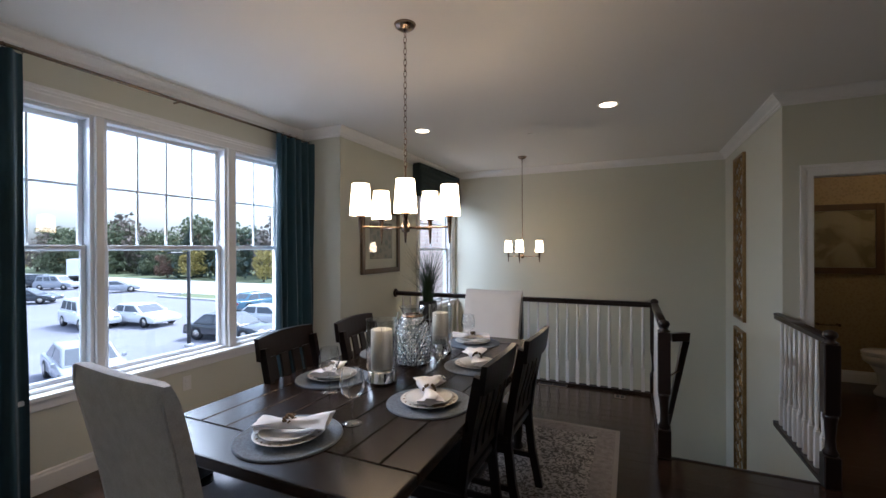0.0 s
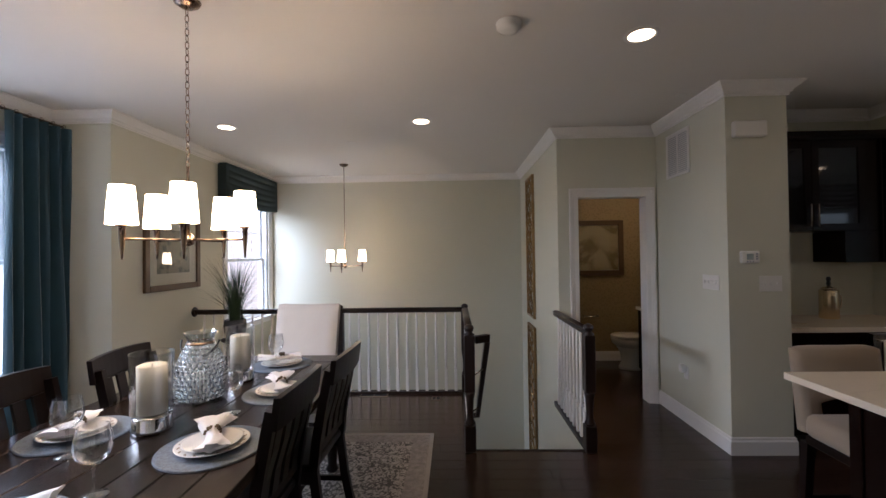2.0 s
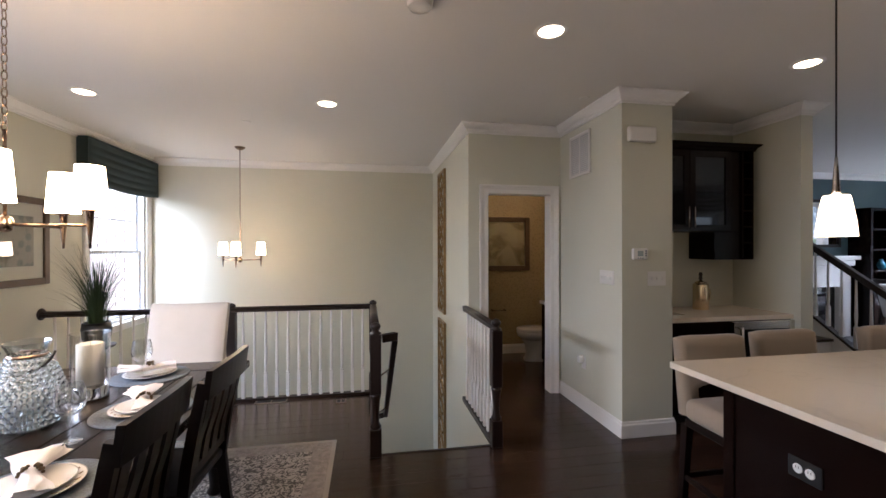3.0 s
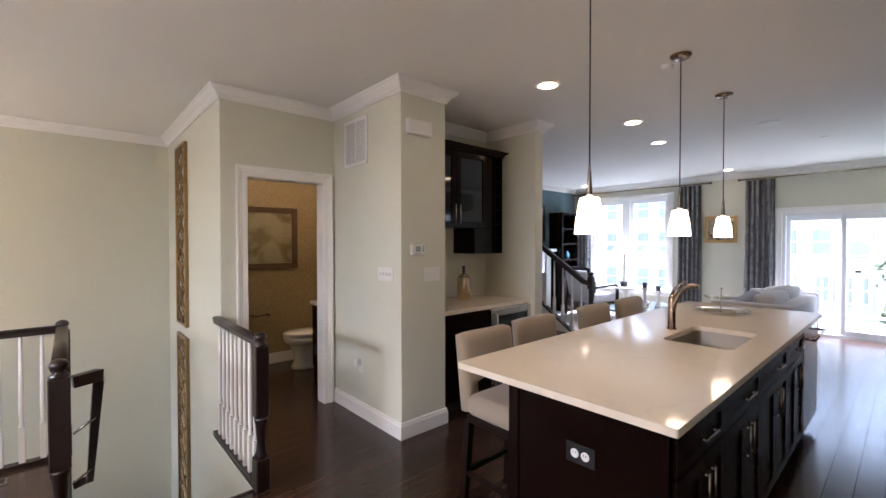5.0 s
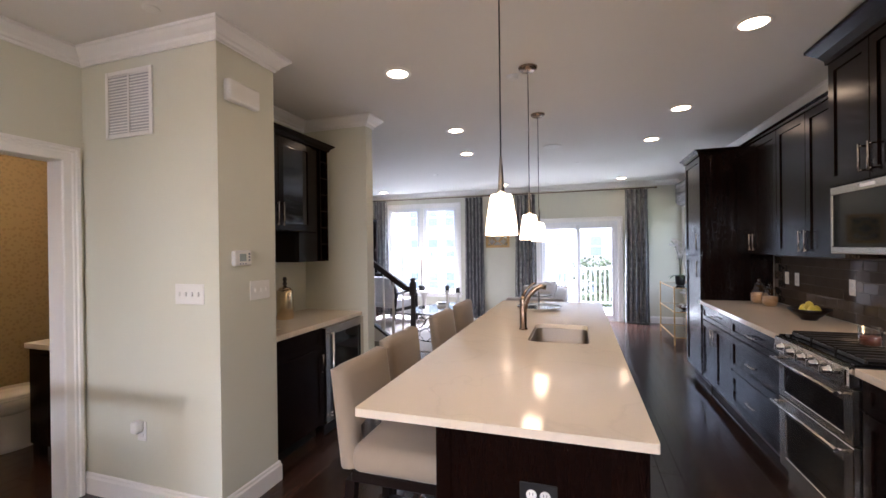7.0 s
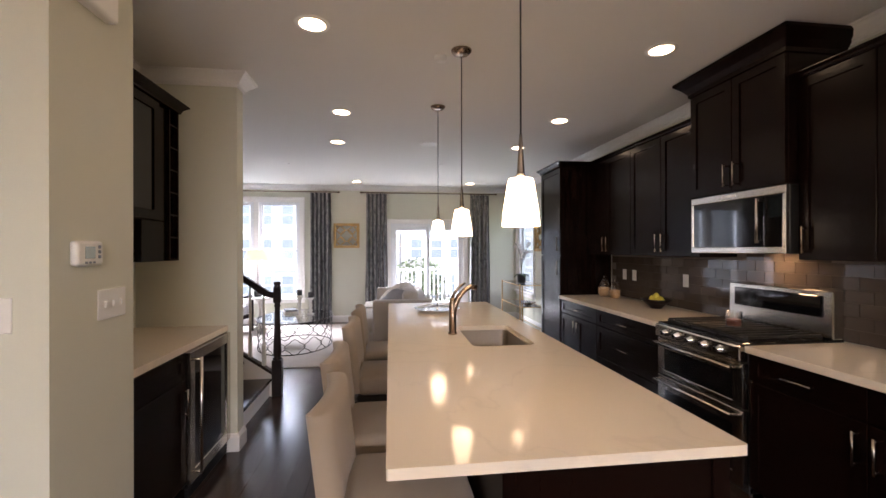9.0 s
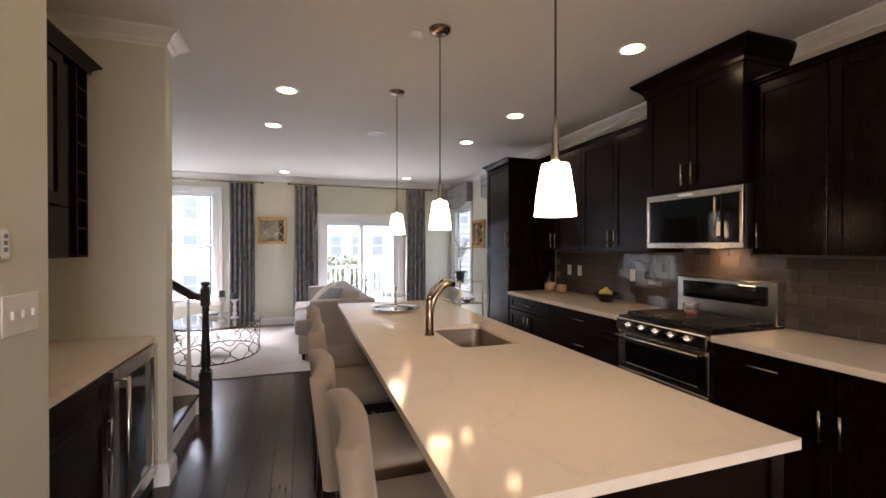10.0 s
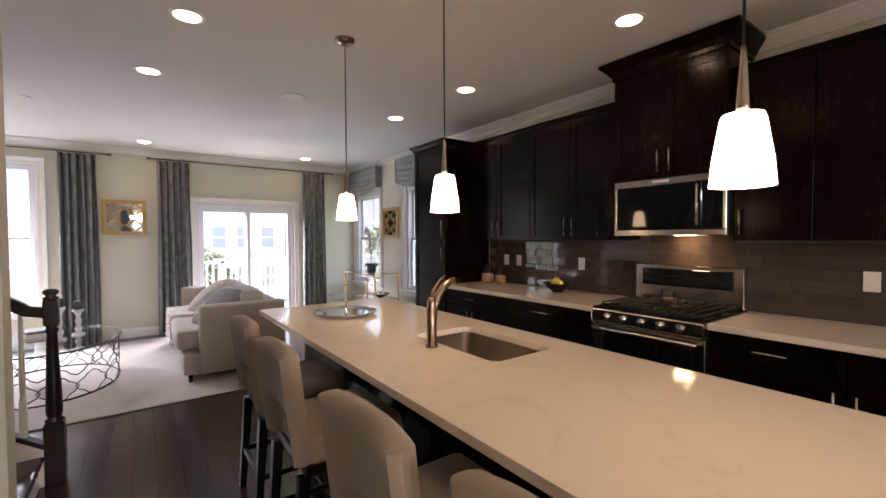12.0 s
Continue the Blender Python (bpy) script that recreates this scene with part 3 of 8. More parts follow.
def casing_set(name, axis, face, out, a0, a1, z0, z1, w=0.1, sill=True, label="white moulded window casing"):
    """Stepped casing mitred round an opening; out is the sign of the room side."""
    T = thing(name, label=label, category="trim")
    T["kind"] = "structure"

    def at(u, d, z):
        return (u, face + out * d, z) if axis == "x" else (face + out * d, u, z)

    prof = [(o * w / 0.1, d) for o, d in CASING]
    runs = (("side_casing", lambda o: (a0 - o, z0), lambda o: (a0 - o, z1 + o)), ("head_casing", lambda o: (a0 - o, z1 + o), lambda o: (a1 + o, z1 + o)), ("side_casing", lambda o: (a1 + o, z1 + o), lambda o: (a1 + o, z0)))
    for nm, f, g in runs:
        bm = bmesh.new()
        ra = [bm.verts.new(at(f(o)[0], d, f(o)[1])) for o, d in prof]
        rb = [bm.verts.new(at(g(o)[0], d, g(o)[1])) for o, d in prof]
        k = len(prof)
        for i in range(k):
            bm.faces.new((ra[i], ra[(i + 1) % k], rb[(i + 1) % k], rb[i]))
        bm.faces.new(list(reversed(ra)))
        bm.faces.new(rb)
        part(nm, bm, M_TRIM, T)
    if sill:
        for nm, e, s0, s1, d in (("window_stool", w + 0.03, z0 - 0.03, z0, 0.07), ("apron", w, z0 - 0.1, z0 - 0.03, 0.018)):
            lo, hi = sorted((face + out * 0.002, face + out * d))
            bm = one((a0 - e, lo, s0), (a1 + e, hi, s1), 0.005) if axis == "x" else one((lo, a0 - e, s0), (hi, a1 + e, s1), 0.005)
            part(nm, bm, M_TRIM, T)
    return T


def sash_window(name, axis, mid, a0, a1, z0, z1, cols=0, label="white double-hung window", f=0.035, s=0.034, glass=None):
    """A double-hung window with frame, two sashes, muntins in the top one and two panes."""
    T = thing(name, label=label, category="window")
    T["kind"] = "structure"

    def b(nm, u0, u1, s0, s1, d0, d1, material=M_VINYL, bev=0.004):
        if axis == "x":
            bm = one((u0, mid + d0, s0), (u1, mid + d1, s1), bev)
        else:
            bm = one((mid + d0, u0, s0), (mid + d1, u1, s1), bev)
        return part(nm, bm, material, T)

    zm = (z0 + z1) / 2
    b("jamb", a0, a0 + f, z0, z1, -0.06, 0.06)
    b("jamb", a1 - f, a1, z0, z1, -0.06, 0.06)
    b("head", a0 + f, a1 - f, z1 - f, z1, -0.06, 0.06)
    b("sill", a0 + f, a1 - f, z0, z0 + f, -0.06, 0.06)
    for lo, hi, d in ((z0 + f, zm + 0.02, 0.0), (zm - 0.02, z1 - f, -0.032)):
        b("sash_stile", a0 + f, a0 + f + s, lo, hi, d - 0.014, d + 0.014)
        b("sash_stile", a1 - f - s, a1 - f, lo, hi, d - 0.014, d + 0.014)
        b("sash_rail", a0 + f + s, a1 - f - s, lo, lo + s, d - 0.014, d + 0.014)
        b("sash_rail", a0 + f + s, a1 - f - s, hi - s, hi, d - 0.014, d + 0.014)
        g = b("pane", a0 + f + s, a1 - f - s, lo + s, hi - s, d - 0.003, d + 0.003, glass or M_PANE, 0)
        g.visible_shadow = False
        if cols and d < 0:
            w = (a1 - a0 - 2 * f - 2 * s)
            for i in range(1, cols):
                u = a0 + f + s + w * i / cols
                b("muntin", u - 0.008, u + 0.008, lo + s, hi - s, d - 0.009, d + 0.009, M_VINYL, 0.003)
            zz = (lo + hi) / 2
            b("muntin", a0 + f + s, a1 - f - s, zz - 0.008, zz + 0.008, d - 0.0085, d + 0.0085, M_VINYL, 0.003)
    return T


sash_window("window_1", "y", BAYX - 0.07, 1.2, 1.822, 0.6, 2.37, 2, f=0.024, s=0.03)
sash_window("window_2", "y", BAYX - 0.07, 1.877, 2.833, 0.6, 2.37, 4, f=0.024, s=0.03)
sash_window("window_3", "y", BAYX - 0.07, 2.908, 3.49, 0.6, 2.37, 2, f=0.024, s=0.03)
for u, v in ((1.822, 1.877), (2.833, 2.908)):
    solid("window_mullion", one((BAYX - 0.14, u, 0.6), (BAYX + 0.012, v, 2.37), 0.006), M_TRIM, "white mullion post between windows", "trim", kind="structure")
casing_set("window_casing_bay", "y", BAYX, 1, *BAYWIN)
sash_window("window_4", "y", PICX - 0.07, STWIN[0], STWIN[1], STWIN[2], STWIN[3], 2)
casing_set("window_casing_stair", "y", PICX, 1, *STWIN)
sash_window("window_5", "y", REARX + 0.07, 4.16, 4.93, 0.5, 2.4, 0, glass=M_DIMPANE)
sash_window("window_6", "y", REARX + 0.07, 5.03, 5.8, 0.5, 2.4, 0, glass=M_DIMPANE)
solid("window_mullion", one((REARX - 0.012, 4.93, 0.5), (REARX + 0.14, 5.03, 2.4), 0.006), M_TRIM, "white mullion post between windows", "trim", kind="structure")
casing_set("window_casing_rear", "y", REARX, -1, *REARWIN)
sash_window("window_7", "x", KITY - 0.07, *W1, glass=M_DIMPANE)
sash_window("window_8", "x", KITY - 0.07, *W2, glass=M_DIMPANE)
casing_set("window_casing_side", "x", KITY, 1, *W1)
casing_set("window_casing_side", "x", KITY, 1, *W2)
casing_set("slider_casing", "y", REARX, -1, *SLIDER, sill=False, w=0.09, label="white sliding door casing")
casing_set("door_casing", "x", DOORY, -1, 1.573, 2.235, 0.0, 2.05, sill=False, w=0.09, label="white moulded door casing")
jamb = boxes([((1.56, DOORY - 0.004, 0), (1.574, DOORY + 0.124, 2.064)), ((2.234, DOORY - 0.004, 0), (2.248, DOORY + 0.124, 2.064)), ((1.574, DOORY - 0.004, 2.049), (2.234, DOORY + 0.124, 2.064))])
solid("door_jamb", jamb, M_TRIM, "white door jamb lining", "trim", kind="structure")

# sliding glass door
sd = thing("sliding_door", (REARX + 0.07, 0, 0), label="white sliding glass patio door", category="door")
for nm, lo, hi in (("frame_side", (-0.06, 0.86, 0), (0.06, 0.91, 1.99)), ("frame_side", (-0.06, 2.31, 0), (0.06, 2.36, 1.99)), ("frame_head", (-0.06, 0.91, 1.94), (0.06, 2.31, 1.99)), ("threshold", (-0.06, 0.91, 0), (0.06, 2.31, 0.04))):
    part(nm, one(lo, hi, 0.004), M_VINYL, sd)
for y0, y1, d in ((0.91, 1.63, -0.025), (1.59, 2.31, 0.02)):
    leaf = part("leaf", boxes([((d - 0.018, y0, 0.04), (d + 0.018, y0 + 0.06, 1.94)), ((d - 0.018, y1 - 0.06, 0.04), (d + 0.018, y1, 1.94)), ((d - 0.018, y0 + 0.06, 0.04), (d + 0.018, y1 - 0.06, 0.12)), ((d - 0.018, y0 + 0.06, 1.86), (d + 0.018, y1 - 0.06, 1.94))], 0.004), M_VINYL, sd)
    g = part("pane", one((d - 0.004, y0 + 0.06, 0.12), (d + 0.004, y1 - 0.06, 1.86)), M_DIMPANE, leaf)
    g.visible_shadow = False
part("pull", one((-0.075, 1.64, 0.95), (-0.05, 1.665, 1.2), 0.006), M_PLASTIC, sd)

# ---- kitchen wall ----
KB = KITY + 0.012
UPY, BASEY, TALLY = 0.03, 0.35, 0.36
UP = (0, 0.028, 0)


def base_cabinet(x0, x1, layout, label):
    T = thing("base_cabinet", ((x0 + x1) / 2, KITY, 0), label=label, category="cabinet", group="kitchen base cabinets")
    wpart("body", one((x0, KB, 0.1), (x1, BASEY, 0.875), 0.002), M_ESPRESSO, T)
    wpart("toe_kick", one((x0, KB, 0.0), (x1, BASEY - 0.07, 0.1)), M_BLACK, T)
    xm = (x0 + x1) / 2
    if layout == "drawers":
        for z0, z1 in ((0.72, 0.87), (0.43, 0.715), (0.115, 0.425)):
            d = shaker(T, x0, x1, z0, z1, BASEY, 1, "drawer")
            zc = (z0 + z1) / 2
            bar_pull(d, (xm - 0.065, BASEY + 0.02, zc), (xm + 0.065, BASEY + 0.02, zc), UP, M_NICKEL)
    else:
        d = shaker(T, x0, x1, 0.72, 0.87, BASEY, 1, "drawer")
        bar_pull(d, (xm - 0.065, BASEY + 0.02, 0.795), (xm + 0.065, BASEY + 0.02, 0.795), UP, M_NICKEL)
        if layout == "two":
            for u0, u1, hx in ((x0, xm, xm - 0.04), (xm, x1, xm + 0.04)):
                d = shaker(T, u0, u1, 0.115, 0.715, BASEY, 1)
                bar_pull(d, (hx, BASEY + 0.02, 0.53), (hx, BASEY + 0.02, 0.66), UP, M_NICKEL)
        else:
            d = shaker(T, x0, x1, 0.115, 0.715, BASEY, 1)
            hx = x0 + 0.04 if layout == "lo" else x1 - 0.04
            bar_pull(d, (hx, BASEY + 0.02, 0.53), (hx, BASEY + 0.02, 0.66), UP, M_NICKEL)
    return T


base_cabinet(4.741, 5.598, "two", "espresso base cabinet, drawer over two doors")
base_cabinet(3.757, 4.739, "drawers", "espresso base cabinet with three wide drawers")
base_cabinet(2.388, 2.983, "lo", "espresso base cabinet beside the range")
base_cabinet(1.7, 2.386, "hi", "espresso base cabinet with drawer and door")


def upper_cabinet(x0, x1, z0, z1, yf, doors, pulls, label, cor=(0.035, 0.03), ends=(False, False)):
    T = thing("wall_cabinet", ((x0 + x1) / 2, KITY, z0), label=label, category="cabinet", group="kitchen wall cabinets")
    wpart("body", one((x0, KB, z0), (x1, yf, z1), 0.002), M_ESPRESSO, T)
    w = (x1 - x0) / doors
    for i in range(doors):
        d = shaker(T, x0 + i * w, x0 + (i + 1) * w, z0, z1, yf, 1)
        hx = pulls[i]
        bar_pull(d, (hx, yf + 0.02, z0 + 0.05), (hx, yf + 0.02, z0 + 0.18), UP, M_NICKEL)
    cornice(T, x0, x1, KB, yf + 0.02, z1, cor[0], cor[1], ends=ends)
    return T


upper_cabinet(4.681, 5.598, 1.4, 2.44, UPY, 2, (5.1, 5.18), "espresso wall cabinet with two shaker doors")
upper_cabinet(3.757, 4.679, 1.4, 2.44, UPY, 2, (4.18, 4.26), "espresso wall cabinet with two shaker doors")
upper_cabinet(2.986, 3.753, 1.842, 2.6, 0.11, 2, (3.33, 3.41), "deeper espresso cabinet over the microwave with tall crown", (0.125, 0.085), (True, True))
upper_cabinet(2.591, 2.983, 1.4, 2.44, UPY, 1, (2.94,), "narrow espresso wall cabinet beside the microwave")
upper_cabinet(1.85, 2.589, 1.4, 2.44, UPY, 2, (2.18, 2.26), "espresso wall cabinet with two shaker doors")

tp = thing("pantry_cabinet", (5.91, KITY, 0), label="tall espresso pantry cabinet with two stacked doors", category="cabinet")
wpart("body", one((5.602, KB, 0.1), (6.22, TALLY, 2.44), 0.002), M_ESPRESSO, tp)
wpart("toe_kick", one((5.602, KB, 0), (6.22, TALLY - 0.07, 0.1)), M_BLACK, tp)
for z0, z1, hz in ((0.115, 1.38, 1.16), (1.39, 2.435, 1.45)):
    d = shaker(tp, 5.602, 6.22, z0, z1, TALLY, 1)
    bar_pull(d, (5.64, TALLY + 0.02, hz), (5.64, TALLY + 0.02, hz + 0.15), UP, M_NICKEL)
cornice(tp, 5.602, 6.22, KB, TALLY + 0.02, 2.44, 0.06, 0.05, ends=(True, True))

solid("countertop", one((3.757, KB, 0.877), (5.598, 0.398, 0.915), 0.004, 2), M_QUARTZ, "cream quartz countertop on dark base cabinets", "countertop")
solid("countertop", one((1.68, KB, 0.877), (2.983, 0.398, 0.915), 0.004, 2), M_QUARTZ, "cream quartz countertop on dark base cabinets", "countertop")

# microwave
mw = thing("microwave", (3.37, KITY, 1.435), label="stainless over-range microwave with black glass door", category="microwave")
wpart("body", one((2.99, KB, 1.435), (3.75, 0.095, 1.838), 0.003), M_BLACK, mw)
wpart("top_strip", one((2.99, 0.096, 1.79), (3.75, 0.125, 1.838), 0.004), M_STEEL, mw, "stainless upper trim")
wpart("bottom_strip", one((2.99, 0.096, 1.435), (3.75, 0.125, 1.475), 0.004), M_STEEL, mw, "stainless lower trim")
for x0, x1 in ((2.99, 3.012), (3.728, 3.75)):
    wpart("side_trim", one((x0, 0.096, 1.475), (x1, 0.125, 1.79), 0.003), M_STEEL, mw)
wpart("door_glass", one((3.135, 0.096, 1.475), (3.728, 0.122, 1.79), 0.003), M_BLACKGLASS, mw, "black glass door")
wpart("control_panel", one((3.012, 0.096, 1.475), (3.133, 0.121, 1.79), 0.003), M_BLACKGLASS, mw, "black glass control panel")
wpart("badge", one((3.34, 0.125, 1.805), (3.46, 0.128, 1.823), 0.001), M_PLASTIC, mw)
bar_pull(mw, (3.15, 0.122, 1.51), (3.15, 0.122, 1.76), (0, 0.035, 0), M_STEEL, 0.009)
hl = wpart("hood_lamp", one((3.3, -0.2, 1.4335), (3.42, -0.13, 1.4349)), glow("hood_lamp_glow", (1.0, 0.62, 0.3), 6.0), mw)

# range
rg = thing("range", (3.37, KITY, 0), label="stainless double-oven gas range with black grates", category="stove")
RX0, RX1 = 2.992, 3.748
wpart("body", one((RX0, KB, 0.06), (RX1, 0.36, 0.9), 0.003), M_BLACK, rg)
wpart("cooktop", one((RX0, KB, 0.9), (RX1, 0.4, 0.925), 0.006, 2), M_BLACKGLASS, rg, "black enamel cooktop")
cp = wpart("control_panel", one((RX0, 0.36, 0.815), (RX1, 0.425, 0.915), 0.012, 2), M_STEEL, rg, "stainless control panel")
for i in range(5):
    bm = bmesh.new()
    lathe(bm, [(0.026, 0), (0.026, 0.008), (0.019, 0.012), (0.017, 0.034), (0.014, 0.038)], 16)
    box(bm, (-0.005, -0.018, 0.036), (0.005, 0.018, 0.046), 0.002)
    bmesh.ops.transform(bm, matrix=pose(RX0 + 0.13 + i * 0.124, 0.425, 0.865, -90), verts=bm.verts)
    wpart("knob", bm, M_CHROME, cp)
for z0, z1, w0, w1, nm in ((0.545, 0.808, 0.58, 0.735, "upper_oven_door"), (0.1, 0.535, 0.17, 0.44, "lower_oven_door")):
    bm = bmesh.new()
    for lo, hi in (((RX0, 0.361, z0), (RX0 + 0.075, 0.4, z1)), ((RX1 - 0.075, 0.361, z0), (RX1, 0.4, z1)), ((RX0 + 0.075, 0.361, z0), (RX1 - 0.075, 0.4, w0)), ((RX0 + 0.075, 0.361, w1), (RX1 - 0.075, 0.4, z1))):
        box(bm, lo, hi, 0.003)
    od = wpart(nm, bm, M_STEEL, rg, "stainless oven door")
    wpart("window", one((RX0 + 0.075, 0.362, w0), (RX1 - 0.075, 0.394, w1)), M_BLACKGLASS, od, "black oven window")
    bar_pull(od, (RX0 + 0.04, 0.4, z1 - 0.028), (RX1 - 0.04, 0.4, z1 - 0.028), (0, 0.05, 0), M_STEEL, 0.012)
bg = wpart("backguard", one((RX0, KB, 0.925), (RX1, -0.19, 1.21), 0.008, 2), M_STEEL, rg, "stainless backguard")
wpart("display", one((RX0 + 0.06, -0.189, 1.05), (RX1 - 0.06, -0.178, 1.18), 0.004), M_BLACKGLASS, bg, "black glass display")
for i in range(3):
    x0 = RX0 + 0.02 + i * 0.24
    bm = bmesh.new()
    for k in range(4):
        box(bm, (x0 + 0.01 + k * 0.066, -0.15, 0.94), (x0 + 0.022 + k * 0.066, 0.34, 0.955), 0.003)
    for yy in (-0.15, 0.08, 0.33):
        box(bm, (x0 + 0.004, yy, 0.928), (x0 + 0.228, yy + 0.012, 0.945), 0.003)
    wpart("grate", bm, M_BLACK, rg, "black cast iron grate")
wpart("kick_plate", one((RX0, 0.33, 0.005), (RX1, 0.355, 0.095), 0.003), M_STEEL, rg)

# countertop and wall things
def jar(x, y, z, s, label, body_mat, fill_mat):
    T = thing("storage_jar", (x, y, z), label=label, category="jar")
    part("body", turned([(0.045 * s, 0), (0.058 * s, 0.03 * s), (0.06 * s, 0.08 * s), (0.04 * s, 0.13 * s), (0.03 * s, 0.145 * s)], 20), body_mat, T)
    part("filling", turned([(0.04 * s, 0.004), (0.053 * s, 0.03 * s), (0.054 * s, 0.078 * s), (0.03 * s, 0.085 * s)], 16), fill_mat, T)
    part("lid", turned([(0.034 * s, 0.145 * s), (0.034 * s, 0.16 * s), (0.012 * s, 0.165 * s), (0.017 * s, 0.185 * s), (0.004 * s, 0.198 * s)], 16), M_CLEAR, T)


M_PASTA = mat("dry_pasta", (0.42, 0.24, 0.1), 0.7, vary=0.4, scale=60, bump=0.4)
jar(5.42, -0.08, 0.916, 1.25, "glass jar of dried pasta on the countertop", M_CLEAR, M_PASTA)
jar(5.23, -0.1, 0.916, 1.1, "small glass jar of dried pasta", M_CLEAR, M_PASTA)
bw = thing("fruit_bowl", (4.44, -0.06, 0.916), label="dark wooden bowl of lemons on the countertop", category="bowl")
part("bowl", turned([(0.05, 0), (0.055, 0.012), (0.1, 0.05), (0.135, 0.085), (0.13, 0.087), (0.09, 0.052), (0.03, 0.02)], 28), M_CHAIRWOOD, bw)
M_LEMON = mat("lemon_peel", (0.6, 0.5, 0.06), 0.45, vary=0.15, bump=0.2)
for dx, dy, dz in ((0.03, 0.02, 0.075), (-0.04, 0.0, 0.07), (0.0, -0.045, 0.068), (0.0, 0.0, 0.1)):
    part("lemon", turned([(0.004, -0.042), (0.02, -0.032), (0.033, 0), (0.02, 0.032), (0.004, 0.042)], 14, (dx, dy, dz)), M_LEMON, bw)
gj = thing("candle_jar", (3.32, 0.16, 0.956), label="clear glass jar on the range top", category="jar")
part("glass", turned([(0.045, 0), (0.048, 0.004), (0.048, 0.1), (0.044, 0.1), (0.044, 0.008)], 24), M_CLEAR, gj)
part("filling", turned([(0.043, 0.009), (0.043, 0.05)], 20), mat("amber_filling", (0.2, 0.06, 0.03), 0.5, vary=0.4, scale=50), gj)


def wall_plate(at, m, slots, label, w=0.072, h=0.115, material=None):
    """A switch or outlet plate; slots: 'o' outlets, 's' switches; it faces local +y."""
    T = thing("wall_plate", at, label=label, category="outlet" if "o" in slots else "switch")
    T.matrix_world = pose(at[0], at[1], at[2], 0, 0, m)
    w = w + 0.046 * (len(slots) - 1)
    part("plate", one((-w / 2, 0.001, -h / 2), (w / 2, 0.006, h / 2), 0.002), material or M_PLASTIC, T)
    for i, c in enumerate(slots):
        x = (i - (len(slots) - 1) / 2) * 0.046
        if c == "o":
            for z in (-0.02, 0.02):
                part("socket", one((x - 0.016, 0.006, z - 0.014), (x + 0.016, 0.009, z + 0.014), 0.003), M_WHITE, T)
        else:
            part("toggle", one((x - 0.005, 0.006, -0.012), (x + 0.005, 0.014, 0.012), 0.002), M_WHITE, T)
    return T


TILEF = KITY + 0.011
wall_plate((5.31, TILEF, 1.175), 0, "s", "white switch plate on the tiled backsplash")
wall_plate((5.12, TILEF, 1.175), 0, "o", "white outlet plate on the tiled backsplash")
wall_plate((4.32, TILEF, 1.175), 0, "o", "white outlet plate on the tiled backsplash")
wall_plate((2.4, TILEF, 1.165), 0, "o", "white outlet plate on the tiled backsplash")
wall_plate((AX, 3.69, 1.255), 90, "ssss", "wide white switch plate on the wall")
wall_plate((2.655, AY, 1.255), 180, "sss", "white triple switch plate below the thermostat")
wall_plate((BAYX, 2.45, 0.395), -90, "o", "white outlet plate under the bay window")
ol = wall_plate((AX, 4.07, 0.44), 90, "o", "white outlet with a plugged-in air freshener")
part("air_freshener", one((-0.025, 0.01, -0.0), (0.025, 0.06, 0.07), 0.012, 2), M_PLASTIC, ol)

# ---- island ----
IX0, IX1, IY0, IY1 = 1.905, 5.12, 1.39, 2.4
SX0, SX1, SY0, SY1 = 3.17, 3.79, 1.55, 1.92
isl = thing("kitchen_island", (3.5, 1.76, 0), label="dark espresso island cabinet with framed doors", category="island")
bx0, bx1, by0, by1 = 1.95, 5.07, 1.43, 2.09
wpart("body", boxes([((bx0, by0, 0.1), (SX0 - 0.03, by1, 0.884)), ((SX1 + 0.03, by0, 0.1), (bx1, by1, 0.884)), ((SX0 - 0.03, by0, 0.1), (SX1 + 0.03, by1, 0.6)), ((SX0 - 0.03, by0, 0.6), (SX1 + 0.03, by0 + 0.05, 0.884)), ((SX0 - 0.03, by1 - 0.05, 0.6), (SX1 + 0.03, by1, 0.884))]), M_ESPRESSO, isl)
wpart("toe_kick", one((bx0 + 0.05, by0 + 0.06, 0), (bx1 - 0.05, by1 - 0.02, 0.1)), M_BLACK, isl)
wpart("end_panel", one((bx0 - 0.012, by0, 0.0), (bx0 - 0.001, by1, 0.883), 0.002), M_ESPRESSO, isl)
for y0 in (by0 - 0.004, by1 - 0.05):
    wpart("corner_post", one((bx0 - 0.022, y0, 0.0), (bx0 - 0.011, y0 + 0.054, 0.883), 0.003), M_ESPRESSO, isl)
xs = [1.96, 2.5, 3.13, 3.83, 4.4, 5.06]
for i, (u, v) in enumerate(zip(xs, xs[1:])):
    if i == 4:
        d = wpart("dishwasher_front", one((u + 0.003, by0 - 0.022, 0.115), (v - 0.003, by0 - 0.001, 0.875), 0.004), M_STEEL, isl, "stainless dishwasher front")
        bar_pull(d, (u + 0.06, by0 - 0.022, 0.8), (v - 0.06, by0 - 0.022, 0.8), (0, -0.05, 0), M_STEEL, 0.011)
        continue
    d = shaker(isl, u, v, 0.72, 0.875, by0, -1, "drawer")
    c = (u + v) / 2
    bar_pull(d, (c - 0.06, by0 - 0.02, 0.797), (c + 0.06, by0 - 0.02, 0.797), (0, -0.028, 0), M_NICKEL)
    for p0, p1, hx in ((u, c, c - 0.035), (c, v, c + 0.035)):
        d = shaker(isl, p0, p1, 0.115, 0.715, by0, -1)
        bar_pull(d, (hx, by0 - 0.02, 0.53), (hx, by0 - 0.02, 0.66), (0, -0.028, 0), M_NICKEL)
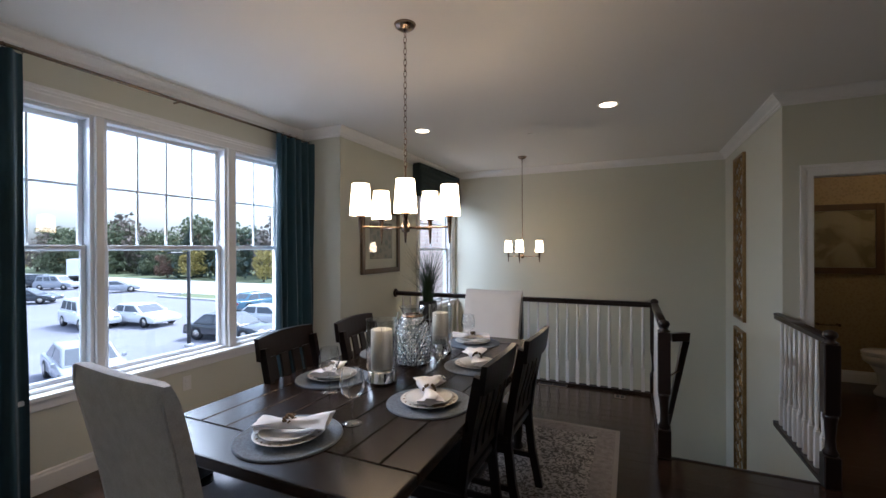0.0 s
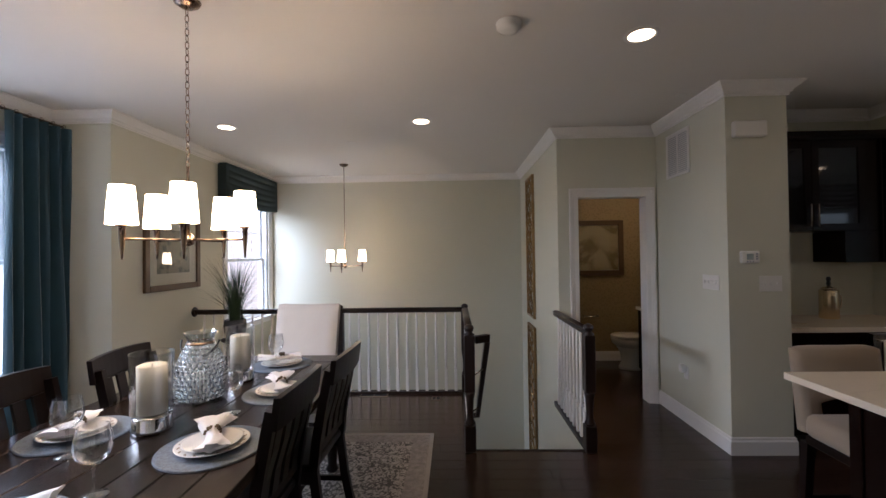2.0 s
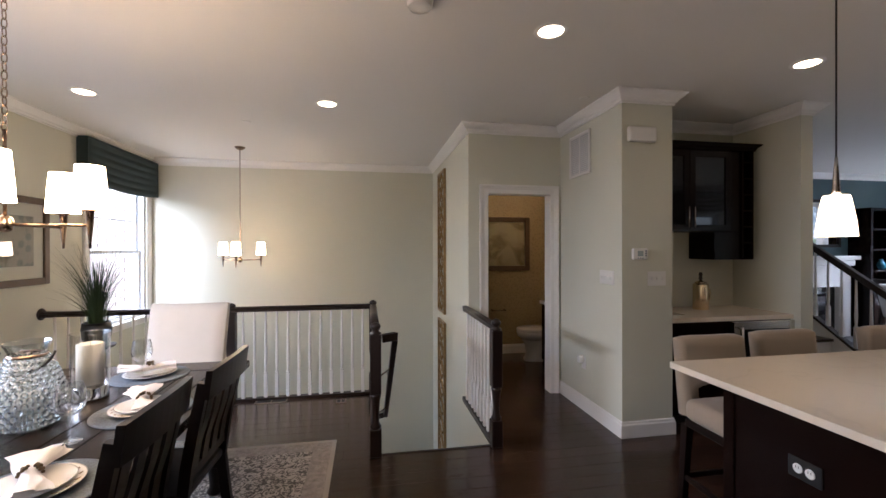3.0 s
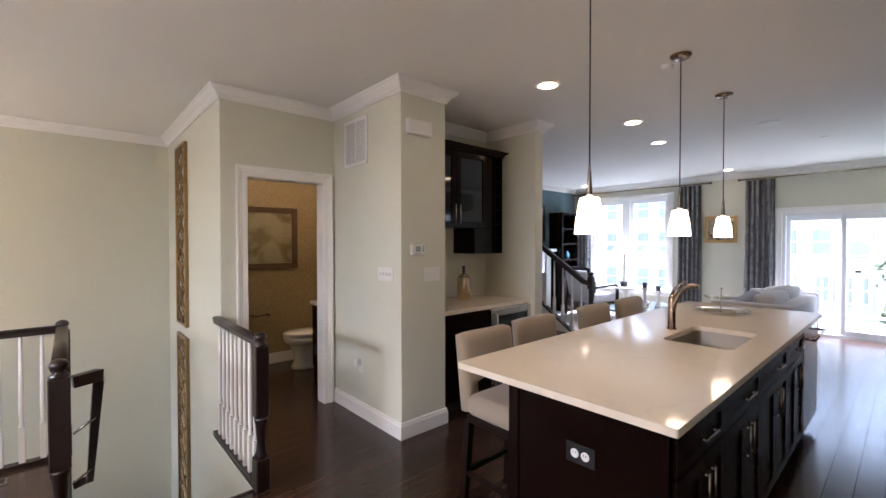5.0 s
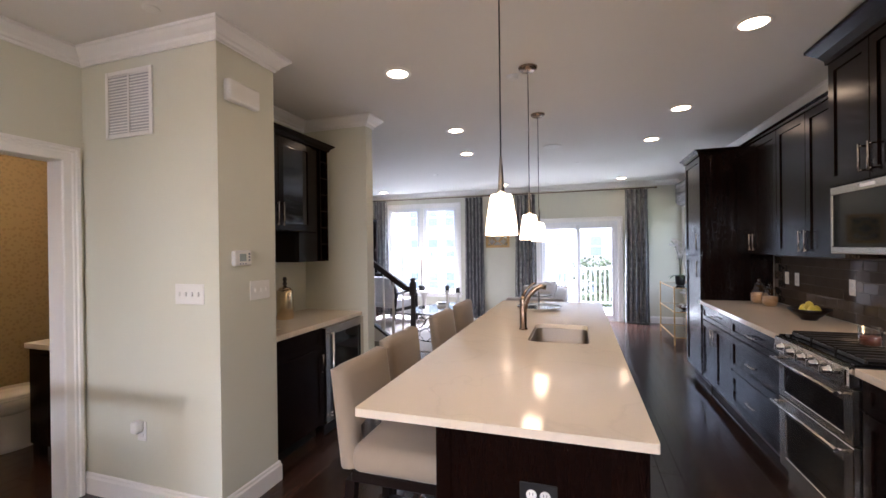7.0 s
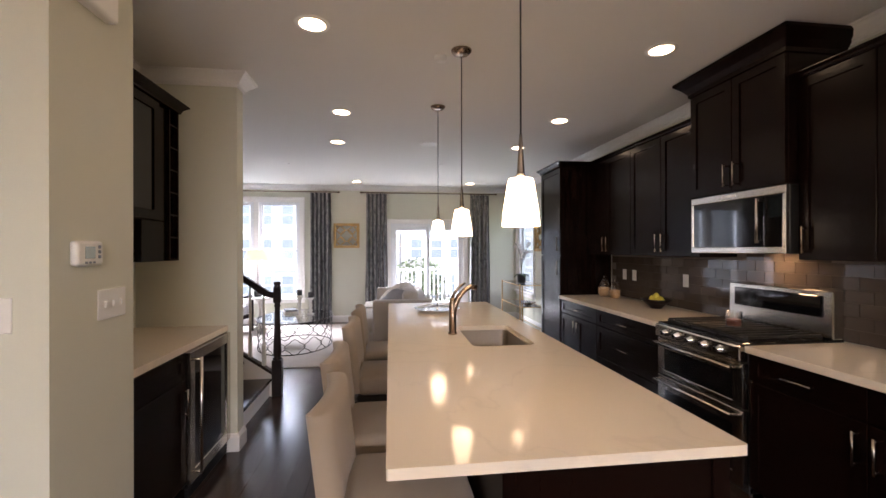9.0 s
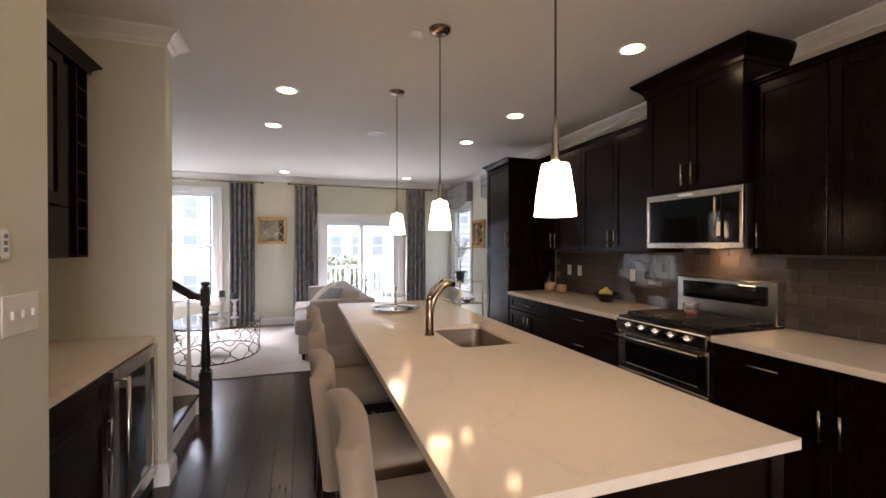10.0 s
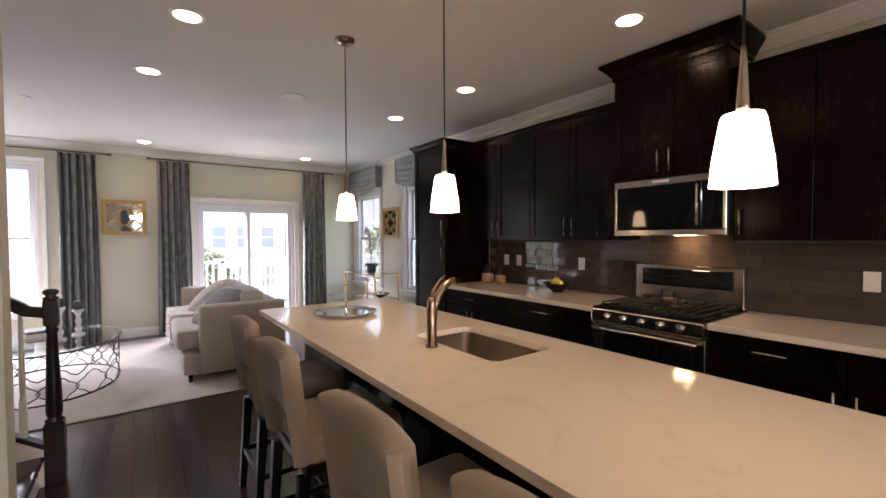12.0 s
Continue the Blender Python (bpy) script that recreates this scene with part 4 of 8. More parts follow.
io = thing("island_outlet", (bx0 - 0.012, 1.745, 0.69), label="black outlet plate with white sockets on island end", category="outlet")
part("plate", one((-0.007, -0.06, -0.038), (-0.001, 0.06, 0.038), 0.002), M_BLACK, io)
for s in (-0.022, 0.022):
    bm = bmesh.new()
    lathe(bm, [(0.0175, 0), (0.0175, 0.003), (0.015, 0.004)], 16)
    bmesh.ops.transform(bm, matrix=pose(-0.007, s, 0, 0, -90), verts=bm.verts)
    sk = part("socket", bm, M_WHITE, io)
    part("slot", boxes([((-0.0118, s - 0.006, 0.001), (-0.011, s - 0.004, 0.009)), ((-0.0118, s + 0.004, 0.001), (-0.011, s + 0.006, 0.009))]), M_BLACK, sk)

def round_rect(x0, x1, y0, y1, rad, n=6):
    """Points round a rectangle with rounded corners, counter-clockwise."""
    out = []
    for cx, cy, a0 in ((x1 - rad, y1 - rad, 0), (x0 + rad, y1 - rad, 90), (x0 + rad, y0 + rad, 180), (x1 - rad, y0 + rad, 270)):
        out += [(cx + rad * math.cos(radians(a0 + 90 * i / n)), cy + rad * math.sin(radians(a0 + 90 * i / n))) for i in range(n + 1)]
    return out


it = bmesh.new()
lips = []
for loop in (round_rect(IX0, IX1, IY0, IY1, 0.008, 3), round_rect(SX0, SX1, SY0, SY1, 0.05)):
    for z in (0.915, 0.885):
        vs = [it.verts.new((x, y, z)) for x, y in loop]
        lips.append((vs, [it.edges.new((u, v)) for u, v in zip(vs, vs[1:] + vs[:1])]))
    for i in range(len(loop)):
        j = (i + 1) % len(loop)
        it.faces.new((lips[-2][0][i], lips[-2][0][j], lips[-1][0][j], lips[-1][0][i]))
for k in (0, 1):
    bmesh.ops.triangle_fill(it, edges=lips[k][1] + lips[k + 2][1], use_beauty=True)
solid("island_countertop", it, M_QUARTZ, "cream veined quartz island countertop", "countertop")
sk = thing("kitchen_sink", ((SX0 + SX1) / 2, (SY0 + SY1) / 2, 0.7), label="undermount stainless steel sink in the island", category="sink")
bm = bmesh.new()
rows = []
for g, rad, z in ((0.02, 0.07, 0.884), (-0.004, 0.05, 0.884), (-0.006, 0.048, 0.74), (-0.012, 0.045, 0.71), (-0.03, 0.04, 0.694), (-0.1, 0.04, 0.689)):
    rows.append([bm.verts.new((x, y, z)) for x, y in round_rect(SX0 - g, SX1 + g, SY0 - g, SY1 + g, rad)])
for ra, rb in zip(rows, rows[1:]):
    for i in range(len(ra)):
        j = (i + 1) % len(ra)
        bm.faces.new((ra[i], ra[j], rb[j], rb[i]))
bm.faces.new(rows[-1])
basin = smooth(wpart("basin", bm, M_BASIN, sk), 50)
basin.modifiers.new("thickness", "SOLIDIFY").thickness = 0.002
wpart("drain", turned([(0.04, 0.0), (0.04, 0.004), (0.03, 0.005), (0.026, 0.002)], 20, (3.48, 1.735, 0.69)), M_CHROME, sk)
fc = thing("kitchen_faucet", (3.53, 1.985, 0.915), label="tall brushed bronze pull-out kitchen faucet", category="faucet")
part("body", turned([(0.03, 0), (0.03, 0.01), (0.024, 0.014), (0.024, 0.17), (0.021, 0.21), (0.014, 0.235)], 20), M_BRONZE, fc)
part("spout", tube([(0, 0, 0.1), (0, -0.012, 0.18), (0, -0.04, 0.24), (0, -0.08, 0.285), (0, -0.12, 0.305), (0, -0.16, 0.3)], 0.018, n=12, taper=[1.2, 1.2, 1.05, 0.95, 0.9, 1.0], up=(1, 0, 0)), M_BRONZE, fc)
part("lever", tube([(0, 0.005, 0.225), (0.0, -0.015, 0.27), (0.0, -0.05, 0.31), (0, -0.085, 0.33)], 0.009, 0.006, n=8, taper=[1.3, 1.1, 0.9, 0.8], up=(1, 0, 0)), M_BRONZE, fc)
ts = thing("tiered_tray", (4.57, 1.967, 0.915), label="silver and glass two-tier serving tray on the island", category="tray")
part("lower_tray", turned([(0.15, 0.0), (0.155, 0.006), (0.2, 0.018), (0.205, 0.026), (0.198, 0.024), (0.15, 0.012)], 36), M_CHROME, ts)
part("stem", turned([(0.006, 0.01), (0.006, 0.19), (0.012, 0.2), (0.004, 0.215)], 10), M_CHROME, ts)
part("upper_tray", turned([(0.1, 0.12), (0.115, 0.124), (0.12, 0.134), (0.115, 0.132), (0.1, 0.126)], 32), M_CLEAR, ts)


def stool(at, rz):
    T = thing("bar_stool", at, rz, "beige upholstered counter stool with dark wooden legs", "stool", "counter stools")
    w, d = 0.22, 0.22
    bm = one((-w, -d, 0.55), (w, d - 0.01, 0.665), 0.04, 3)
    for v in bm.verts:
        if v.co.z > 0.62:
            v.co.z += 0.012 * (1 - (v.co.x / w) ** 2)
    smooth(part("seat", bm, M_STOOL, T), 60)
    # padded back with an arched hand gap above the seat
    bm = bmesh.new()
    xs = [w * k for k in (-1, -0.93, -0.8, -0.55, -0.42, -0.2, 0, 0.2, 0.42, 0.55, 0.8, 0.93, 1)]
    zs = [0.57, 0.62, 0.67, 0.715, 0.75, 0.8, 0.87, 0.94, 0.98, 1.0]
    grid = {}
    for i, x in enumerate(xs):
        for j, z in enumerate(zs):
            gap = 3 <= i <= 9 and j <= 3
            rim = i in (0, 12) or j == 9 or (gap and (i in (3, 9) or j == 3))
            th = 0.014 if rim else 0.036
            t = (z - 0.57) / 0.43
            xx, zz = x, z
            if j == 9:
                zz -= 0.02 * (abs(x) / w) ** 6
            if j == 3 and gap:
                zz += 0.03 * (1 - (x / (0.55 * w)) ** 2)
            yy = 0.225 + 0.05 * t - 0.03 * (1 - (x / w) ** 2)
            grid[i, j] = (bm.verts.new((xx, yy - th, zz)), bm.verts.new((xx, yy + th, zz)))
    cells = {(i, j) for i in range(12) for j in range(9) if not (3 <= i <= 8 and j <= 2)}
    for i, j in cells:
        ring = ((i, j), (i + 1, j), (i + 1, j + 1), (i, j + 1))
        bm.faces.new([grid[c][0] for c in ring])
        bm.faces.new([grid[c][1] for c in reversed(ring)])
        for (u, v), nb in zip(zip(ring, ring[1:] + ring[:1]), ((i, j - 1), (i + 1, j), (i, j + 1), (i - 1, j))):
            if nb not in cells:
                bm.faces.new((grid[u][0], grid[u][1], grid[v][1], grid[v][0]))
    bmesh.ops.delete(bm, geom=[v for v in bm.verts if not v.link_faces], context="VERTS")
    smooth(part("backrest", bm, M_STOOL, T), 60)
    part("seat_frame", one((-w + 0.015, -d + 0.015, 0.51), (w - 0.015, d - 0.01, 0.553), 0.004), M_CHAIRWOOD, T)
    for sx in (-1, 1):
        for y0, y1 in ((-d + 0.035, -d + 0.03), (d - 0.005, d + 0.03)):
            bm = tube([(sx * (w - 0.035), y0, 0.515), (sx * (w - 0.03), y1, 0.0)], 0.02, square=True, taper=[1.1, 0.8], up=(0, 1, 0))
            part("leg", bm, M_CHAIRWOOD, T)
    for sx in (-1, 1):
        part("stretcher", one((sx * (w - 0.03) - 0.009, -d + 0.04, 0.2), (sx * (w - 0.03) + 0.009, d + 0.01, 0.23), 0.003), M_CHAIRWOOD, T)
    part("footrest", one((-w + 0.05, -d + 0.022, 0.16), (w - 0.05, -d + 0.045, 0.195), 0.003), M_CHAIRWOOD, T)
    part("rear_stretcher", one((-w + 0.05, d + 0.008, 0.2), (w - 0.05, d + 0.026, 0.23), 0.003), M_CHAIRWOOD, T)
    return T


st = stool((2.32, 2.33, 0), 0)
for x in (2.885, 3.7, 4.34):
    copy_thing(st, pose(x, 2.38, 0, 0, 0, 0))

# ---- lamps over the island and in the ceiling ----
def pendant(x, y):
    T = thing("pendant_light", (x, y, H), label="lit white glass cone pendant on a cord", category="pendant light", group="island pendants")
    part("canopy", turned([(0.015, -0.028), (0.05, -0.025), (0.064, -0.012), (0.066, -0.001)], 24), M_BRONZE, T)
    part("cord", turned([(0.0035, -0.86), (0.0035, -0.02)], 6), M_BLACK, T)
    part("stem", turned([(0.016, -1.018), (0.014, -1.0), (0.008, -0.9), (0.005, -0.86)], 14), M_NICKEL, T)
    part("shade", turned([(0.068, -1.192), (0.0625, -1.13), (0.0475, -1.036), (0.043, -1.022), (0.018, -1.018), (0.018, -1.02), (0.041, -1.025), (0.0455, -1.038), (0.065, -1.189)], 32, cap=False), M_PENDANT, T, "glowing white glass shade")
    return T


p0 = pendant(2.31, 1.92)
copy_thing(p0, pose(3.495, 1.93, H))
copy_thing(p0, pose(4.565, 1.958, H))


def can_light(x, y):
    T = thing("recessed_light", (x, y, H), label="round white recessed ceiling light, switched on", category="ceiling light", group="recessed lights")
    part("trim", turned([(0.07, -0.001), (0.072, -0.006), (0.095, -0.004), (0.097, -0.0005)], 32, cap=False), M_TRIM, T)
    part("lens", turned([(0.0705, -0.0035), (0.0705, -0.002)], 32), M_CAN, T, "glowing lamp lens")
    return T


c0 = can_light(-1.82, 4.24)
for x, y in ((0.04, 4.19), (1.41, 2.73), (3.29, 2.82), (4.82, 2.83), (5.93, 3.0), (3.33, 0.66), (4.83, 0.71), (5.96, 0.78), (8.88, 3.0), (8.88, 0.83), (9.0, 5.7)):
    copy_thing(c0, pose(x, y, H))


def ceiling_disc(name, x, y, r, h, label, category):
    T = thing(name, (x, y, H), label=label, category=category)
    part("body", turned([(r * 0.3, -h), (r * 0.8, -h), (r, -h * 0.6), (r, -h * 0.15), (r * 1.05, -0.0005)], 28), M_PLASTIC, T)
    part("ring", turned([(r * 0.86, -h * 0.98), (r * 0.9, -h * 1.02), (r * 0.94, -h * 0.8)], 28, cap=False), M_PLASTIC, T)
    return T


ceiling_disc("smoke_detector", 0.637, 2.57, 0.065, 0.04, "round white smoke detector on the ceiling", "smoke detector")
ceiling_disc("smoke_detector", 3.6, 2.05, 0.04, 0.03, "small white detector on the ceiling", "smoke detector")
ceiling_disc("ceiling_speaker", 5.9, 1.9, 0.11, 0.008, "flat round white ceiling speaker", "speaker")
for x, y in ((7.1, 1.6), (2.14, 3.68), (-0.78, 4.85), (7.3, 3.9)):
    ceiling_disc("sprinkler_cover", x, y, 0.04, 0.006, "small white sprinkler cover plate", "sprinkler")

# ---- bar niche ----
BF = 3.575
bc = thing("bar_cabinet", (3.13, NICHE_B, 0), label="espresso bar base cabinet with one door", category="cabinet")
wpart("body", one((NICHE_L + 0.003, BF, 0.1), (3.43, NICHE_B - 0.003, 0.875), 0.002), M_ESPRESSO, bc)
wpart("toe_kick", one((NICHE_L + 0.003, BF + 0.06, 0), (3.43, NICHE_B - 0.003, 0.1)), M_BLACK, bc)
shaker(bc, NICHE_L + 0.003, 3.43, 0.72, 0.872, BF, -1, "drawer")
d = shaker(bc, NICHE_L + 0.003, 3.43, 0.115, 0.715, BF, -1)
bar_pull(d, (3.39, BF - 0.02, 0.53), (3.39, BF - 0.02, 0.66), (0, -0.028, 0), M_NICKEL)
wf = thing("wine_fridge", (3.74, NICHE_B, 0), label="stainless wine fridge with a dark glass door", category="fridge")
wpart("body", one((3.433, BF, 0.08), (NICHE_R - 0.003, NICHE_B - 0.003, 0.872), 0.002), M_BLACK, wf)
fx0, fx1 = 3.44, NICHE_R - 0.006
fd = wpart("door", boxes([((fx0, BF - 0.04, 0.1), (fx0 + 0.06, BF - 0.001, 0.868)), ((fx1 - 0.06, BF - 0.04, 0.1), (fx1, BF - 0.001, 0.868)), ((fx0 + 0.06, BF - 0.04, 0.1), (fx1 - 0.06, BF - 0.001, 0.17)), ((fx0 + 0.06, BF - 0.04, 0.8), (fx1 - 0.06, BF - 0.001, 0.868))], 0.003), M_STEEL, wf, "stainless door frame")
wpart("glass", one((fx0 + 0.06, BF - 0.03, 0.17), (fx1 - 0.06, BF - 0.012, 0.8)), M_BLACKGLASS, fd, "dark tinted glass")
bar_pull(fd, (fx0 + 0.035, BF - 0.04, 0.16), (fx0 + 0.035, BF - 0.04, 0.82), (0, -0.045, 0), M_STEEL, 0.01)
wpart("vent_grille", boxes([((fx0, BF - 0.02, 0.01 + i * 0.02), (fx1, BF - 0.005, 0.02 + i * 0.02)) for i in range(4)]), M_BLACK, wf)
bt = bmesh.new()
for x0, x1, y0, y1 in ((NICHE_L + 0.002, 2.92, 3.552, NICHE_B - 0.002), (3.12, NICHE_R - 0.002, 3.552, NICHE_B - 0.002), (2.92, 3.12, 3.552, 3.70), (2.92, 3.12, 3.90, NICHE_B - 0.002)):
    box(bt, (x0, y0, 0.877), (x1, y1, 0.915))
bmesh.ops.remove_doubles(bt, verts=bt.verts, dist=0.0005)
solid("bar_countertop", bt, M_QUARTZ, "cream quartz bar countertop in the niche", "countertop")
bs = thing("bar_sink", (3.02, 3.8, 0.78), label="small stainless bar sink", category="sink")
wpart("basin", boxes([((2.91, 3.69, 0.76), (2.924, 3.91, 0.876)), ((3.116, 3.69, 0.76), (3.13, 3.91, 0.876)), ((2.924, 3.69, 0.76), (3.116, 3.704, 0.876)), ((2.924, 3.896, 0.76), (3.116, 3.91, 0.876)), ((2.92, 3.7, 0.75), (3.12, 3.9, 0.762))]), M_STEEL, bs)
pt = thing("pitcher", (3.5, 3.97, 0.916), label="tall brushed brass pitcher with a dark knob lid", category="pitcher")
smooth(part("body", turned([(0.066, 0), (0.069, 0.006), (0.067, 0.232), (0.062, 0.242), (0.052, 0.246)], 28), M_BRASS, pt), 50)
part("handle", tube([(0.062, 0.0, 0.21), (0.1, 0, 0.19), (0.105, 0, 0.15), (0.095, 0, 0.09), (0.066, 0, 0.06)], 0.006, n=8, up=(0, 1, 0)), M_BRASS, pt)
part("lid", turned([(0.052, 0.247), (0.05, 0.258), (0.02, 0.268), (0.012, 0.28)], 20), M_BRASS, pt)
part("knob", turned([(0.01, 0.28), (0.019, 0.292), (0.012, 0.312), (0.018, 0.33), (0.012, 0.352)], 14), M_BLACK, pt, "black turned knob")
bu = thing("bar_wall_cabinet", (3.4, NICHE_B, 1.4), label="espresso bar wall cabinet with glass doors and wine cubbies", category="cabinet")
CF = 3.85
wpart("body", one((NICHE_L + 0.004, CF, 1.65), (3.82, NICHE_B - 0.003, 2.4), 0.002), M_ESPRESSO, bu)
wpart("lower_box", one((3.54, CF, 1.39), (3.82, NICHE_B - 0.003, 1.648), 0.002), M_ESPRESSO, bu)
for lo, hi in (((3.822, CF - 0.018, 1.39), (3.835, NICHE_B - 0.003, 2.4)), ((3.93, CF - 0.018, 1.39), (3.945, NICHE_B - 0.003, 2.4)), ((3.835, NICHE_B - 0.02, 1.39), (3.93, NICHE_B - 0.003, 2.4))):
    wpart("cubby_panel", one(lo, hi), M_ESPRESSO, bu)
for i in range(7):
    wpart("cubby_shelf", one((3.835, CF - 0.018, 1.39 + i * 0.15), (3.93, NICHE_B - 0.02, 1.402 + i * 0.15)), M_ESPRESSO, bu)
for u0, u1, hx in ((NICHE_L + 0.004, 3.265, 3.235), (3.265, 3.7, 3.295)):
    # glass door
    d = shaker(bu, u0, u1, 1.652, 2.395, CF, -1, glass=True)
    bar_pull(d, (hx, CF - 0.02, 1.7), (hx, CF - 0.02, 1.86), (0, -0.028, 0), M_NICKEL)
cornice(bu, NICHE_L + 0.004, 3.945, NICHE_B - 0.003, CF - 0.02, 2.4, 0.06, 0.05, -1, ends=(False, True))

# thermostat, chime and return-air vent
tm = thing("thermostat", (2.498, AY, 1.452), label="white thermostat with a grey display on the wall", category="thermostat")
part("case", one((-0.068, -0.03, -0.045), (0.068, -0.001, 0.045), 0.012, 3), M_PLASTIC, tm)
part("display", one((-0.03, -0.032, -0.018), (0.02, -0.0295, 0.025), 0.002), mat("lcd_glass", (0.3, 0.36, 0.37), 0.2, bump=0), tm, "grey LCD display")
for x in (-0.025, -0.005, 0.015):
    part("button", one((x - 0.006, -0.033, -0.036), (x + 0.006, -0.029, -0.028), 0.002), M_MAT, tm)
for z in (-0.012, 0.006, 0.024):
    part("button", one((0.036, -0.033, z - 0.006), (0.05, -0.029, z + 0.006), 0.002), M_MAT, tm)
dc = thing("door_chime", (2.508, AY, 2.395), label="white plastic door chime box high on the wall", category="door chime")
part("cover", one((-0.12, -0.05, -0.06), (0.12, -0.001, 0.06), 0.015, 3), M_PLASTIC, dc)
rv = thing("return_vent", (AX, 4.138, 2.378), label="white louvred return-air vent high on the wall", category="vent")
part("frame", boxes([((-0.012, -0.19, -0.2), (-0.001, -0.165, 0.2)), ((-0.012, 0.165, -0.2), (-0.001, 0.19, 0.2)), ((-0.012, -0.165, -0.2), (-0.001, 0.165, -0.175)), ((-0.012, -0.165, 0.175), (-0.001, 0.165, 0.2)), ((-0.011, -0.008, -0.175), (-0.001, 0.008, 0.175))], 0.002), M_TRIM, rv)
part("backing", one((-0.003, -0.165, -0.175), (-0.001, 0.165, 0.175)), mat("vent_shadow", (0.45, 0.46, 0.48), 0.8, bump=0), rv)
for i in range(20):
    z = -0.168 + i * 0.0176
    for y0, y1 in ((-0.164, -0.009), (0.009, 0.164)):
        part("slat", one((-0.0095, y0, z), (-0.004, y1, z + 0.006)), M_TRIM, rv)

# ---- dining room ----
rug = thing("dining_rug", (-1.05, 2.35, 0), label="faded grey and rust oriental rug under the table", category="rug")
RX, RY = 1.19, 1.49
part("field", one((-RX + 0.16, -RY + 0.16, 0.001), (RX - 0.16, RY - 0.16, 0.011)), M_RUG, rug)
part("border", boxes([((-RX + 0.03, -RY + 0.03, 0.001), (-RX + 0.16, RY - 0.03, 0.0105)), ((RX - 0.16, -RY + 0.03, 0.001), (RX - 0.03, RY - 0.03, 0.0105)), ((-RX + 0.16, -RY + 0.03, 0.001), (RX - 0.16, -RY + 0.16, 0.0105)), ((-RX + 0.16, RY - 0.16, 0.001), (RX - 0.16, RY - 0.03, 0.0105))]), M_RUGEDGE, rug, "patterned border band")
part("edge", boxes([((-RX, -RY, 0.001), (-RX + 0.03, RY, 0.0115)), ((RX - 0.03, -RY, 0.001), (RX, RY, 0.0115)), ((-RX + 0.03, -RY, 0.001), (RX - 0.03, -RY + 0.03, 0.0115)), ((-RX + 0.03, RY - 0.03, 0.001), (RX - 0.03, RY, 0.0115))]), M_CARPET, rug, "pale bound edge")

TX0, TX1, TY0, TY1, TZ = -1.55, -0.39, 1.19, 3.44, 0.765
tb = thing("dining_table", (-0.97, 2.315, 0.0115), label="dark walnut plank dining table with breadboard ends", category="table")
TB = 0.0115
for y0, y1 in ((TY0, TY0 + 0.2), (TY1 - 0.2, TY1)):
    wpart("breadboard_end", one((TX0, y0, TZ - 0.045), (TX1, y1, TZ), 0.008, 2), M_TABLE, tb)
n = 8
w = (TX1 - TX0) / n
for i in range(n):
    wpart("plank", one((TX0 + i * w + 0.0015, TY0 + 0.2015, TZ - 0.045), (TX0 + (i + 1) * w - 0.0015, TY1 - 0.2015, TZ - 0.0005), 0.004), M_TABLE, tb)
for lo, hi in (((TX0 + 0.1, TY0 + 0.15, 0.63), (TX1 - 0.1, TY0 + 0.175, 0.72)), ((TX0 + 0.1, TY1 - 0.175, 0.63), (TX1 - 0.1, TY1 - 0.15, 0.72)), ((TX0 + 0.1, TY0 + 0.175, 0.63), (TX0 + 0.125, TY1 - 0.175, 0.72)), ((TX1 - 0.125, TY0 + 0.175, 0.63), (TX1 - 0.1, TY1 - 0.175, 0.72))):
    wpart("apron", one(lo, hi, 0.003), M_CHAIRWOOD, tb)
for x in (TX0 + 0.15, TX1 - 0.15):
    for y in (TY0 + 0.2, TY1 - 0.2):
        bm = one((x - 0.05, y - 0.05, 0.55), (x + 0.05, y + 0.05, 0.719), 0.006)
        lathe(bm, [(0.035, TB), (0.045, 0.03), (0.03, 0.06), (0.04, 0.2), (0.05, 0.42), (0.036, 0.47), (0.046, 0.5), (0.04, 0.55)], 18, (x, y, 0))
        wpart("leg", bm, M_CHAIRWOOD, tb)


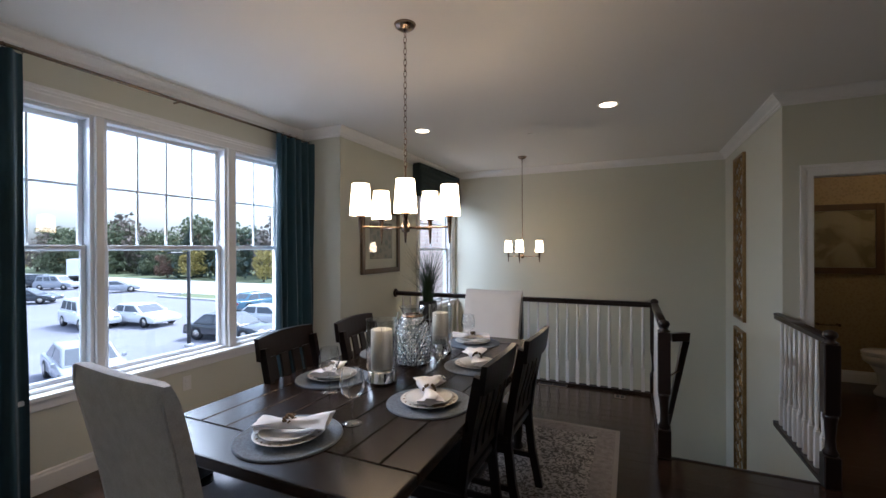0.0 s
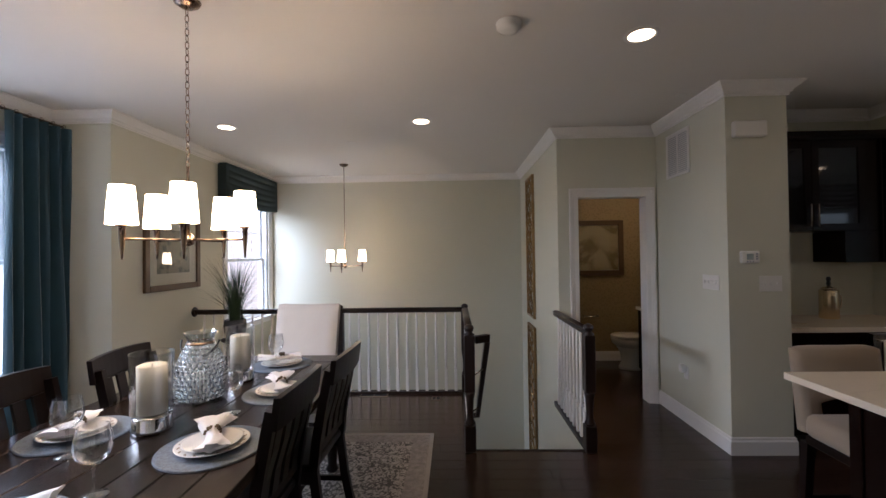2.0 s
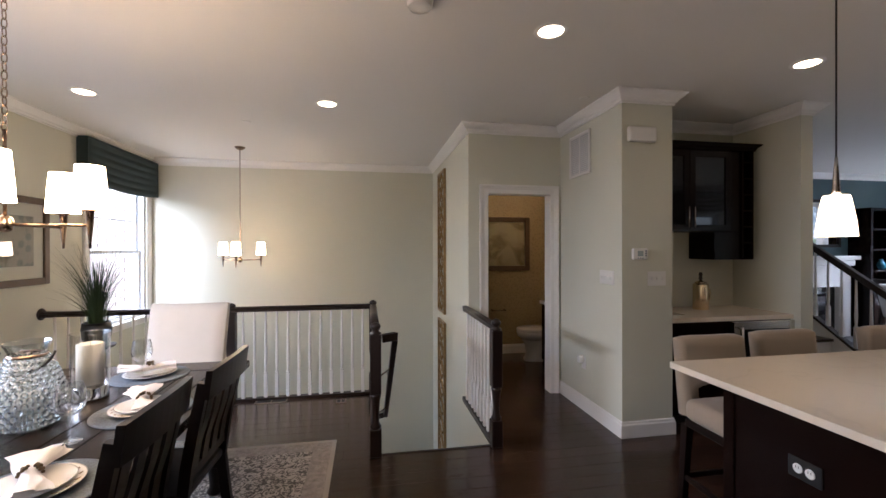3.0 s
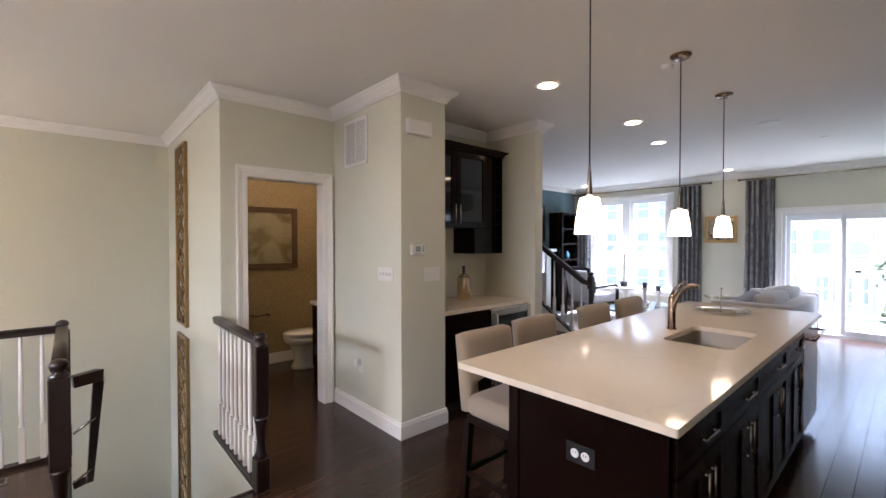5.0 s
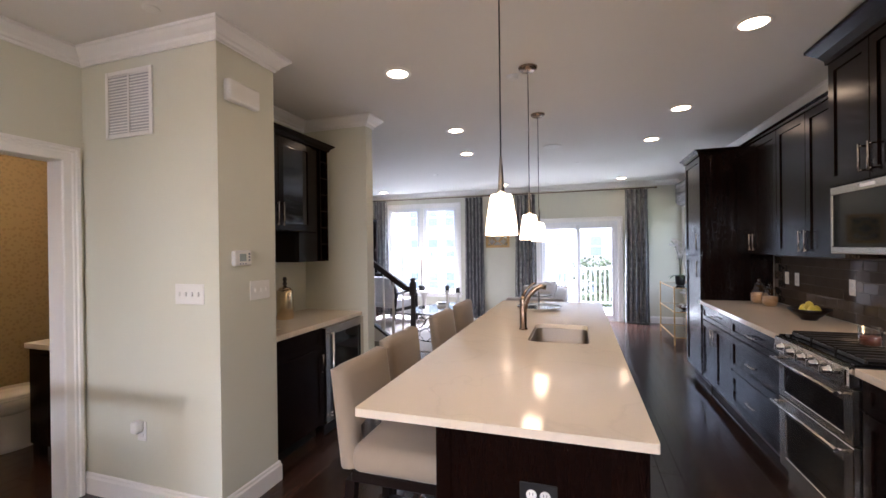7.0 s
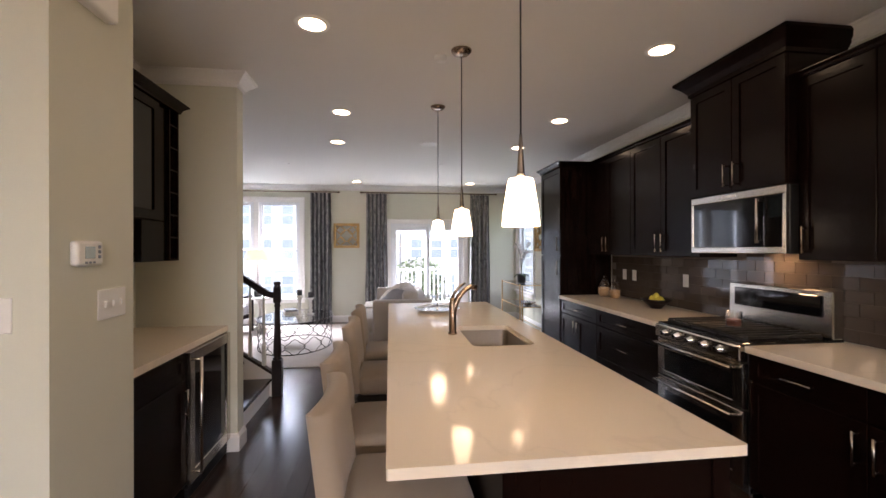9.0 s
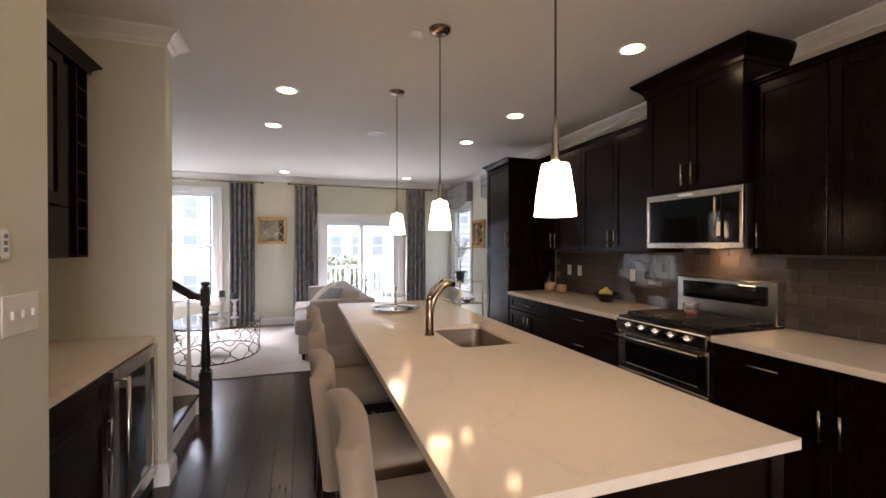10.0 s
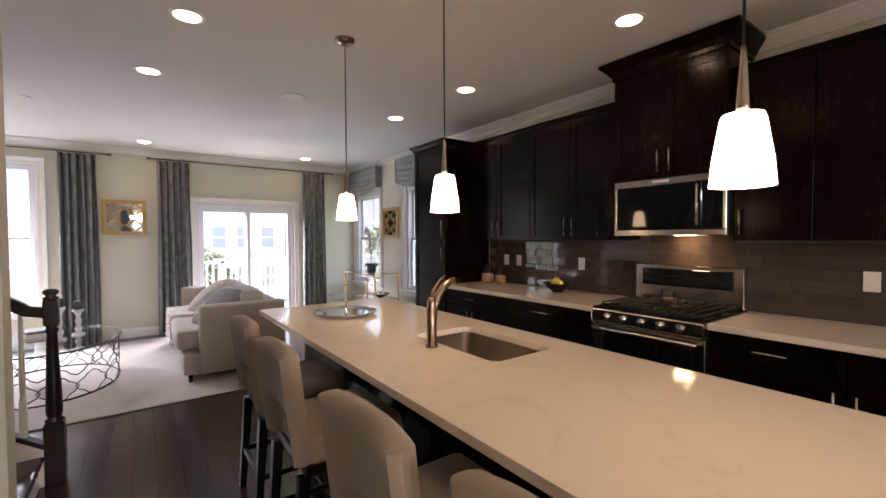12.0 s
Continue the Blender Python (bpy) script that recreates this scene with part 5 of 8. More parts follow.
def wood_chair(at, rz):
    """Slat-back dining chair; it faces local +y."""
    T = thing("dining_chair", at, rz, "black-brown wooden dining chair with a slatted back", "chair", "wooden dining chairs")
    hw = 0.235
    bm = one((-hw, -0.21, 0.43), (hw, 0.23, 0.475), 0.014, 2)
    for v in bm.verts:
        if v.co.z > 0.46:
            v.co.z -= 0.01 * (1 - (v.co.x / hw) ** 2)
    part("seat", bm, M_CHAIRWOOD, T)
    for lo, hi in (((-hw + 0.02, -0.19, 0.37), (-hw + 0.04, 0.2, 0.43)), ((hw - 0.04, -0.19, 0.37), (hw - 0.02, 0.2, 0.43)), ((-hw + 0.04, 0.18, 0.37), (hw - 0.04, 0.2, 0.43))):
        part("apron", one(lo, hi, 0.002), M_CHAIRWOOD, T)

    def back_y(z):
        return -0.2 - 0.10 * max(0.0, (z - 0.45) / 0.55) ** 1.25

    for s in (-1, 1):
        part("front_leg", tube([(s * (hw - 0.03), 0.195, 0.43), (s * (hw - 0.03), 0.2, 0.0)], 0.022, square=True, taper=[1.05, 0.75], up=(0, 1, 0)), M_CHAIRWOOD, T)
        pts = [(s * (hw - 0.025), -0.27, 0.0), (s * (hw - 0.025), -0.225, 0.22), (s * (hw - 0.025), -0.2, 0.44)] + [(s * (hw - 0.025), back_y(z), z) for z in (0.58, 0.72, 0.86, 0.93)]
        part("back_post", tube(pts, 0.016, 0.022, square=True, up=(0, 1, 0)), M_CHAIRWOOD, T)
    bm = bmesh.new()
    for i in range(10):
        a0, a1 = -hw + i * hw / 5, -hw + (i + 1) * hw / 5
        y = back_y(0.95)
        c0, c1 = -0.02 * (1 - (a0 / hw) ** 2), -0.02 * (1 - (a1 / hw) ** 2)
        z0 = 0.865
        h0, h1 = 0.985 + 0.01 * (1 - (a0 / hw) ** 2), 0.985 + 0.01 * (1 - (a1 / hw) ** 2)
        vs = [bm.verts.new(p) for p in ((a0, y + c0 + 0.005, z0), (a1, y + c1 + 0.005, z0), (a1, y + c1 - 0.012, h1), (a0, y + c0 - 0.012, h0), (a0, y + c0 - 0.022, z0), (a1, y + c1 - 0.022, z0), (a1, y + c1 - 0.038, h1), (a0, y + c0 - 0.038, h0))]
        for q in ((0, 1, 2, 3), (7, 6, 5, 4), (3, 2, 6, 7), (0, 4, 5, 1)):
            bm.faces.new([vs[k] for k in q])
        if i == 0:
            bm.faces.new([vs[k] for k in (0, 3, 7, 4)])
        if i == 9:
            bm.faces.new([vs[k] for k in (1, 5, 6, 2)])
    bmesh.ops.remove_doubles(bm, verts=bm.verts, dist=0.0005)
    part("top_rail", bm, M_CHAIRWOOD, T)
    part("lower_rail", one((-hw + 0.04, back_y(0.53) - 0.012, 0.51), (hw - 0.04, back_y(0.53) + 0.008, 0.555), 0.003), M_CHAIRWOOD, T)
    for i in range(4):
        x = (i - 1.5) * 0.1
        pts = [(x, back_y(z) - (0.016 if z > 0.7 else 0.004), z) for z in (0.54, 0.65, 0.76, 0.875)]
        part("slat", tube(pts, 0.031, 0.006, square=True, up=(0, 1, 0)), M_CHAIRWOOD, T)
    for s in (-1, 1):
        part("stretcher", one((s * (hw - 0.03) - 0.009, -0.23, 0.17), (s * (hw - 0.03) + 0.009, 0.19, 0.2), 0.002), M_CHAIRWOOD, T)
    part("cross_stretcher", one((-hw + 0.035, -0.02, 0.172), (hw - 0.035, 0.0, 0.198), 0.002), M_CHAIRWOOD, T)
    return T


# chairs on the stair side face the table (towards -x), those under the window face +x
wc = wood_chair((-0.63, 2.06, TB), 90)
copy_thing(wc, pose(-0.57, 2.6, TB, 0, 0, 88))
copy_thing(wc, pose(-1.3, 2.1, TB, 0, 0, -84))
copy_thing(wc, pose(-1.21, 2.64, TB, 0, 0, -84))


def parsons_chair(at, rz, material, label):
    """Fully covered high-backed chair; it faces local +y."""
    T = thing("parsons_chair", at, rz, label, "chair", "upholstered end chairs")
    hw = 0.27
    smooth(part("seat", one((-hw, -0.2, 0.34), (hw, 0.27, 0.5), 0.035, 3), material, T), 60)
    bm = bmesh.new()
    rows = []
    N, Mz = 12, 14
    for side in (0, 1):
        grid = []
        for j in range(Mz + 1):
            t = j / Mz
            z = 0.36 + 0.72 * t
            lean = -0.2 - 0.13 * t ** 1.4
            row = []
            for i in range(N + 1):
                u = -1 + 2 * i / N
                x = u * hw * (1 - 0.05 * (1 - t))
                thick = 0.044 * (1 - 0.45 * abs(u) ** 16) * (1 - 0.6 * t ** 22)
                crown_z = z - 0.008 * t * (1 - u * u) - 0.006 * t * abs(u) ** 20
                row.append(bm.verts.new((x, lean + (thick if side == 0 else -thick), crown_z)))
            grid.append(row)
        rows.append(grid)
    for side, grid in enumerate(rows):
        for j in range(Mz):
            for i in range(N):
                q = (grid[j][i], grid[j][i + 1], grid[j + 1][i + 1], grid[j + 1][i])
                bm.faces.new(q if side == 1 else tuple(reversed(q)))
    f, b = rows
    for j in range(Mz):
        bm.faces.new((f[j][0], f[j + 1][0], b[j + 1][0], b[j][0]))
        bm.faces.new((f[j + 1][N], f[j][N], b[j][N], b[j + 1][N]))
    for i in range(N):
        bm.faces.new((f[Mz][i], f[Mz][i + 1], b[Mz][i + 1], b[Mz][i]))
        bm.faces.new((f[0][i + 1], f[0][i], b[0][i], b[0][i + 1]))
    back = smooth(part("backrest", bm, material, T), 60)
    for s in (-1, 1):
        pts = []
        for j in range(Mz + 1):
            t = j / Mz
            pts.append((s * hw * (1 - 0.05 * (1 - t)) * 0.985, -0.2 - 0.13 * t ** 1.4 - 0.03 * (1 - 0.6 * t ** 22), 0.36 + 0.72 * t - 0.008 * t))
        part("seam", tube(pts, 0.0045, n=6, up=(0, 1, 0)), material, back)
    part("skirt", one((-hw + 0.01, -0.2, 0.28), (hw - 0.01, 0.26, 0.345), 0.01), material, T)
    for sx in (-1, 1):
        for y in (-0.19, 0.23):
            part("leg", tube([(sx * (hw - 0.035), y, 0.285), (sx * (hw - 0.035), y + (-0.03 if y < 0 else 0.0), 0.0)], 0.022, square=True, taper=[1.1, 0.7], up=(0, 1, 0)), M_CHAIRWOOD, T)
    return T


parsons_chair((-1.22, 1.33, TB), -4, M_LINEN, "grey linen covered end chair with piped seams")
parsons_chair((-0.95, 3.62, TB), 178, M_CREAM, "pale linen covered end chair with a tall back")


def place_setting(x, y, rz):
    m = thing("placemat", (x, y, TZ), rz, "round blue-grey woven placemat on the table", "placemat", "placemats")
    bm = bmesh.new()
    prof = [(0.001, 0.004)] + [(0.02 * i, 0.003 + 0.0025 * (i % 2)) for i in range(1, 10)] + [(0.192, 0.0045), (0.195, 0.0005)]
    lathe(bm, prof, 64)
    part("weave", bm, M_MAT, m)
    part("rim", turned([(0.186, 0.0052), (0.19, 0.0072), (0.196, 0.0055), (0.197, 0.0005)], 64, cap=False), M_MAT, m)
    p = thing("dinner_plate", (x, y, TZ + 0.0062), rz, "white patterned china dinner plate with a salad plate", "plate", "china plates")
    part("dinner_plate_disc", turned([(0.075, 0), (0.08, 0.004), (0.13, 0.016), (0.133, 0.018), (0.128, 0.018), (0.08, 0.008), (0.02, 0.006)], 48), M_WHITE, p)
    part("salad_plate", turned([(0.065, 0.012), (0.07, 0.015), (0.108, 0.025), (0.11, 0.027), (0.105, 0.027), (0.07, 0.019), (0.02, 0.017)], 44), M_WHITE, p)
    for i in range(18):
        a = 2 * math.pi * i / 18
        part("leaf_print", one((-0.009, -0.004, 0), (0.009, 0.004, 0.0008), 0, 1, pose(0.117 * math.cos(a), 0.117 * math.sin(a), 0.0158, 0, 0, math.degrees(a) + 50)), M_PRINT, p)
    nk = thing("napkin", (x, y, TZ + 0.034), rz + 25, "white cloth napkin gathered in a beaded ring", "napkin", "napkins")
    bm = bmesh.new()
    N, K = 15, 20
    rg = random.Random(int((x + 5) * 1000 + (y + 5) * 37))
    ph = [rg.uniform(0, 6.28) for _ in range(4)]
    grid = []
    for i in range(N + 1):
        u = -1 + 2 * i / N
        half = 0.02 + (0.05 if u > 0 else 0.028) * abs(u) ** 0.9
        row = []
        for k in range(K):
            a = 2 * math.pi * k / K
            rr = 1 + 0.26 * math.sin(4 * a + ph[0] + u * 2) * abs(u) + 0.2 * math.sin(7 * a + ph[1] - u * 3) * abs(u)
            row.append(bm.verts.new((u * (0.15 if u > 0 else 0.125), half * math.cos(a) * rr + 0.012 * math.sin(3 * u + ph[2]), 0.018 + (0.017 - 0.003 * abs(u)) * math.sin(a) * rr + (0.012 * u if u > 0 else 0.004 * u))))
        grid.append(row)
    for a, b in zip(grid, grid[1:]):
        for k in range(K):
            bm.faces.new((a[k], a[(k + 1) % K], b[(k + 1) % K], b[k]))
    bm.faces.new(list(reversed(grid[0])))
    bm.faces.new(grid[-1])
    smooth(part("cloth", bm, M_NAPKIN, nk), 80)
    bm = bmesh.new()
    for k in range(26):
        a, b = rg.uniform(0, 3.14), rg.uniform(-0.016, 0.016)
        r = 0.028
        bmesh.ops.create_icosphere(bm, subdivisions=1, radius=rg.uniform(0.0045, 0.0075), matrix=Matrix.Translation((b, r * math.cos(a), 0.018 + 0.03 * math.sin(a))))
    part("ring_beads", bm, M_BEAD, nk, "bronze beaded napkin ring")


M_PRINT = mat("brown_leaf_print", (0.2, 0.14, 0.09), 0.3, vary=0.3, scale=40, bump=0)
SETS = ((-0.955, 1.425, 0), (-0.625, 1.95, 90), (-0.625, 2.6, 95), (-0.86, 3.17, 180), (-1.275, 2.07, -90), (-1.275, 2.66, -90))
for x, y, r in SETS:
    place_setting(x, y, r)


def wine_glass(x, y):
    T = thing("wine_glass", (x, y, TZ), 0, "clear stemmed wine glass on the table", "glass", "wine glasses")
    smooth(part("bowl", turned([(0.004, 0.1), (0.026, 0.106), (0.046, 0.128), (0.0525, 0.155), (0.049, 0.188), (0.042, 0.22), (0.0408, 0.22), (0.0477, 0.188), (0.051, 0.155), (0.0445, 0.13), (0.024, 0.109)], 36, cap=False), M_CLEAR, T), 60)
    part("stem", turned([(0.0045, 0.004), (0.0036, 0.05), (0.0055, 0.101)], 12), M_CLEAR, T)
    part("foot", turned([(0.04, 0.0), (0.04, 0.002), (0.007, 0.006)], 32), M_CLEAR, T)
    return T


for x, y in ((-0.813, 1.622), (-1.144, 1.883), (-0.742, 2.31), (-0.875, 3.11), (-1.12, 2.42)):
    wine_glass(x, y)


def hurricane(x, y, s):
    T = thing("hurricane_candle", (x, y, TZ), 0, "ivory pillar candle in a glass hurricane on silver base", "candle holder", "hurricanes")
    part("base", turned([(0.066 * s, 0), (0.068 * s, 0.012 * s), (0.064 * s, 0.02 * s), (0.064 * s, 0.055 * s), (0.06 * s, 0.062 * s), (0.05 * s, 0.06 * s)], 32), M_CHROME, T, "hammered silver base")
    smooth(part("glass", turned([(0.02 * s, 0.063 * s), (0.067 * s, 0.064 * s), (0.07 * s, 0.075 * s), (0.071 * s, 0.284 * s), (0.0735 * s, 0.289 * s), (0.069 * s, 0.289 * s), (0.067 * s, 0.284 * s), (0.066 * s, 0.078 * s)], 40, cap=False), M_CLEAR, T), 50)
    cn = part("candle", turned([(0.049 * s, 0.068 * s), (0.049 * s, 0.24 * s), (0.043 * s, 0.244 * s), (0.01, 0.235 * s)], 28), M_WAX, T)
    part("wick", turned([(0.0015, 0.235 * s), (0.001, 0.248 * s)], 6), M_BLACK, cn)


hurricane(-0.986, 2.114, 1.16)
hurricane(-0.965, 2.82, 1.12)
jg = thing("glass_jug", (-1.01, 2.5, TZ), 0, "dimpled clear glass lantern jug with a wire handle", "lantern")
JP = [(0.08, 0.0), (0.108, 0.02), (0.122, 0.08), (0.118, 0.15), (0.092, 0.235), (0.066, 0.285), (0.06, 0.31), (0.08, 0.352)]


def jug_radius(z):
    for (r0, z0), (r1, z1) in zip(JP, JP[1:]):
        if z0 <= z <= z1:
            return r0 + (r1 - r0) * (z - z0) / (z1 - z0)
    return JP[-1][0]


bm = turned([(0.002, 0.004)] + JP + [(0.0765, 0.352)] + [(r - 0.004, z) for r, z in reversed(JP[1:-1])] + [(0.002, 0.012)], 40, cap=False)
smooth(part("body", bm, M_HAMMER, jg), 50)
bm = bmesh.new()
for j in range(13):
    z = 0.028 + j * 0.0215
    r = jug_radius(z)
    for i in range(24):
        a = 2 * math.pi * (i + 0.5 * (j % 2)) / 24
        bmesh.ops.create_icosphere(bm, subdivisions=2, radius=0.0125 * (0.6 + 0.4 * r / 0.12), matrix=Matrix.Translation(((r - 0.003) * math.cos(a), (r - 0.003) * math.sin(a), z)))
ds = part("dimpled_surface", bm, M_DIMPLE, jg, "raised glass dimples")
ds["kind"] = "stuff"
smooth(ds, 80)
part("handle", tube([(0.1 * math.cos(a), -0.05 * math.sin(a), 0.31 - 0.085 * math.sin(a)) for a in [math.pi * k / 14 for k in range(15)]], 0.005, n=8), M_BLACK, jg, "dark wire handle")
part("neck_band", turned([(0.066, 0.29), (0.066, 0.304), (0.063, 0.304), (0.063, 0.29)], 28, cap=False), M_BRONZE, jg)
cn = part("candle", turned([(0.04, 0.013), (0.04, 0.14), (0.032, 0.142)], 24), M_WAX, jg)


# chandeliers
def chandelier(x, y, zarm, R, n, sh, label, a0, chain=True):
    T = thing("chandelier", (x, y, H), label=label, category="chandelier", group="chandeliers")
    d = zarm - H
    part("canopy", turned([(0.012, -0.035), (0.03, -0.032), (0.055, -0.015), (0.062, -0.001)], 24), M_BRONZE, T)
    if chain:
        bm = bmesh.new()
        k = 0
        z = -0.035
        while z > d + 0.34:
            pts = []
            for i in range(10):
                a = 2 * math.pi * i / 10
                u = 0.009 * math.cos(a)
                pts.append((u if k % 2 else 0, 0 if k % 2 else u, z - 0.02 + 0.02 * math.sin(a)))
            sweep(bm, pts, 0.0022, n=5, closed=True, up=(0.2, 0.3, 0.9))
            z -= 0.032
            k += 1
        part("chain", bm, M_BRONZE, T)
        part("upper_rod", turned([(0.006, d + 0.02), (0.006, d + 0.35)], 10), M_BRONZE, T)
    else:
        part("rod", turned([(0.005, d + 0.02), (0.005, -0.03)], 10), M_BRONZE, T)
    part("hub", turned([(0.006, d - 0.03), (0.022, d - 0.022), (0.026, d), (0.022, d + 0.022), (0.008, d + 0.035)], 20), M_BRONZE, T)
    for i in range(n):
        a = a0 + 2 * math.pi * i / n
        c, s = math.cos(a), math.sin(a)
        arm = part("arm", tube([(0.02 * c, 0.02 * s, d), (R * c, R * s, d)], 0.0055, n=8), M_BRONZE, T)
        part("candle_cup", turned([(0.004, d - 0.1 * sh), (0.006, d - 0.07 * sh), (0.012, d + 0.0), (0.014, d + 0.06 * sh), (0.026, d + 0.064 * sh), (0.026, d + 0.07 * sh)], 14, (R * c, R * s, 0)), M_BRONZE, arm)
        part("shade", turned([(0.066 * sh, d + 0.07 * sh), (0.06 * sh, d + 0.16 * sh), (0.052 * sh, d + 0.258 * sh), (0.049 * sh, d + 0.258 * sh), (0.057 * sh, d + 0.16 * sh), (0.062 * sh, d + 0.074 * sh)], 28, (R * c, R * s, 0), cap=False), M_SHADE, arm, "lit opal glass shade")
    return T


chandelier(-0.94, 2.296, 1.592, 0.254, 5, 0.9, "bronze five-arm chandelier with lit opal shades on a chain", radians(-61))
chandelier(-1.15, 5.955, 1.36, 0.25, 3, 0.85, "bronze three-light chandelier on a rod over the stairwell", radians(-85), False)


# curtains, valances, rods
def curtain(name, axis, at, a0, a1, z0, z1, folds, depth, material, label, seed):
    """Hanging cloth with uneven folds between a0 and a1 along the wall."""
    rg = random.Random(seed)
    bm = bmesh.new()
    N, K = folds * 10, 16
    ph = [rg.uniform(-0.6, 0.6) for _ in range(folds + 1)]
    layers = []
    for off in (0.0, 0.006):
        grid = []
        for j in range(K + 1):
            t = j / K
            row = []
            for i in range(N + 1):
                u = i / N
                f = ph[int(u * folds)] * 0.25
                dd = depth * (0.55 + 0.45 * t) * math.sin(2 * math.pi * folds * u + f + 0.25 * math.sin(3 * t + ph[0] * 5)) + 0.25 * depth * math.sin(5.3 * math.pi * u + 2 * t + ph[1])
                x = a0 + (a1 - a0) * (u + 0.008 * math.sin(9 * t + 20 * u))
                x = (a0 + a1) / 2 + (x - (a0 + a1) / 2) * (0.9 + 0.1 * t)
                p = (x, at + dd + off, z1 + (z0 - z1) * t) if axis == "x" else (at + dd + off, x, z1 + (z0 - z1) * t)
                row.append(bm.verts.new(p))
            grid.append(row)
        layers.append(grid)
    for li, grid in enumerate(layers):
        for j in range(K):
            for i in range(N):
                bm.faces.new((grid[j][i], grid[j][i + 1], grid[j + 1][i + 1], grid[j + 1][i]))
    f, b = layers
    for j in range(K):
        bm.faces.new((f[j][0], f[j + 1][0], b[j + 1][0], b[j][0]))
        bm.faces.new((f[j][N], f[j + 1][N], b[j + 1][N], b[j][N]))
    for i in range(N):
        bm.faces.new((f[0][i], f[0][i + 1], b[0][i + 1], b[0][i]))
        bm.faces.new((f[K][i], f[K][i + 1], b[K][i + 1], b[K][i]))
    base = (((a0 + a1) / 2), at, z0) if axis == "x" else (at, (a0 + a1) / 2, z0)
    T = thing(name, base, label=label, category="curtain")
    smooth(wpart("cloth", bm, material, T), 80)
    for k in range(folds + 1):
        a = (a0 + a1) / 2 + (a0 - a1) * 0.45 + (a1 - a0) * 0.9 * k / folds
        pts = []
        for i in range(12):
            w = 2 * math.pi * i / 12
            pts.append((a, at + 0.016 * math.cos(w), z1 + 0.018 + 0.016 * math.sin(w)) if axis == "x" else (at + 0.016 * math.cos(w), a, z1 + 0.018 + 0.016 * math.sin(w)))
        wpart("ring", tube(pts, 0.002, n=5, closed=True, up=(1, 0, 0) if axis == "x" else (0, 1, 0)), M_BRONZE, T)
    return T


def rod(name, p, q, brackets, wall_dir, label):
    T = thing(name, p, label=label, category="curtain rod")
    d = Vector(q) - Vector(p)
    part("pole", tube([(0, 0, 0), d], 0.011, n=10, up=(0, 0, 1)), M_BRONZE, T)
    for e, s in ((Vector((0, 0, 0)), -1), (d, 1)):
        u = d.normalized() * s
        part("finial", tube([e, e + u * 0.02, e + u * 0.04, e + u * 0.055], 0.018, n=10, taper=[0.6, 1.1, 1.1, 0.3]), M_BRONZE, T)
    for t in brackets:
        c = d * t
        part("bracket", tube([c, c + Vector(wall_dir)], 0.007, n=6), M_BRONZE, T)


curtain("window_curtain", "y", BAYX + 0.09, 0.98, 1.45, 0.02, 2.6, 5, 0.035, M_TEALCLOTH, "dark teal floor-length curtain beside the bay window", 3)
curtain("window_curtain", "y", BAYX + 0.115, 3.24, 3.88, 0.02, 2.6, 6, 0.065, M_TEALCLOTH, "dark teal floor-length curtain beside the bay window", 5)
rod("curtain_rod", (BAYX + 0.09, 0.85, 2.62), (BAYX + 0.09, 3.86, 2.62), (0.05, 0.5, 0.97), (-0.088, 0, 0), "dark bronze curtain rod over the bay window")


def valance(name, axis, face, s, a0, a1, z0, z1, depth, material, label, folds=5, sag=0.04):
    """A soft box valance with swagged folds across its front."""
    T = thing(name, label=label, category="valance")
    bm = bmesh.new()
    N, K = 24, folds * 6
    grid = []
    for j in range(K + 1):
        t = j / K
        row = []
        for i in range(N + 1):
            u = i / N
            w = 4 * u * (1 - u)
            z = z1 - (z1 - z0) * t - sag * w * (t ** 0.8)
            out = depth + 0.022 * abs(math.sin(math.pi * folds * t)) * (0.25 + 0.75 * w)
            a = a0 + (a1 - a0) * u
            row.append(bm.verts.new((a, face + s * out, z) if axis == "x" else (face + s * out, a, z)))
        grid.append(row)
    for j in range(K):
        for i in range(N):
            bm.faces.new((grid[j][i], grid[j][i + 1], grid[j + 1][i + 1], grid[j + 1][i]))
    ob = part("swag", bm, material, T)
    ob.modifiers.new("thickness", "SOLIDIFY").thickness = 0.006
    smooth(ob, 80)
    for e in (a0, a1):
        l, h = sorted((face + s * 0.003, face + s * (depth + 0.012)))
        w0, w1 = e - 0.006, e + 0.006
        bm = one((w0, l, z0 - 0.0), (w1, h, z1)) if axis == "x" else one((l, w0, z0), (h, w1, z1))
        part("return", bm, material, T)
    l, h = sorted((face + s * 0.003, face + s * depth))
    bm = one((a0, l, z1 - 0.012), (a1, h, z1)) if axis == "x" else one((l, a0, z1 - 0.012), (h, a1, z1))
    part("board", bm, material, T)
    return T


valance("window_valance", "y", PICX, 1, 5.36, 6.81, 2.2, 2.66, 0.1, M_DARKCLOTH, "dark teal folded fabric valance over the stair window", 6)


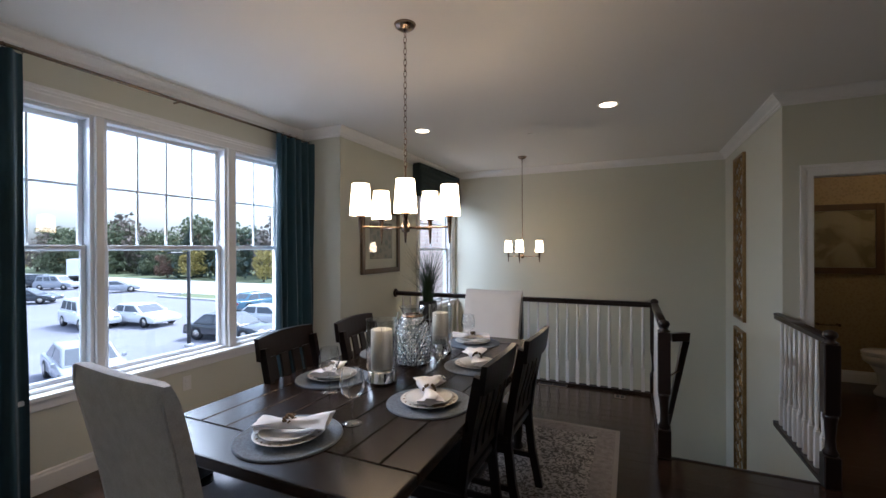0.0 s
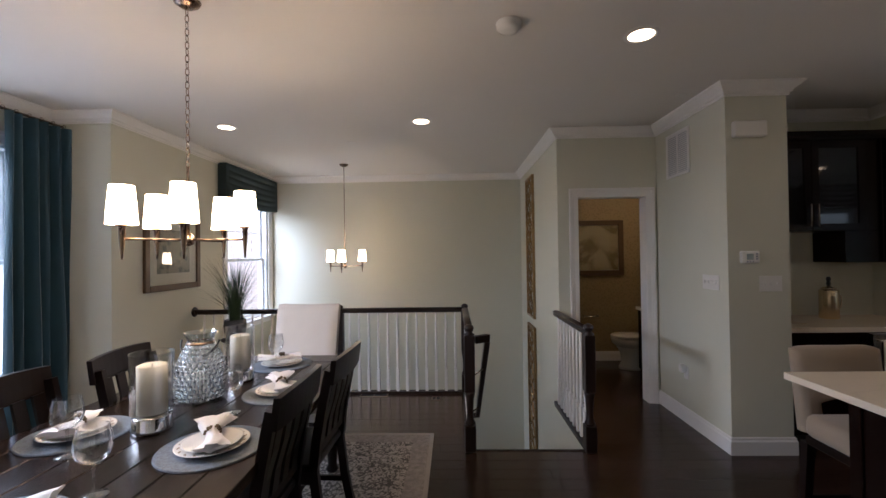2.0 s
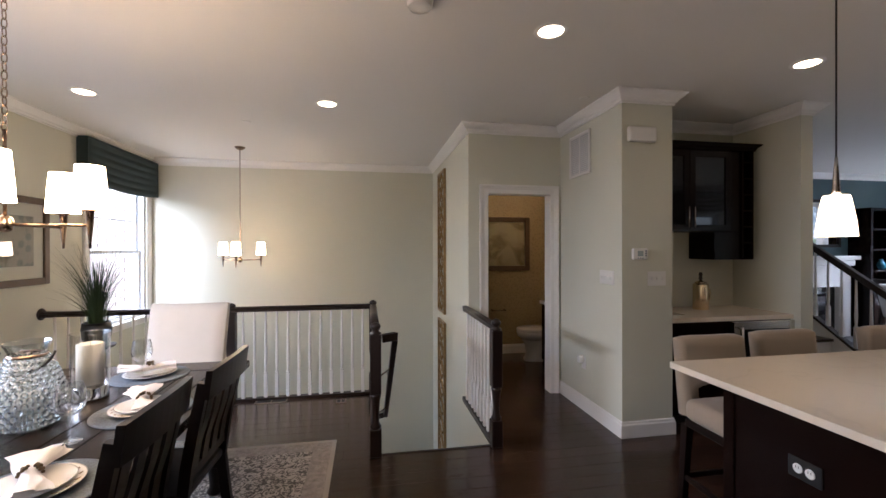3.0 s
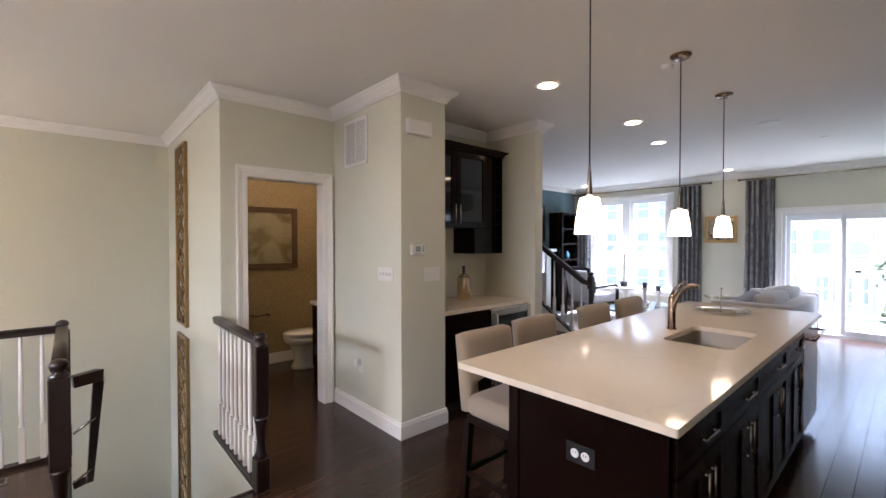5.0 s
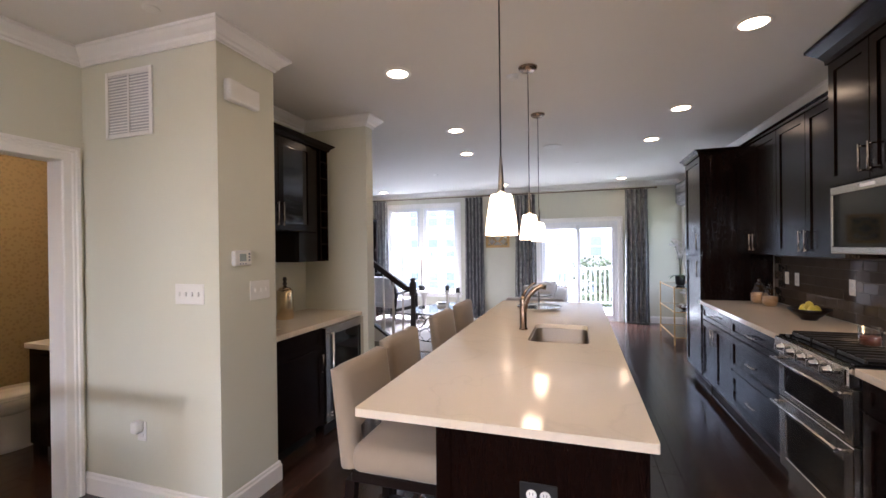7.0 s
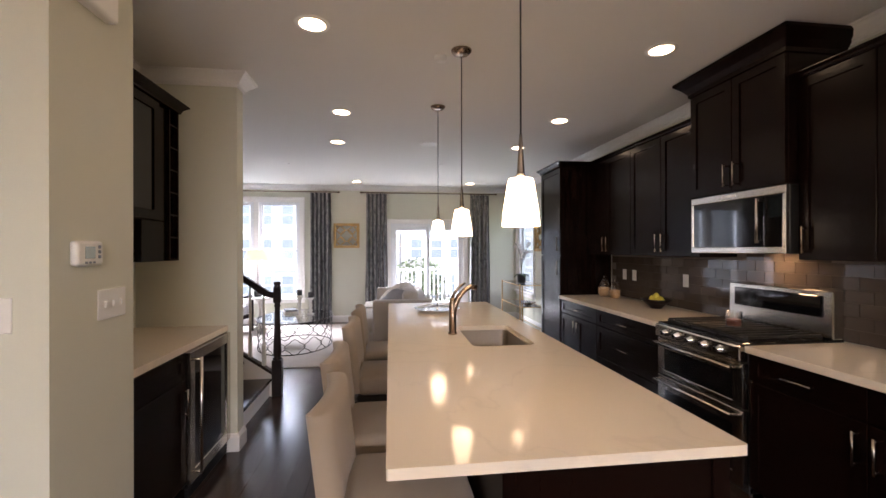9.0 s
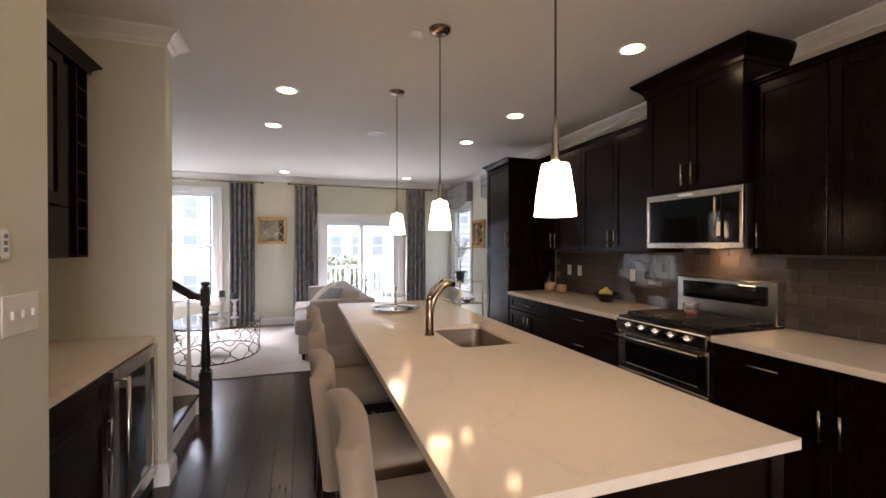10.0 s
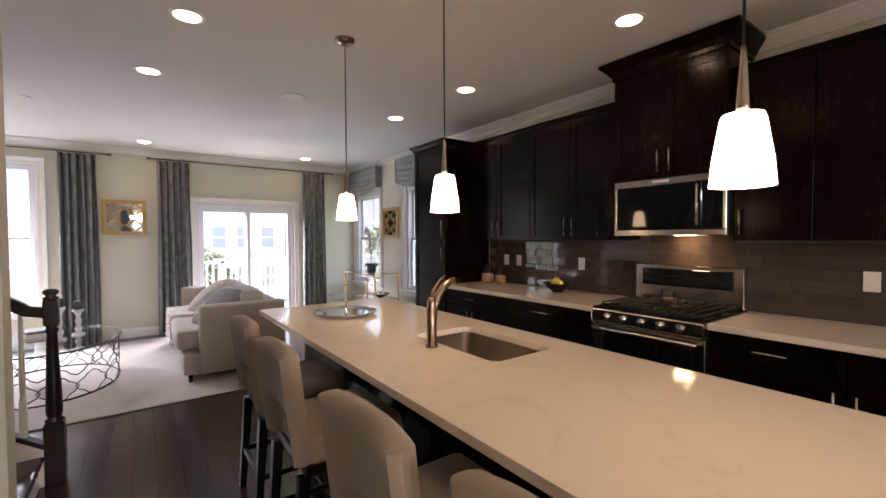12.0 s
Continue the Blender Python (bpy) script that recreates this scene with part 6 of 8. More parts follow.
def framed(name, axis, face, s, a0, a1, z0, z1, fw, fmat, label, depth=0.03, inner=None):
    T = thing(name, label=label, category="picture")
    dirs = [((a0, a0 + fw), (z0, z1)), ((a1 - fw, a1), (z0, z1)), ((a0 + fw, a1 - fw), (z0, z0 + fw)), ((a0 + fw, a1 - fw), (z1 - fw, z1))]

    def b(u, v, d0, d1, bev=0.0):
        l, h = sorted((face + s * d0, face + s * d1))
        return one((u[0], l, v[0]), (u[1], h, v[1]), bev, 2) if axis == "x" else one((l, u[0], v[0]), (h, u[1], v[1]), bev, 2)

    for u, v in dirs:
        part("frame", b(u, v, 0.003, depth, 0.006), fmat, T)
    r = inner
    part("panel", b((a0 + fw, a1 - fw), (z0 + fw, z1 - fw), 0.003, depth * 0.45), r[0], T)
    if len(r) > 1:
        k = r[2]
        part("print", b((a0 + fw + k, a1 - fw - k), (z0 + fw + k, z1 - fw - k), depth * 0.46, depth * 0.5), r[1], T)
    return T, b


M_MATBOARD = mat("cream_mat_board", (0.6, 0.56, 0.5), 0.8, vary=0.03, bump=0)
M_ARTBLUE = patterned("blue_grey_trellis_print", (0.12, 0.125, 0.13), (0.26, 0.235, 0.2), (12, 12, 12), 0.5, "voronoi", 0)
T, b = framed("framed_print", "y", PICX, 1, 4.11, 4.945, 1.18, 1.955, 0.06, M_FRAMEWOOD, "bronze framed trellis print behind glass", 0.035, (M_MATBOARD, M_ARTBLUE, 0.11))
part("glass", b((4.17, 4.885), (1.24, 1.895), 0.02, 0.022), M_PANE, T)


def strip_art(y0, y1, z0, z1):
    """Pierced gold lattice panel on the stair wall."""
    T = thing("lattice_panel", (STRIPX - 0.022, (y0 + y1) / 2, z0), label="tall pierced gold lattice wall panel", category="wall art", group="lattice panels")
    h, w = z1 - z0, (y1 - y0) / 2
    part("frame", boxes([((-0.012, -w, 0), (0.02, -w + 0.03, h)), ((-0.012, w - 0.03, 0), (0.02, w, h)), ((-0.012, -w + 0.03, 0), (0.02, w - 0.03, 0.03)), ((-0.012, -w + 0.03, h - 0.03), (0.02, w - 0.03, h))], 0.003), M_GOLD, T)
    n = round((h - 0.06) / 0.26)
    ch = (h - 0.06) / n
    for k in range(n):
        zc = 0.03 + ch * (k + 0.5)
        pts = []
        for i in range(24):
            a = 2 * math.pi * i / 24
            r = 1 + 0.28 * math.cos(4 * a)
            pts.append((0.0, (w - 0.03) * 0.82 * r * math.cos(a) / 1.28, zc + ch * 0.5 * r * math.sin(a) / 1.28))
        part("quatrefoil", tube(pts, 0.009, 0.011, n=6, closed=True, up=(1, 0, 0)), M_GOLD, T)
        for s in (-1, 1):
            part("diagonal", tube([(0.006, -s * (w - 0.03), zc - ch / 2), (0.006, s * (w - 0.03), zc + ch / 2)], 0.006, n=6, up=(1, 0, 0)), M_GOLD, T)


strip_art(5.74, 6.22, 0.65, 2.52)
strip_art(5.74, 6.22, -1.75, 0.54)

# tall grass in a dark pot on a pedestal by the stair railing
gp = thing("potted_grass", (-1.95, 4.62, 0), label="tall ornamental grass in a dark pot on a stand", category="plant")
part("stand", turned([(0.13, 0), (0.13, 0.02), (0.03, 0.05), (0.025, 0.6), (0.13, 0.64), (0.14, 0.66)], 20), M_CHAIRWOOD, gp)
part("pot", turned([(0.075, 0.66), (0.1, 0.72), (0.11, 0.8), (0.1, 0.86), (0.09, 0.86), (0.06, 0.83)], 24), M_BLACK, gp)
bm = bmesh.new()
rg = random.Random(11)
for i in range(260):
    a, r0 = rg.uniform(0, 6.28), rg.uniform(0, 0.06)
    lean, hgt = rg.uniform(0.03, 0.42), rg.uniform(0.35, 0.78)
    x0, y0 = r0 * math.cos(a), r0 * math.sin(a)
    a2 = a + rg.uniform(-0.5, 0.5)
    ww = rg.uniform(0.003, 0.006)
    px, py = -math.sin(a2) * ww, math.cos(a2) * ww
    prev = None
    for k in range(5):
        t = k / 4
        x, y, z = x0 + lean * t * t * math.cos(a2), y0 + lean * t * t * math.sin(a2), 0.82 + hgt * t - 0.12 * lean * t ** 3
        s = 1 - 0.9 * t
        cur = (bm.verts.new((x - px * s, y - py * s, z)), bm.verts.new((x + px * s, y + py * s, z)))
        if prev:
            bm.faces.new((prev[0], prev[1], cur[1], cur[0]))
        prev = cur
part("blades", bm, M_GRASSLEAF, gp)

# floor vents
M_VENT = mat("tan_metal_register", (0.3, 0.25, 0.2), 0.45, 0.3, vary=0.15, bump=0.02)
for x, y, w in ((-0.55, 4.82, 0.15), (0.12, 4.7, 0.05)):
    fv = thing("floor_vent", (x, y, 0.0), label="slotted metal floor register in the wood floor", category="vent")
    part("plate", one((-w, -0.05, 0.0015), (w, 0.05, 0.006), 0.002), M_VENT, fv)
    part("slots", boxes([((-w + 0.015, -0.035, 0.0062), (-0.006, 0.035, 0.0075)), ((0.006, -0.035, 0.0062), (w - 0.015, 0.035, 0.0075))]), M_BLACK, fv)


# ---- stair railings ----
def newel_mesh():
    bm = one((-0.042, -0.042, 0.0), (0.042, 0.042, 0.2), 0.005)
    box(bm, (-0.04, -0.04, 0.45), (0.04, 0.04, 0.88), 0.005)
    lathe(bm, [(0.038, 0.2), (0.041, 0.215), (0.028, 0.24), (0.025, 0.3), (0.032, 0.4), (0.039, 0.43), (0.037, 0.45)], 18)
    lathe(bm, [(0.039, 0.88), (0.043, 0.888), (0.024, 0.9), (0.022, 0.912), (0.036, 0.925), (0.038, 0.94), (0.03, 0.955), (0.016, 0.962), (0.006, 0.966)], 18)
    return bm


def baluster_mesh(h):
    bm = one((-0.0165, -0.0165, 0.0), (0.0165, 0.0165, 0.24), 0.003)
    lathe(bm, [(0.014, 0.24), (0.017, 0.25), (0.011, 0.265), (0.013, 0.3), (0.015, 0.36), (0.0125, 0.55), (0.009, h)], 10)
    return bm


def railing(name, p, q, newels, label, ztop=0.92, skip=0.105):
    T = thing(name, (p[0], p[1], 0), label=label, category="railing")
    d = Vector((q[0] - p[0], q[1] - p[1], 0))
    L = d.length
    u = d / L
    for s in newels:
        part("newel_post", newel_mesh(), M_RAILWOOD, T, "dark turned newel post", pose(u.x * s, u.y * s, 0))
    bm = bmesh.new()
    sweep(bm, [(0, 0, ztop - 0.022), (d.x, d.y, ztop - 0.022)], 0.026, 0.02, square=True)
    sweep(bm, [(0, 0, ztop - 0.004), (d.x, d.y, ztop - 0.004)], 0.033, 0.014, n=10)
    part("handrail", bm, M_RAILWOOD, T, "dark moulded handrail")
    part("shoe_rail", tube([(0, 0, 0.014), (d.x, d.y, 0.014)], 0.032, 0.013, square=True), M_RAILWOOD, T)
    stops = [0.0] + [s for s in newels if 0.02 < s < L - 0.02] + [L]
    me = mesh_of("baluster", baluster_mesh(ztop - 0.06), M_TRIM)
    for a, b in zip(stops, stops[1:]):
        k = max(1, round((b - a) / skip) - 1)
        for i in range(1, k + 1):
            s = a + (b - a) * i / (k + 1)
            ob = new("baluster", me)
            ob.parent = T
            ob.matrix_basis = pose(u.x * s, u.y * s, 0.027)
            tagged(ob, "white turned baluster")
    return T


railing("stair_railing", (0.433, 4.88), (PICX + 0.005, 4.88), (0.0, 1.363), "dark wooden stair railing with white balusters")
railing("stair_railing", (0.433, 3.555), (0.433, 4.83), (0.0,), "dark wooden stair railing with white balusters")
railing("stair_railing", (1.335, 3.535), (1.335, DOORY - 0.004), (0.0,), "short dark stair railing with white balusters at the powder room")
rs = turned([(0.055, 0.0), (0.055, 0.008), (0.046, 0.014), (0.04, 0.02)], 24)
bmesh.ops.transform(rs, matrix=pose(PICX + 0.002, 4.88, 0.905, 0, 90), verts=rs.verts)
solid("rail_rosette", rs, M_RAILWOOD, "round dark wooden rosette behind the stair handrail", "rosette")
hr = thing("stair_handrail", (0.58, 3.6, 0), label="dark wooden handrail descending into the stairwell", category="handrail")
part("rail", tube([(-0.1, -0.02, 0.84), (0.0, 0.0, 0.85), (0.0, 0.08, 0.82), (0.0, 1.75, -0.42), (-0.1, 1.76, -0.44)], 0.022, 0.028, square=True), M_RAILWOOD, hr)
for t in (0.25, 0.8):
    part("bracket", tube([(0.0, 0.08 + 1.67 * t, 0.79 - 1.24 * t), (-0.1, 0.08 + 1.67 * t, 0.72 - 1.24 * t)], 0.008, n=6), M_NICKEL, hr)
# flight going down
dn = thing("stairs_down", (0.88, 3.557, LOW), label="dark wood treads going down with white risers", category="stairs")
for i in range(9):
    z, y = -0.18 * (i + 1), 3.557 + 0.25 * i
    wpart("tread", one((0.472, y - 0.0, z - 0.03), (1.308, y + 0.275, z), 0.005), M_FLOOR, dn)
    wpart("riser", one((0.472, y + 0.25, z - 0.18), (1.308, y + 0.268, z - 0.031)), M_TRIM, dn)
wpart("landing", one((0.472, 3.557 + 2.27, -1.83), (STRIPX - 0.001, FARY - 0.001, -1.8)), M_FLOOR, dn)
wpart("support", boxes([((0.475, 3.57 + 0.25 * i, LOW), (1.305, 3.8 + 0.25 * i, -0.23 - 0.18 * i)) for i in range(9)]), M_TRIM, dn)
solid("stair_nosing", one((0.47, 3.545, -0.045), (1.3, 3.575, 0.002), 0.006), M_RAILWOOD, "dark wooden landing nosing at the stair head", "trim", kind="structure")

# ---- powder room ----
M_SKETCH = patterned("faded_rose_painting", (0.24, 0.19, 0.11), (0.42, 0.35, 0.23), (2.2, 2.2, 2.2), 0.25, "persian", 0)
T, b = framed("framed_painting", "x", 6.2, -1, 1.93, 2.67, 1.18, 1.94, 0.07, M_FRAMEWOOD, "brown-gold framed pale rose painting behind glass", 0.035, (M_MATBOARD, M_SKETCH, 0.002))
part("glass", b((2.0, 2.6), (1.25, 1.87), 0.02, 0.022), M_PANE, T)
to = thing("toilet", (2.78, 5.8, 0), label="white porcelain toilet with closed lid", category="toilet")
part("pedestal", turned([(0.15, 0), (0.15, 0.03), (0.12, 0.1), (0.13, 0.2), (0.18, 0.3), (0.19, 0.38)], 28, (-0.16, 0, 0), True, 1.25, 0.8), M_WHITE, to)
part("rear_base", one((-0.1, -0.12, 0), (0.2, 0.12, 0.36), 0.03, 3), M_WHITE, to)
part("bowl", turned([(0.14, 0.28), (0.19, 0.33), (0.2, 0.385), (0.19, 0.395)], 32, (-0.18, 0, 0), True, 1.3, 0.95), M_WHITE, to)
part("seat", turned([(0.19, 0.396), (0.203, 0.402), (0.2, 0.415)], 32, (-0.18, 0, 0), True, 1.3, 0.95), M_WHITE, to)
part("lid", turned([(0.2, 0.416), (0.203, 0.424), (0.19, 0.436), (0.05, 0.44)], 32, (-0.18, 0, 0), True, 1.3, 0.95), M_WHITE, to)
tk = part("tank", one((0.2, -0.2, 0.36), (0.4, 0.2, 0.74), 0.03, 3), M_WHITE, to)
part("tank_lid", one((0.19, -0.21, 0.74), (0.41, 0.21, 0.775), 0.012, 2), M_WHITE, tk)
part("flush_lever", tube([(0.195, 0.14, 0.68), (0.17, 0.14, 0.68), (0.165, 0.08, 0.675)], 0.008, n=6), M_CHROME, tk)
va = thing("vanity", (2.9, 5.2, 0), label="dark wooden powder room vanity with white top", category="vanity")
part("body", one((-0.36, -0.3, 0.1), (0.295, 0.26, 0.8), 0.004), M_ESPRESSO, va)
part("top", one((-0.38, -0.32, 0.8), (0.298, 0.28, 0.84), 0.006, 2), M_WHITE, va)
for s in (-1, 1):
    part("door", one((-0.375, -0.15 + s * 0.14 - 0.125, 0.14), (-0.361, -0.15 + s * 0.14 + 0.125, 0.76), 0.003), M_ESPRESSO, va)
    part("foot", one((-0.34, s * 0.24 - 0.03, 0), (-0.28, s * 0.24 + 0.03, 0.1), 0.004), M_ESPRESSO, va)
tw = thing("paper_holder", (2.2, 6.2, 0.62), label="nickel paper holder bar on the wallpapered wall", category="towel bar")
for s in (-1, 1):
    part("post", tube([(s * 0.09, -0.003, 0), (s * 0.09, -0.06, 0)], 0.014, n=10), M_NICKEL, tw)
part("bar", tube([(-0.1, -0.058, 0), (0.1, -0.058, 0)], 0.008, n=8), M_NICKEL, tw)
fl = thing("flower_vase", (2.72, 5.1, 0.84), label="small white flowers in a glass vase on the vanity", category="vase")
part("vase", turned([(0.03, 0), (0.045, 0.04), (0.03, 0.1), (0.035, 0.12)], 18), M_CLEAR, fl)
bm = bmesh.new()
for i in range(40):
    a, r, z = rg.uniform(0, 6.28), rg.uniform(0, 0.07), rg.uniform(0.14, 0.26)
    bmesh.ops.create_icosphere(bm, subdivisions=1, radius=0.014, matrix=Matrix.Translation((r * math.cos(a), r * math.sin(a), z)))
part("blooms", bm, M_PETAL, fl)
# fill lamp out of view, added to brighten the powder room
pl = thing("powder_sconce", (2.6, 5.2, H), label="unseen ceiling lamp added to light the powder room", category="ceiling light")
part("base", turned([(0.07, -0.02), (0.08, -0.001)], 24), M_BRONZE, pl)
part("shade", turned([(0.04, -0.12), (0.1, -0.1), (0.12, -0.03), (0.1, -0.021)], 28), M_SHADE, pl)

# ---- stairs going up beside the bar ----
up = thing("stairs_up", (4.7, 3.6, 0), label="dark wood stair treads with white risers going up", category="stairs")
SU0, SU1 = NICHE_R + 0.127, 5.2
for i in range(9):
    z, y = 0.18 * (i + 1), 3.58 + 0.26 * i
    wpart("riser", one((SU0, y, 0.18 * i), (SU1, y + 0.018, z - 0.03)), M_TRIM, up)
    wpart("tread", one((SU0, y - 0.025, z - 0.03), (SU1, y + 0.262, z), 0.008, 2), M_FLOOR, up)
wpart("stringer", boxes([((SU0, 3.6 + 0.26 * i, 0.0), (SU1 - 0.004, 3.6 + 0.26 * (i + 1), 0.18 * (i + 1) - 0.031)) for i in range(9)]), M_TRIM, up, "white closed stringer")
ur = thing("stair_railing_up", (5.235, 3.51, 0), label="dark stair railing with white balusters climbing the stairs", category="railing")
bm = one((-0.046, -0.046, 0.0), (0.046, 0.046, 0.36), 0.006)
lathe(bm, [(0.042, 0.36), (0.046, 0.372), (0.03, 0.388), (0.038, 0.405), (0.04, 0.44), (0.034, 0.6), (0.028, 0.78), (0.024, 0.88), (0.033, 0.9), (0.024, 0.915), (0.032, 0.93)], 18)
box(bm, (-0.034, -0.034, 0.93), (0.034, 0.034, 1.08), 0.006)
lathe(bm, [(0.034, 1.08), (0.039, 1.088), (0.022, 1.1), (0.036, 1.115), (0.038, 1.126), (0.028, 1.138), (0.008, 1.142)], 18)
part("newel_post", bm, M_RAILWOOD, ur, "dark turned newel post")
sl = 0.18 / 0.26
pts = [(0, 0.0, 1.0), (0, 0.1, 1.02), (0, 2.3, 1.02 + 2.2 * sl)]
bm = bmesh.new()
sweep(bm, pts, 0.026, 0.03, square=True)
part("handrail", bm, M_RAILWOOD, ur, "dark moulded handrail")
part("sloped_shoe", tube([(0, 0.04, 0.225), (0, 2.3, 0.225 + 2.26 * sl)], 0.034, 0.012, square=True), M_RAILWOOD, ur, "dark sloping shoe rail")
bm = bmesh.new()
side = [[bm.verts.new((x, y, z)) for y, z in ((0.047, 0.0), (2.3, 0.0), (2.3, 0.212 + 2.26 * sl), (0.047, 0.214))] for x in (-0.033, 0.03)]
bm.faces.new(list(reversed(side[0])))
bm.faces.new(side[1])
for i in range(4):
    j = (i + 1) % 4
    bm.faces.new((side[0][i], side[0][j], side[1][j], side[1][i]))
part("skirt_panel", bm, M_TRIM, ur, "white panel under the sloping shoe")
me = mesh_of("baluster", baluster_mesh(0.8), M_TRIM)
for i in range(17):
    y = 0.13 + i * 0.13
    zt = 0.237 + (y - 0.04) * sl
    zr = 1.02 + (y - 0.1) * sl - 0.03
    ob = new("baluster", me)
    ob.parent = ur
    ob.matrix_basis = pose(0, y, zt) @ Matrix.Diagonal((1, 1, (zr - zt) / 0.8, 1))
    tagged(ob, "white turned baluster")

# ---- living room ----
lr = thing("area_rug", (7.8, 3.6, 0), label="large cream area rug in the living room", category="rug")
part("rug_surface", one((-1.6, -1.75, 0.001), (1.35, 2.2, 0.014), 0.005), M_CARPET, lr)
LZ = 0.014


def cushion(lo, hi, puff=0.03):
    """A soft box bulging in its middle."""
    bm = bmesh.new()
    bmesh.ops.create_cube(bm, size=2.0)
    bmesh.ops.subdivide_edges(bm, edges=bm.edges, cuts=6, use_grid_fill=True)
    c = [(a + b) / 2 for a, b in zip(lo, hi)]
    h = [(b - a) / 2 for a, b in zip(lo, hi)]
    for v in bm.verts:
        p = [max(-1, min(1, x)) for x in v.co]
        k = [math.sin(x * math.pi / 2) if abs(x) > 0.7 else x for x in p]
        b = [(1 - p[1] ** 2) * (1 - p[2] ** 2), (1 - p[0] ** 2) * (1 - p[2] ** 2), (1 - p[0] ** 2) * (1 - p[1] ** 2)]
        e = sorted(abs(x) for x in p)
        r = 1 - 0.06 * max(0, e[1] - 0.6) - 0.05 * max(0, e[0] - 0.6)
        v.co = Vector([c[i] + k[i] * h[i] * r + (puff * b[i] * (1 if p[i] > 0 else -1) if abs(p[i]) > 0.99 else 0) for i in range(3)])
    return bm


so = thing("sofa", (7.6, 2.3, LZ), label="greige upholstered sofa with loose cushions and pillows", category="sofa")


def sofa_part(nm, bm, material=None, label=""):
    ob = wpart(nm, bm, material or M_SOFA, so, label)
    return smooth(ob, 60)


sofa_part("base", one((6.66, 1.84, 0.09), (8.7, 2.76, 0.3), 0.015, 2))
sofa_part("arm", one((6.62, 1.8, 0.08), (6.8, 2.62, 0.76), 0.03, 3))
sofa_part("arm", one((8.58, 1.8, 0.08), (8.76, 2.62, 0.76), 0.03, 3))
sofa_part("back", one((6.78, 1.8, 0.08), (8.6, 2.0, 0.74), 0.04, 3))
for x0, x1 in ((6.79, 7.69), (7.69, 8.59)):
    sofa_part("seat_cushion", cushion((x0, 1.98, 0.31), (x1, 2.8, 0.5), 0.02))
    sofa_part("back_cushion", cushion((x0, 1.99, 0.48), (x1, 2.2, 0.84), 0.04))
for x, y in ((6.7, 1.86), (6.7, 2.7), (8.68, 1.86), (8.68, 2.7)):
    wpart("foot", turned([(0.018, LZ), (0.024, 0.09)], 10, (x, y, 0)), M_CHAIRWOOD, so)
M_PILLOWG = mat("grey_pillow_fabric", (0.22, 0.22, 0.23), 0.9, vary=0.15, scale=10, fine=300, bump=0.3)
M_PILLOWP = patterned("grey_ikat_pillow", (0.25, 0.24, 0.24), (0.55, 0.53, 0.5), (12, 12, 12), 0.9, "voronoi", 0.3)
M_FUR = mat("cream_fur_throw", (0.62, 0.57, 0.52), 1.0, vary=0.25, scale=18, fine=160, bump=1.0, sheen=0.5)
for x, y, rz, mt, nm in ((7.05, 2.3, 25, M_PILLOWG, "grey throw pillow on the sofa"), (7.4, 2.32, -8, M_PILLOWP, "patterned grey throw pillow on the sofa"), (8.2, 2.3, -10, M_FUR, "cream fur throw pillow on the sofa")):
    bm = cushion((-0.23, -0.07, -0.23), (0.23, 0.07, 0.23), 0.05)
    bmesh.ops.transform(bm, matrix=pose(0, 0, 0, 48, 0, 0), verts=bm.verts)
    ob = solid("throw_pillow", bm, mt, nm, "pillow", at=pose(x, y + 0.06, 0.65, 0, 0, rz))
    smooth(ob, 60)
bm = bmesh.new()
N = 26
grid = []
rg2 = random.Random(4)
for i in range(N + 1):
    row = []
    for j in range(15):
        x = 7.75 + 0.75 * j / 14
        t = i / N
        if t < 0.4:
            y, z = 2.22 + 0.55 * t / 0.4, 0.525
        else:
            y, z = 2.81 + 0.01 * t, 0.525 - 0.35 * (t - 0.4) / 0.6
        row.append(bm.verts.new((x + 0.01 * rg2.uniform(-1, 1), y + 0.014 * rg2.uniform(-1, 1), z + 0.012 * rg2.uniform(-1, 1))))
    grid.append(row)
for a, b2 in zip(grid, grid[1:]):
    for j in range(14):
        bm.faces.new((a[j], a[j + 1], b2[j + 1], b2[j]))
th = solid("fur_throw", bm, M_FUR, "cream fur throw draped over the sofa seat", "throw")
th.modifiers.new("thickness", "SOLIDIFY").thickness = 0.02

# oval coffee table with a quatrefoil wire drum
ct = thing("coffee_table", (7.45, 3.8, LZ), label="oval glass coffee table on a dark quatrefoil wire base", category="coffee table")
EX, EY = 0.72, 0.54


def oval(k, z, r, nm, n=56):
    part(nm, tube([(k * EX * math.cos(2 * math.pi * i / n), k * EY * math.sin(2 * math.pi * i / n), z) for i in range(n)], r, n=6, closed=True), M_WIRE, ct)


M_WIRE = mat("dark_bronze_wire", (0.035, 0.028, 0.024), 0.4, 0.6, vary=0.2, bump=0.05)
oval(0.96, 0.006, 0.007, "bottom_ring")
oval(1.0, 0.43, 0.009, "top_ring")
part("glass_top", turned([(0.97, 0.434), (0.985, 0.437), (0.985, 0.443), (0.97, 0.446)], 64, (0, 0, 0), True, EX, EY), M_CLEAR, ct)
n = 13
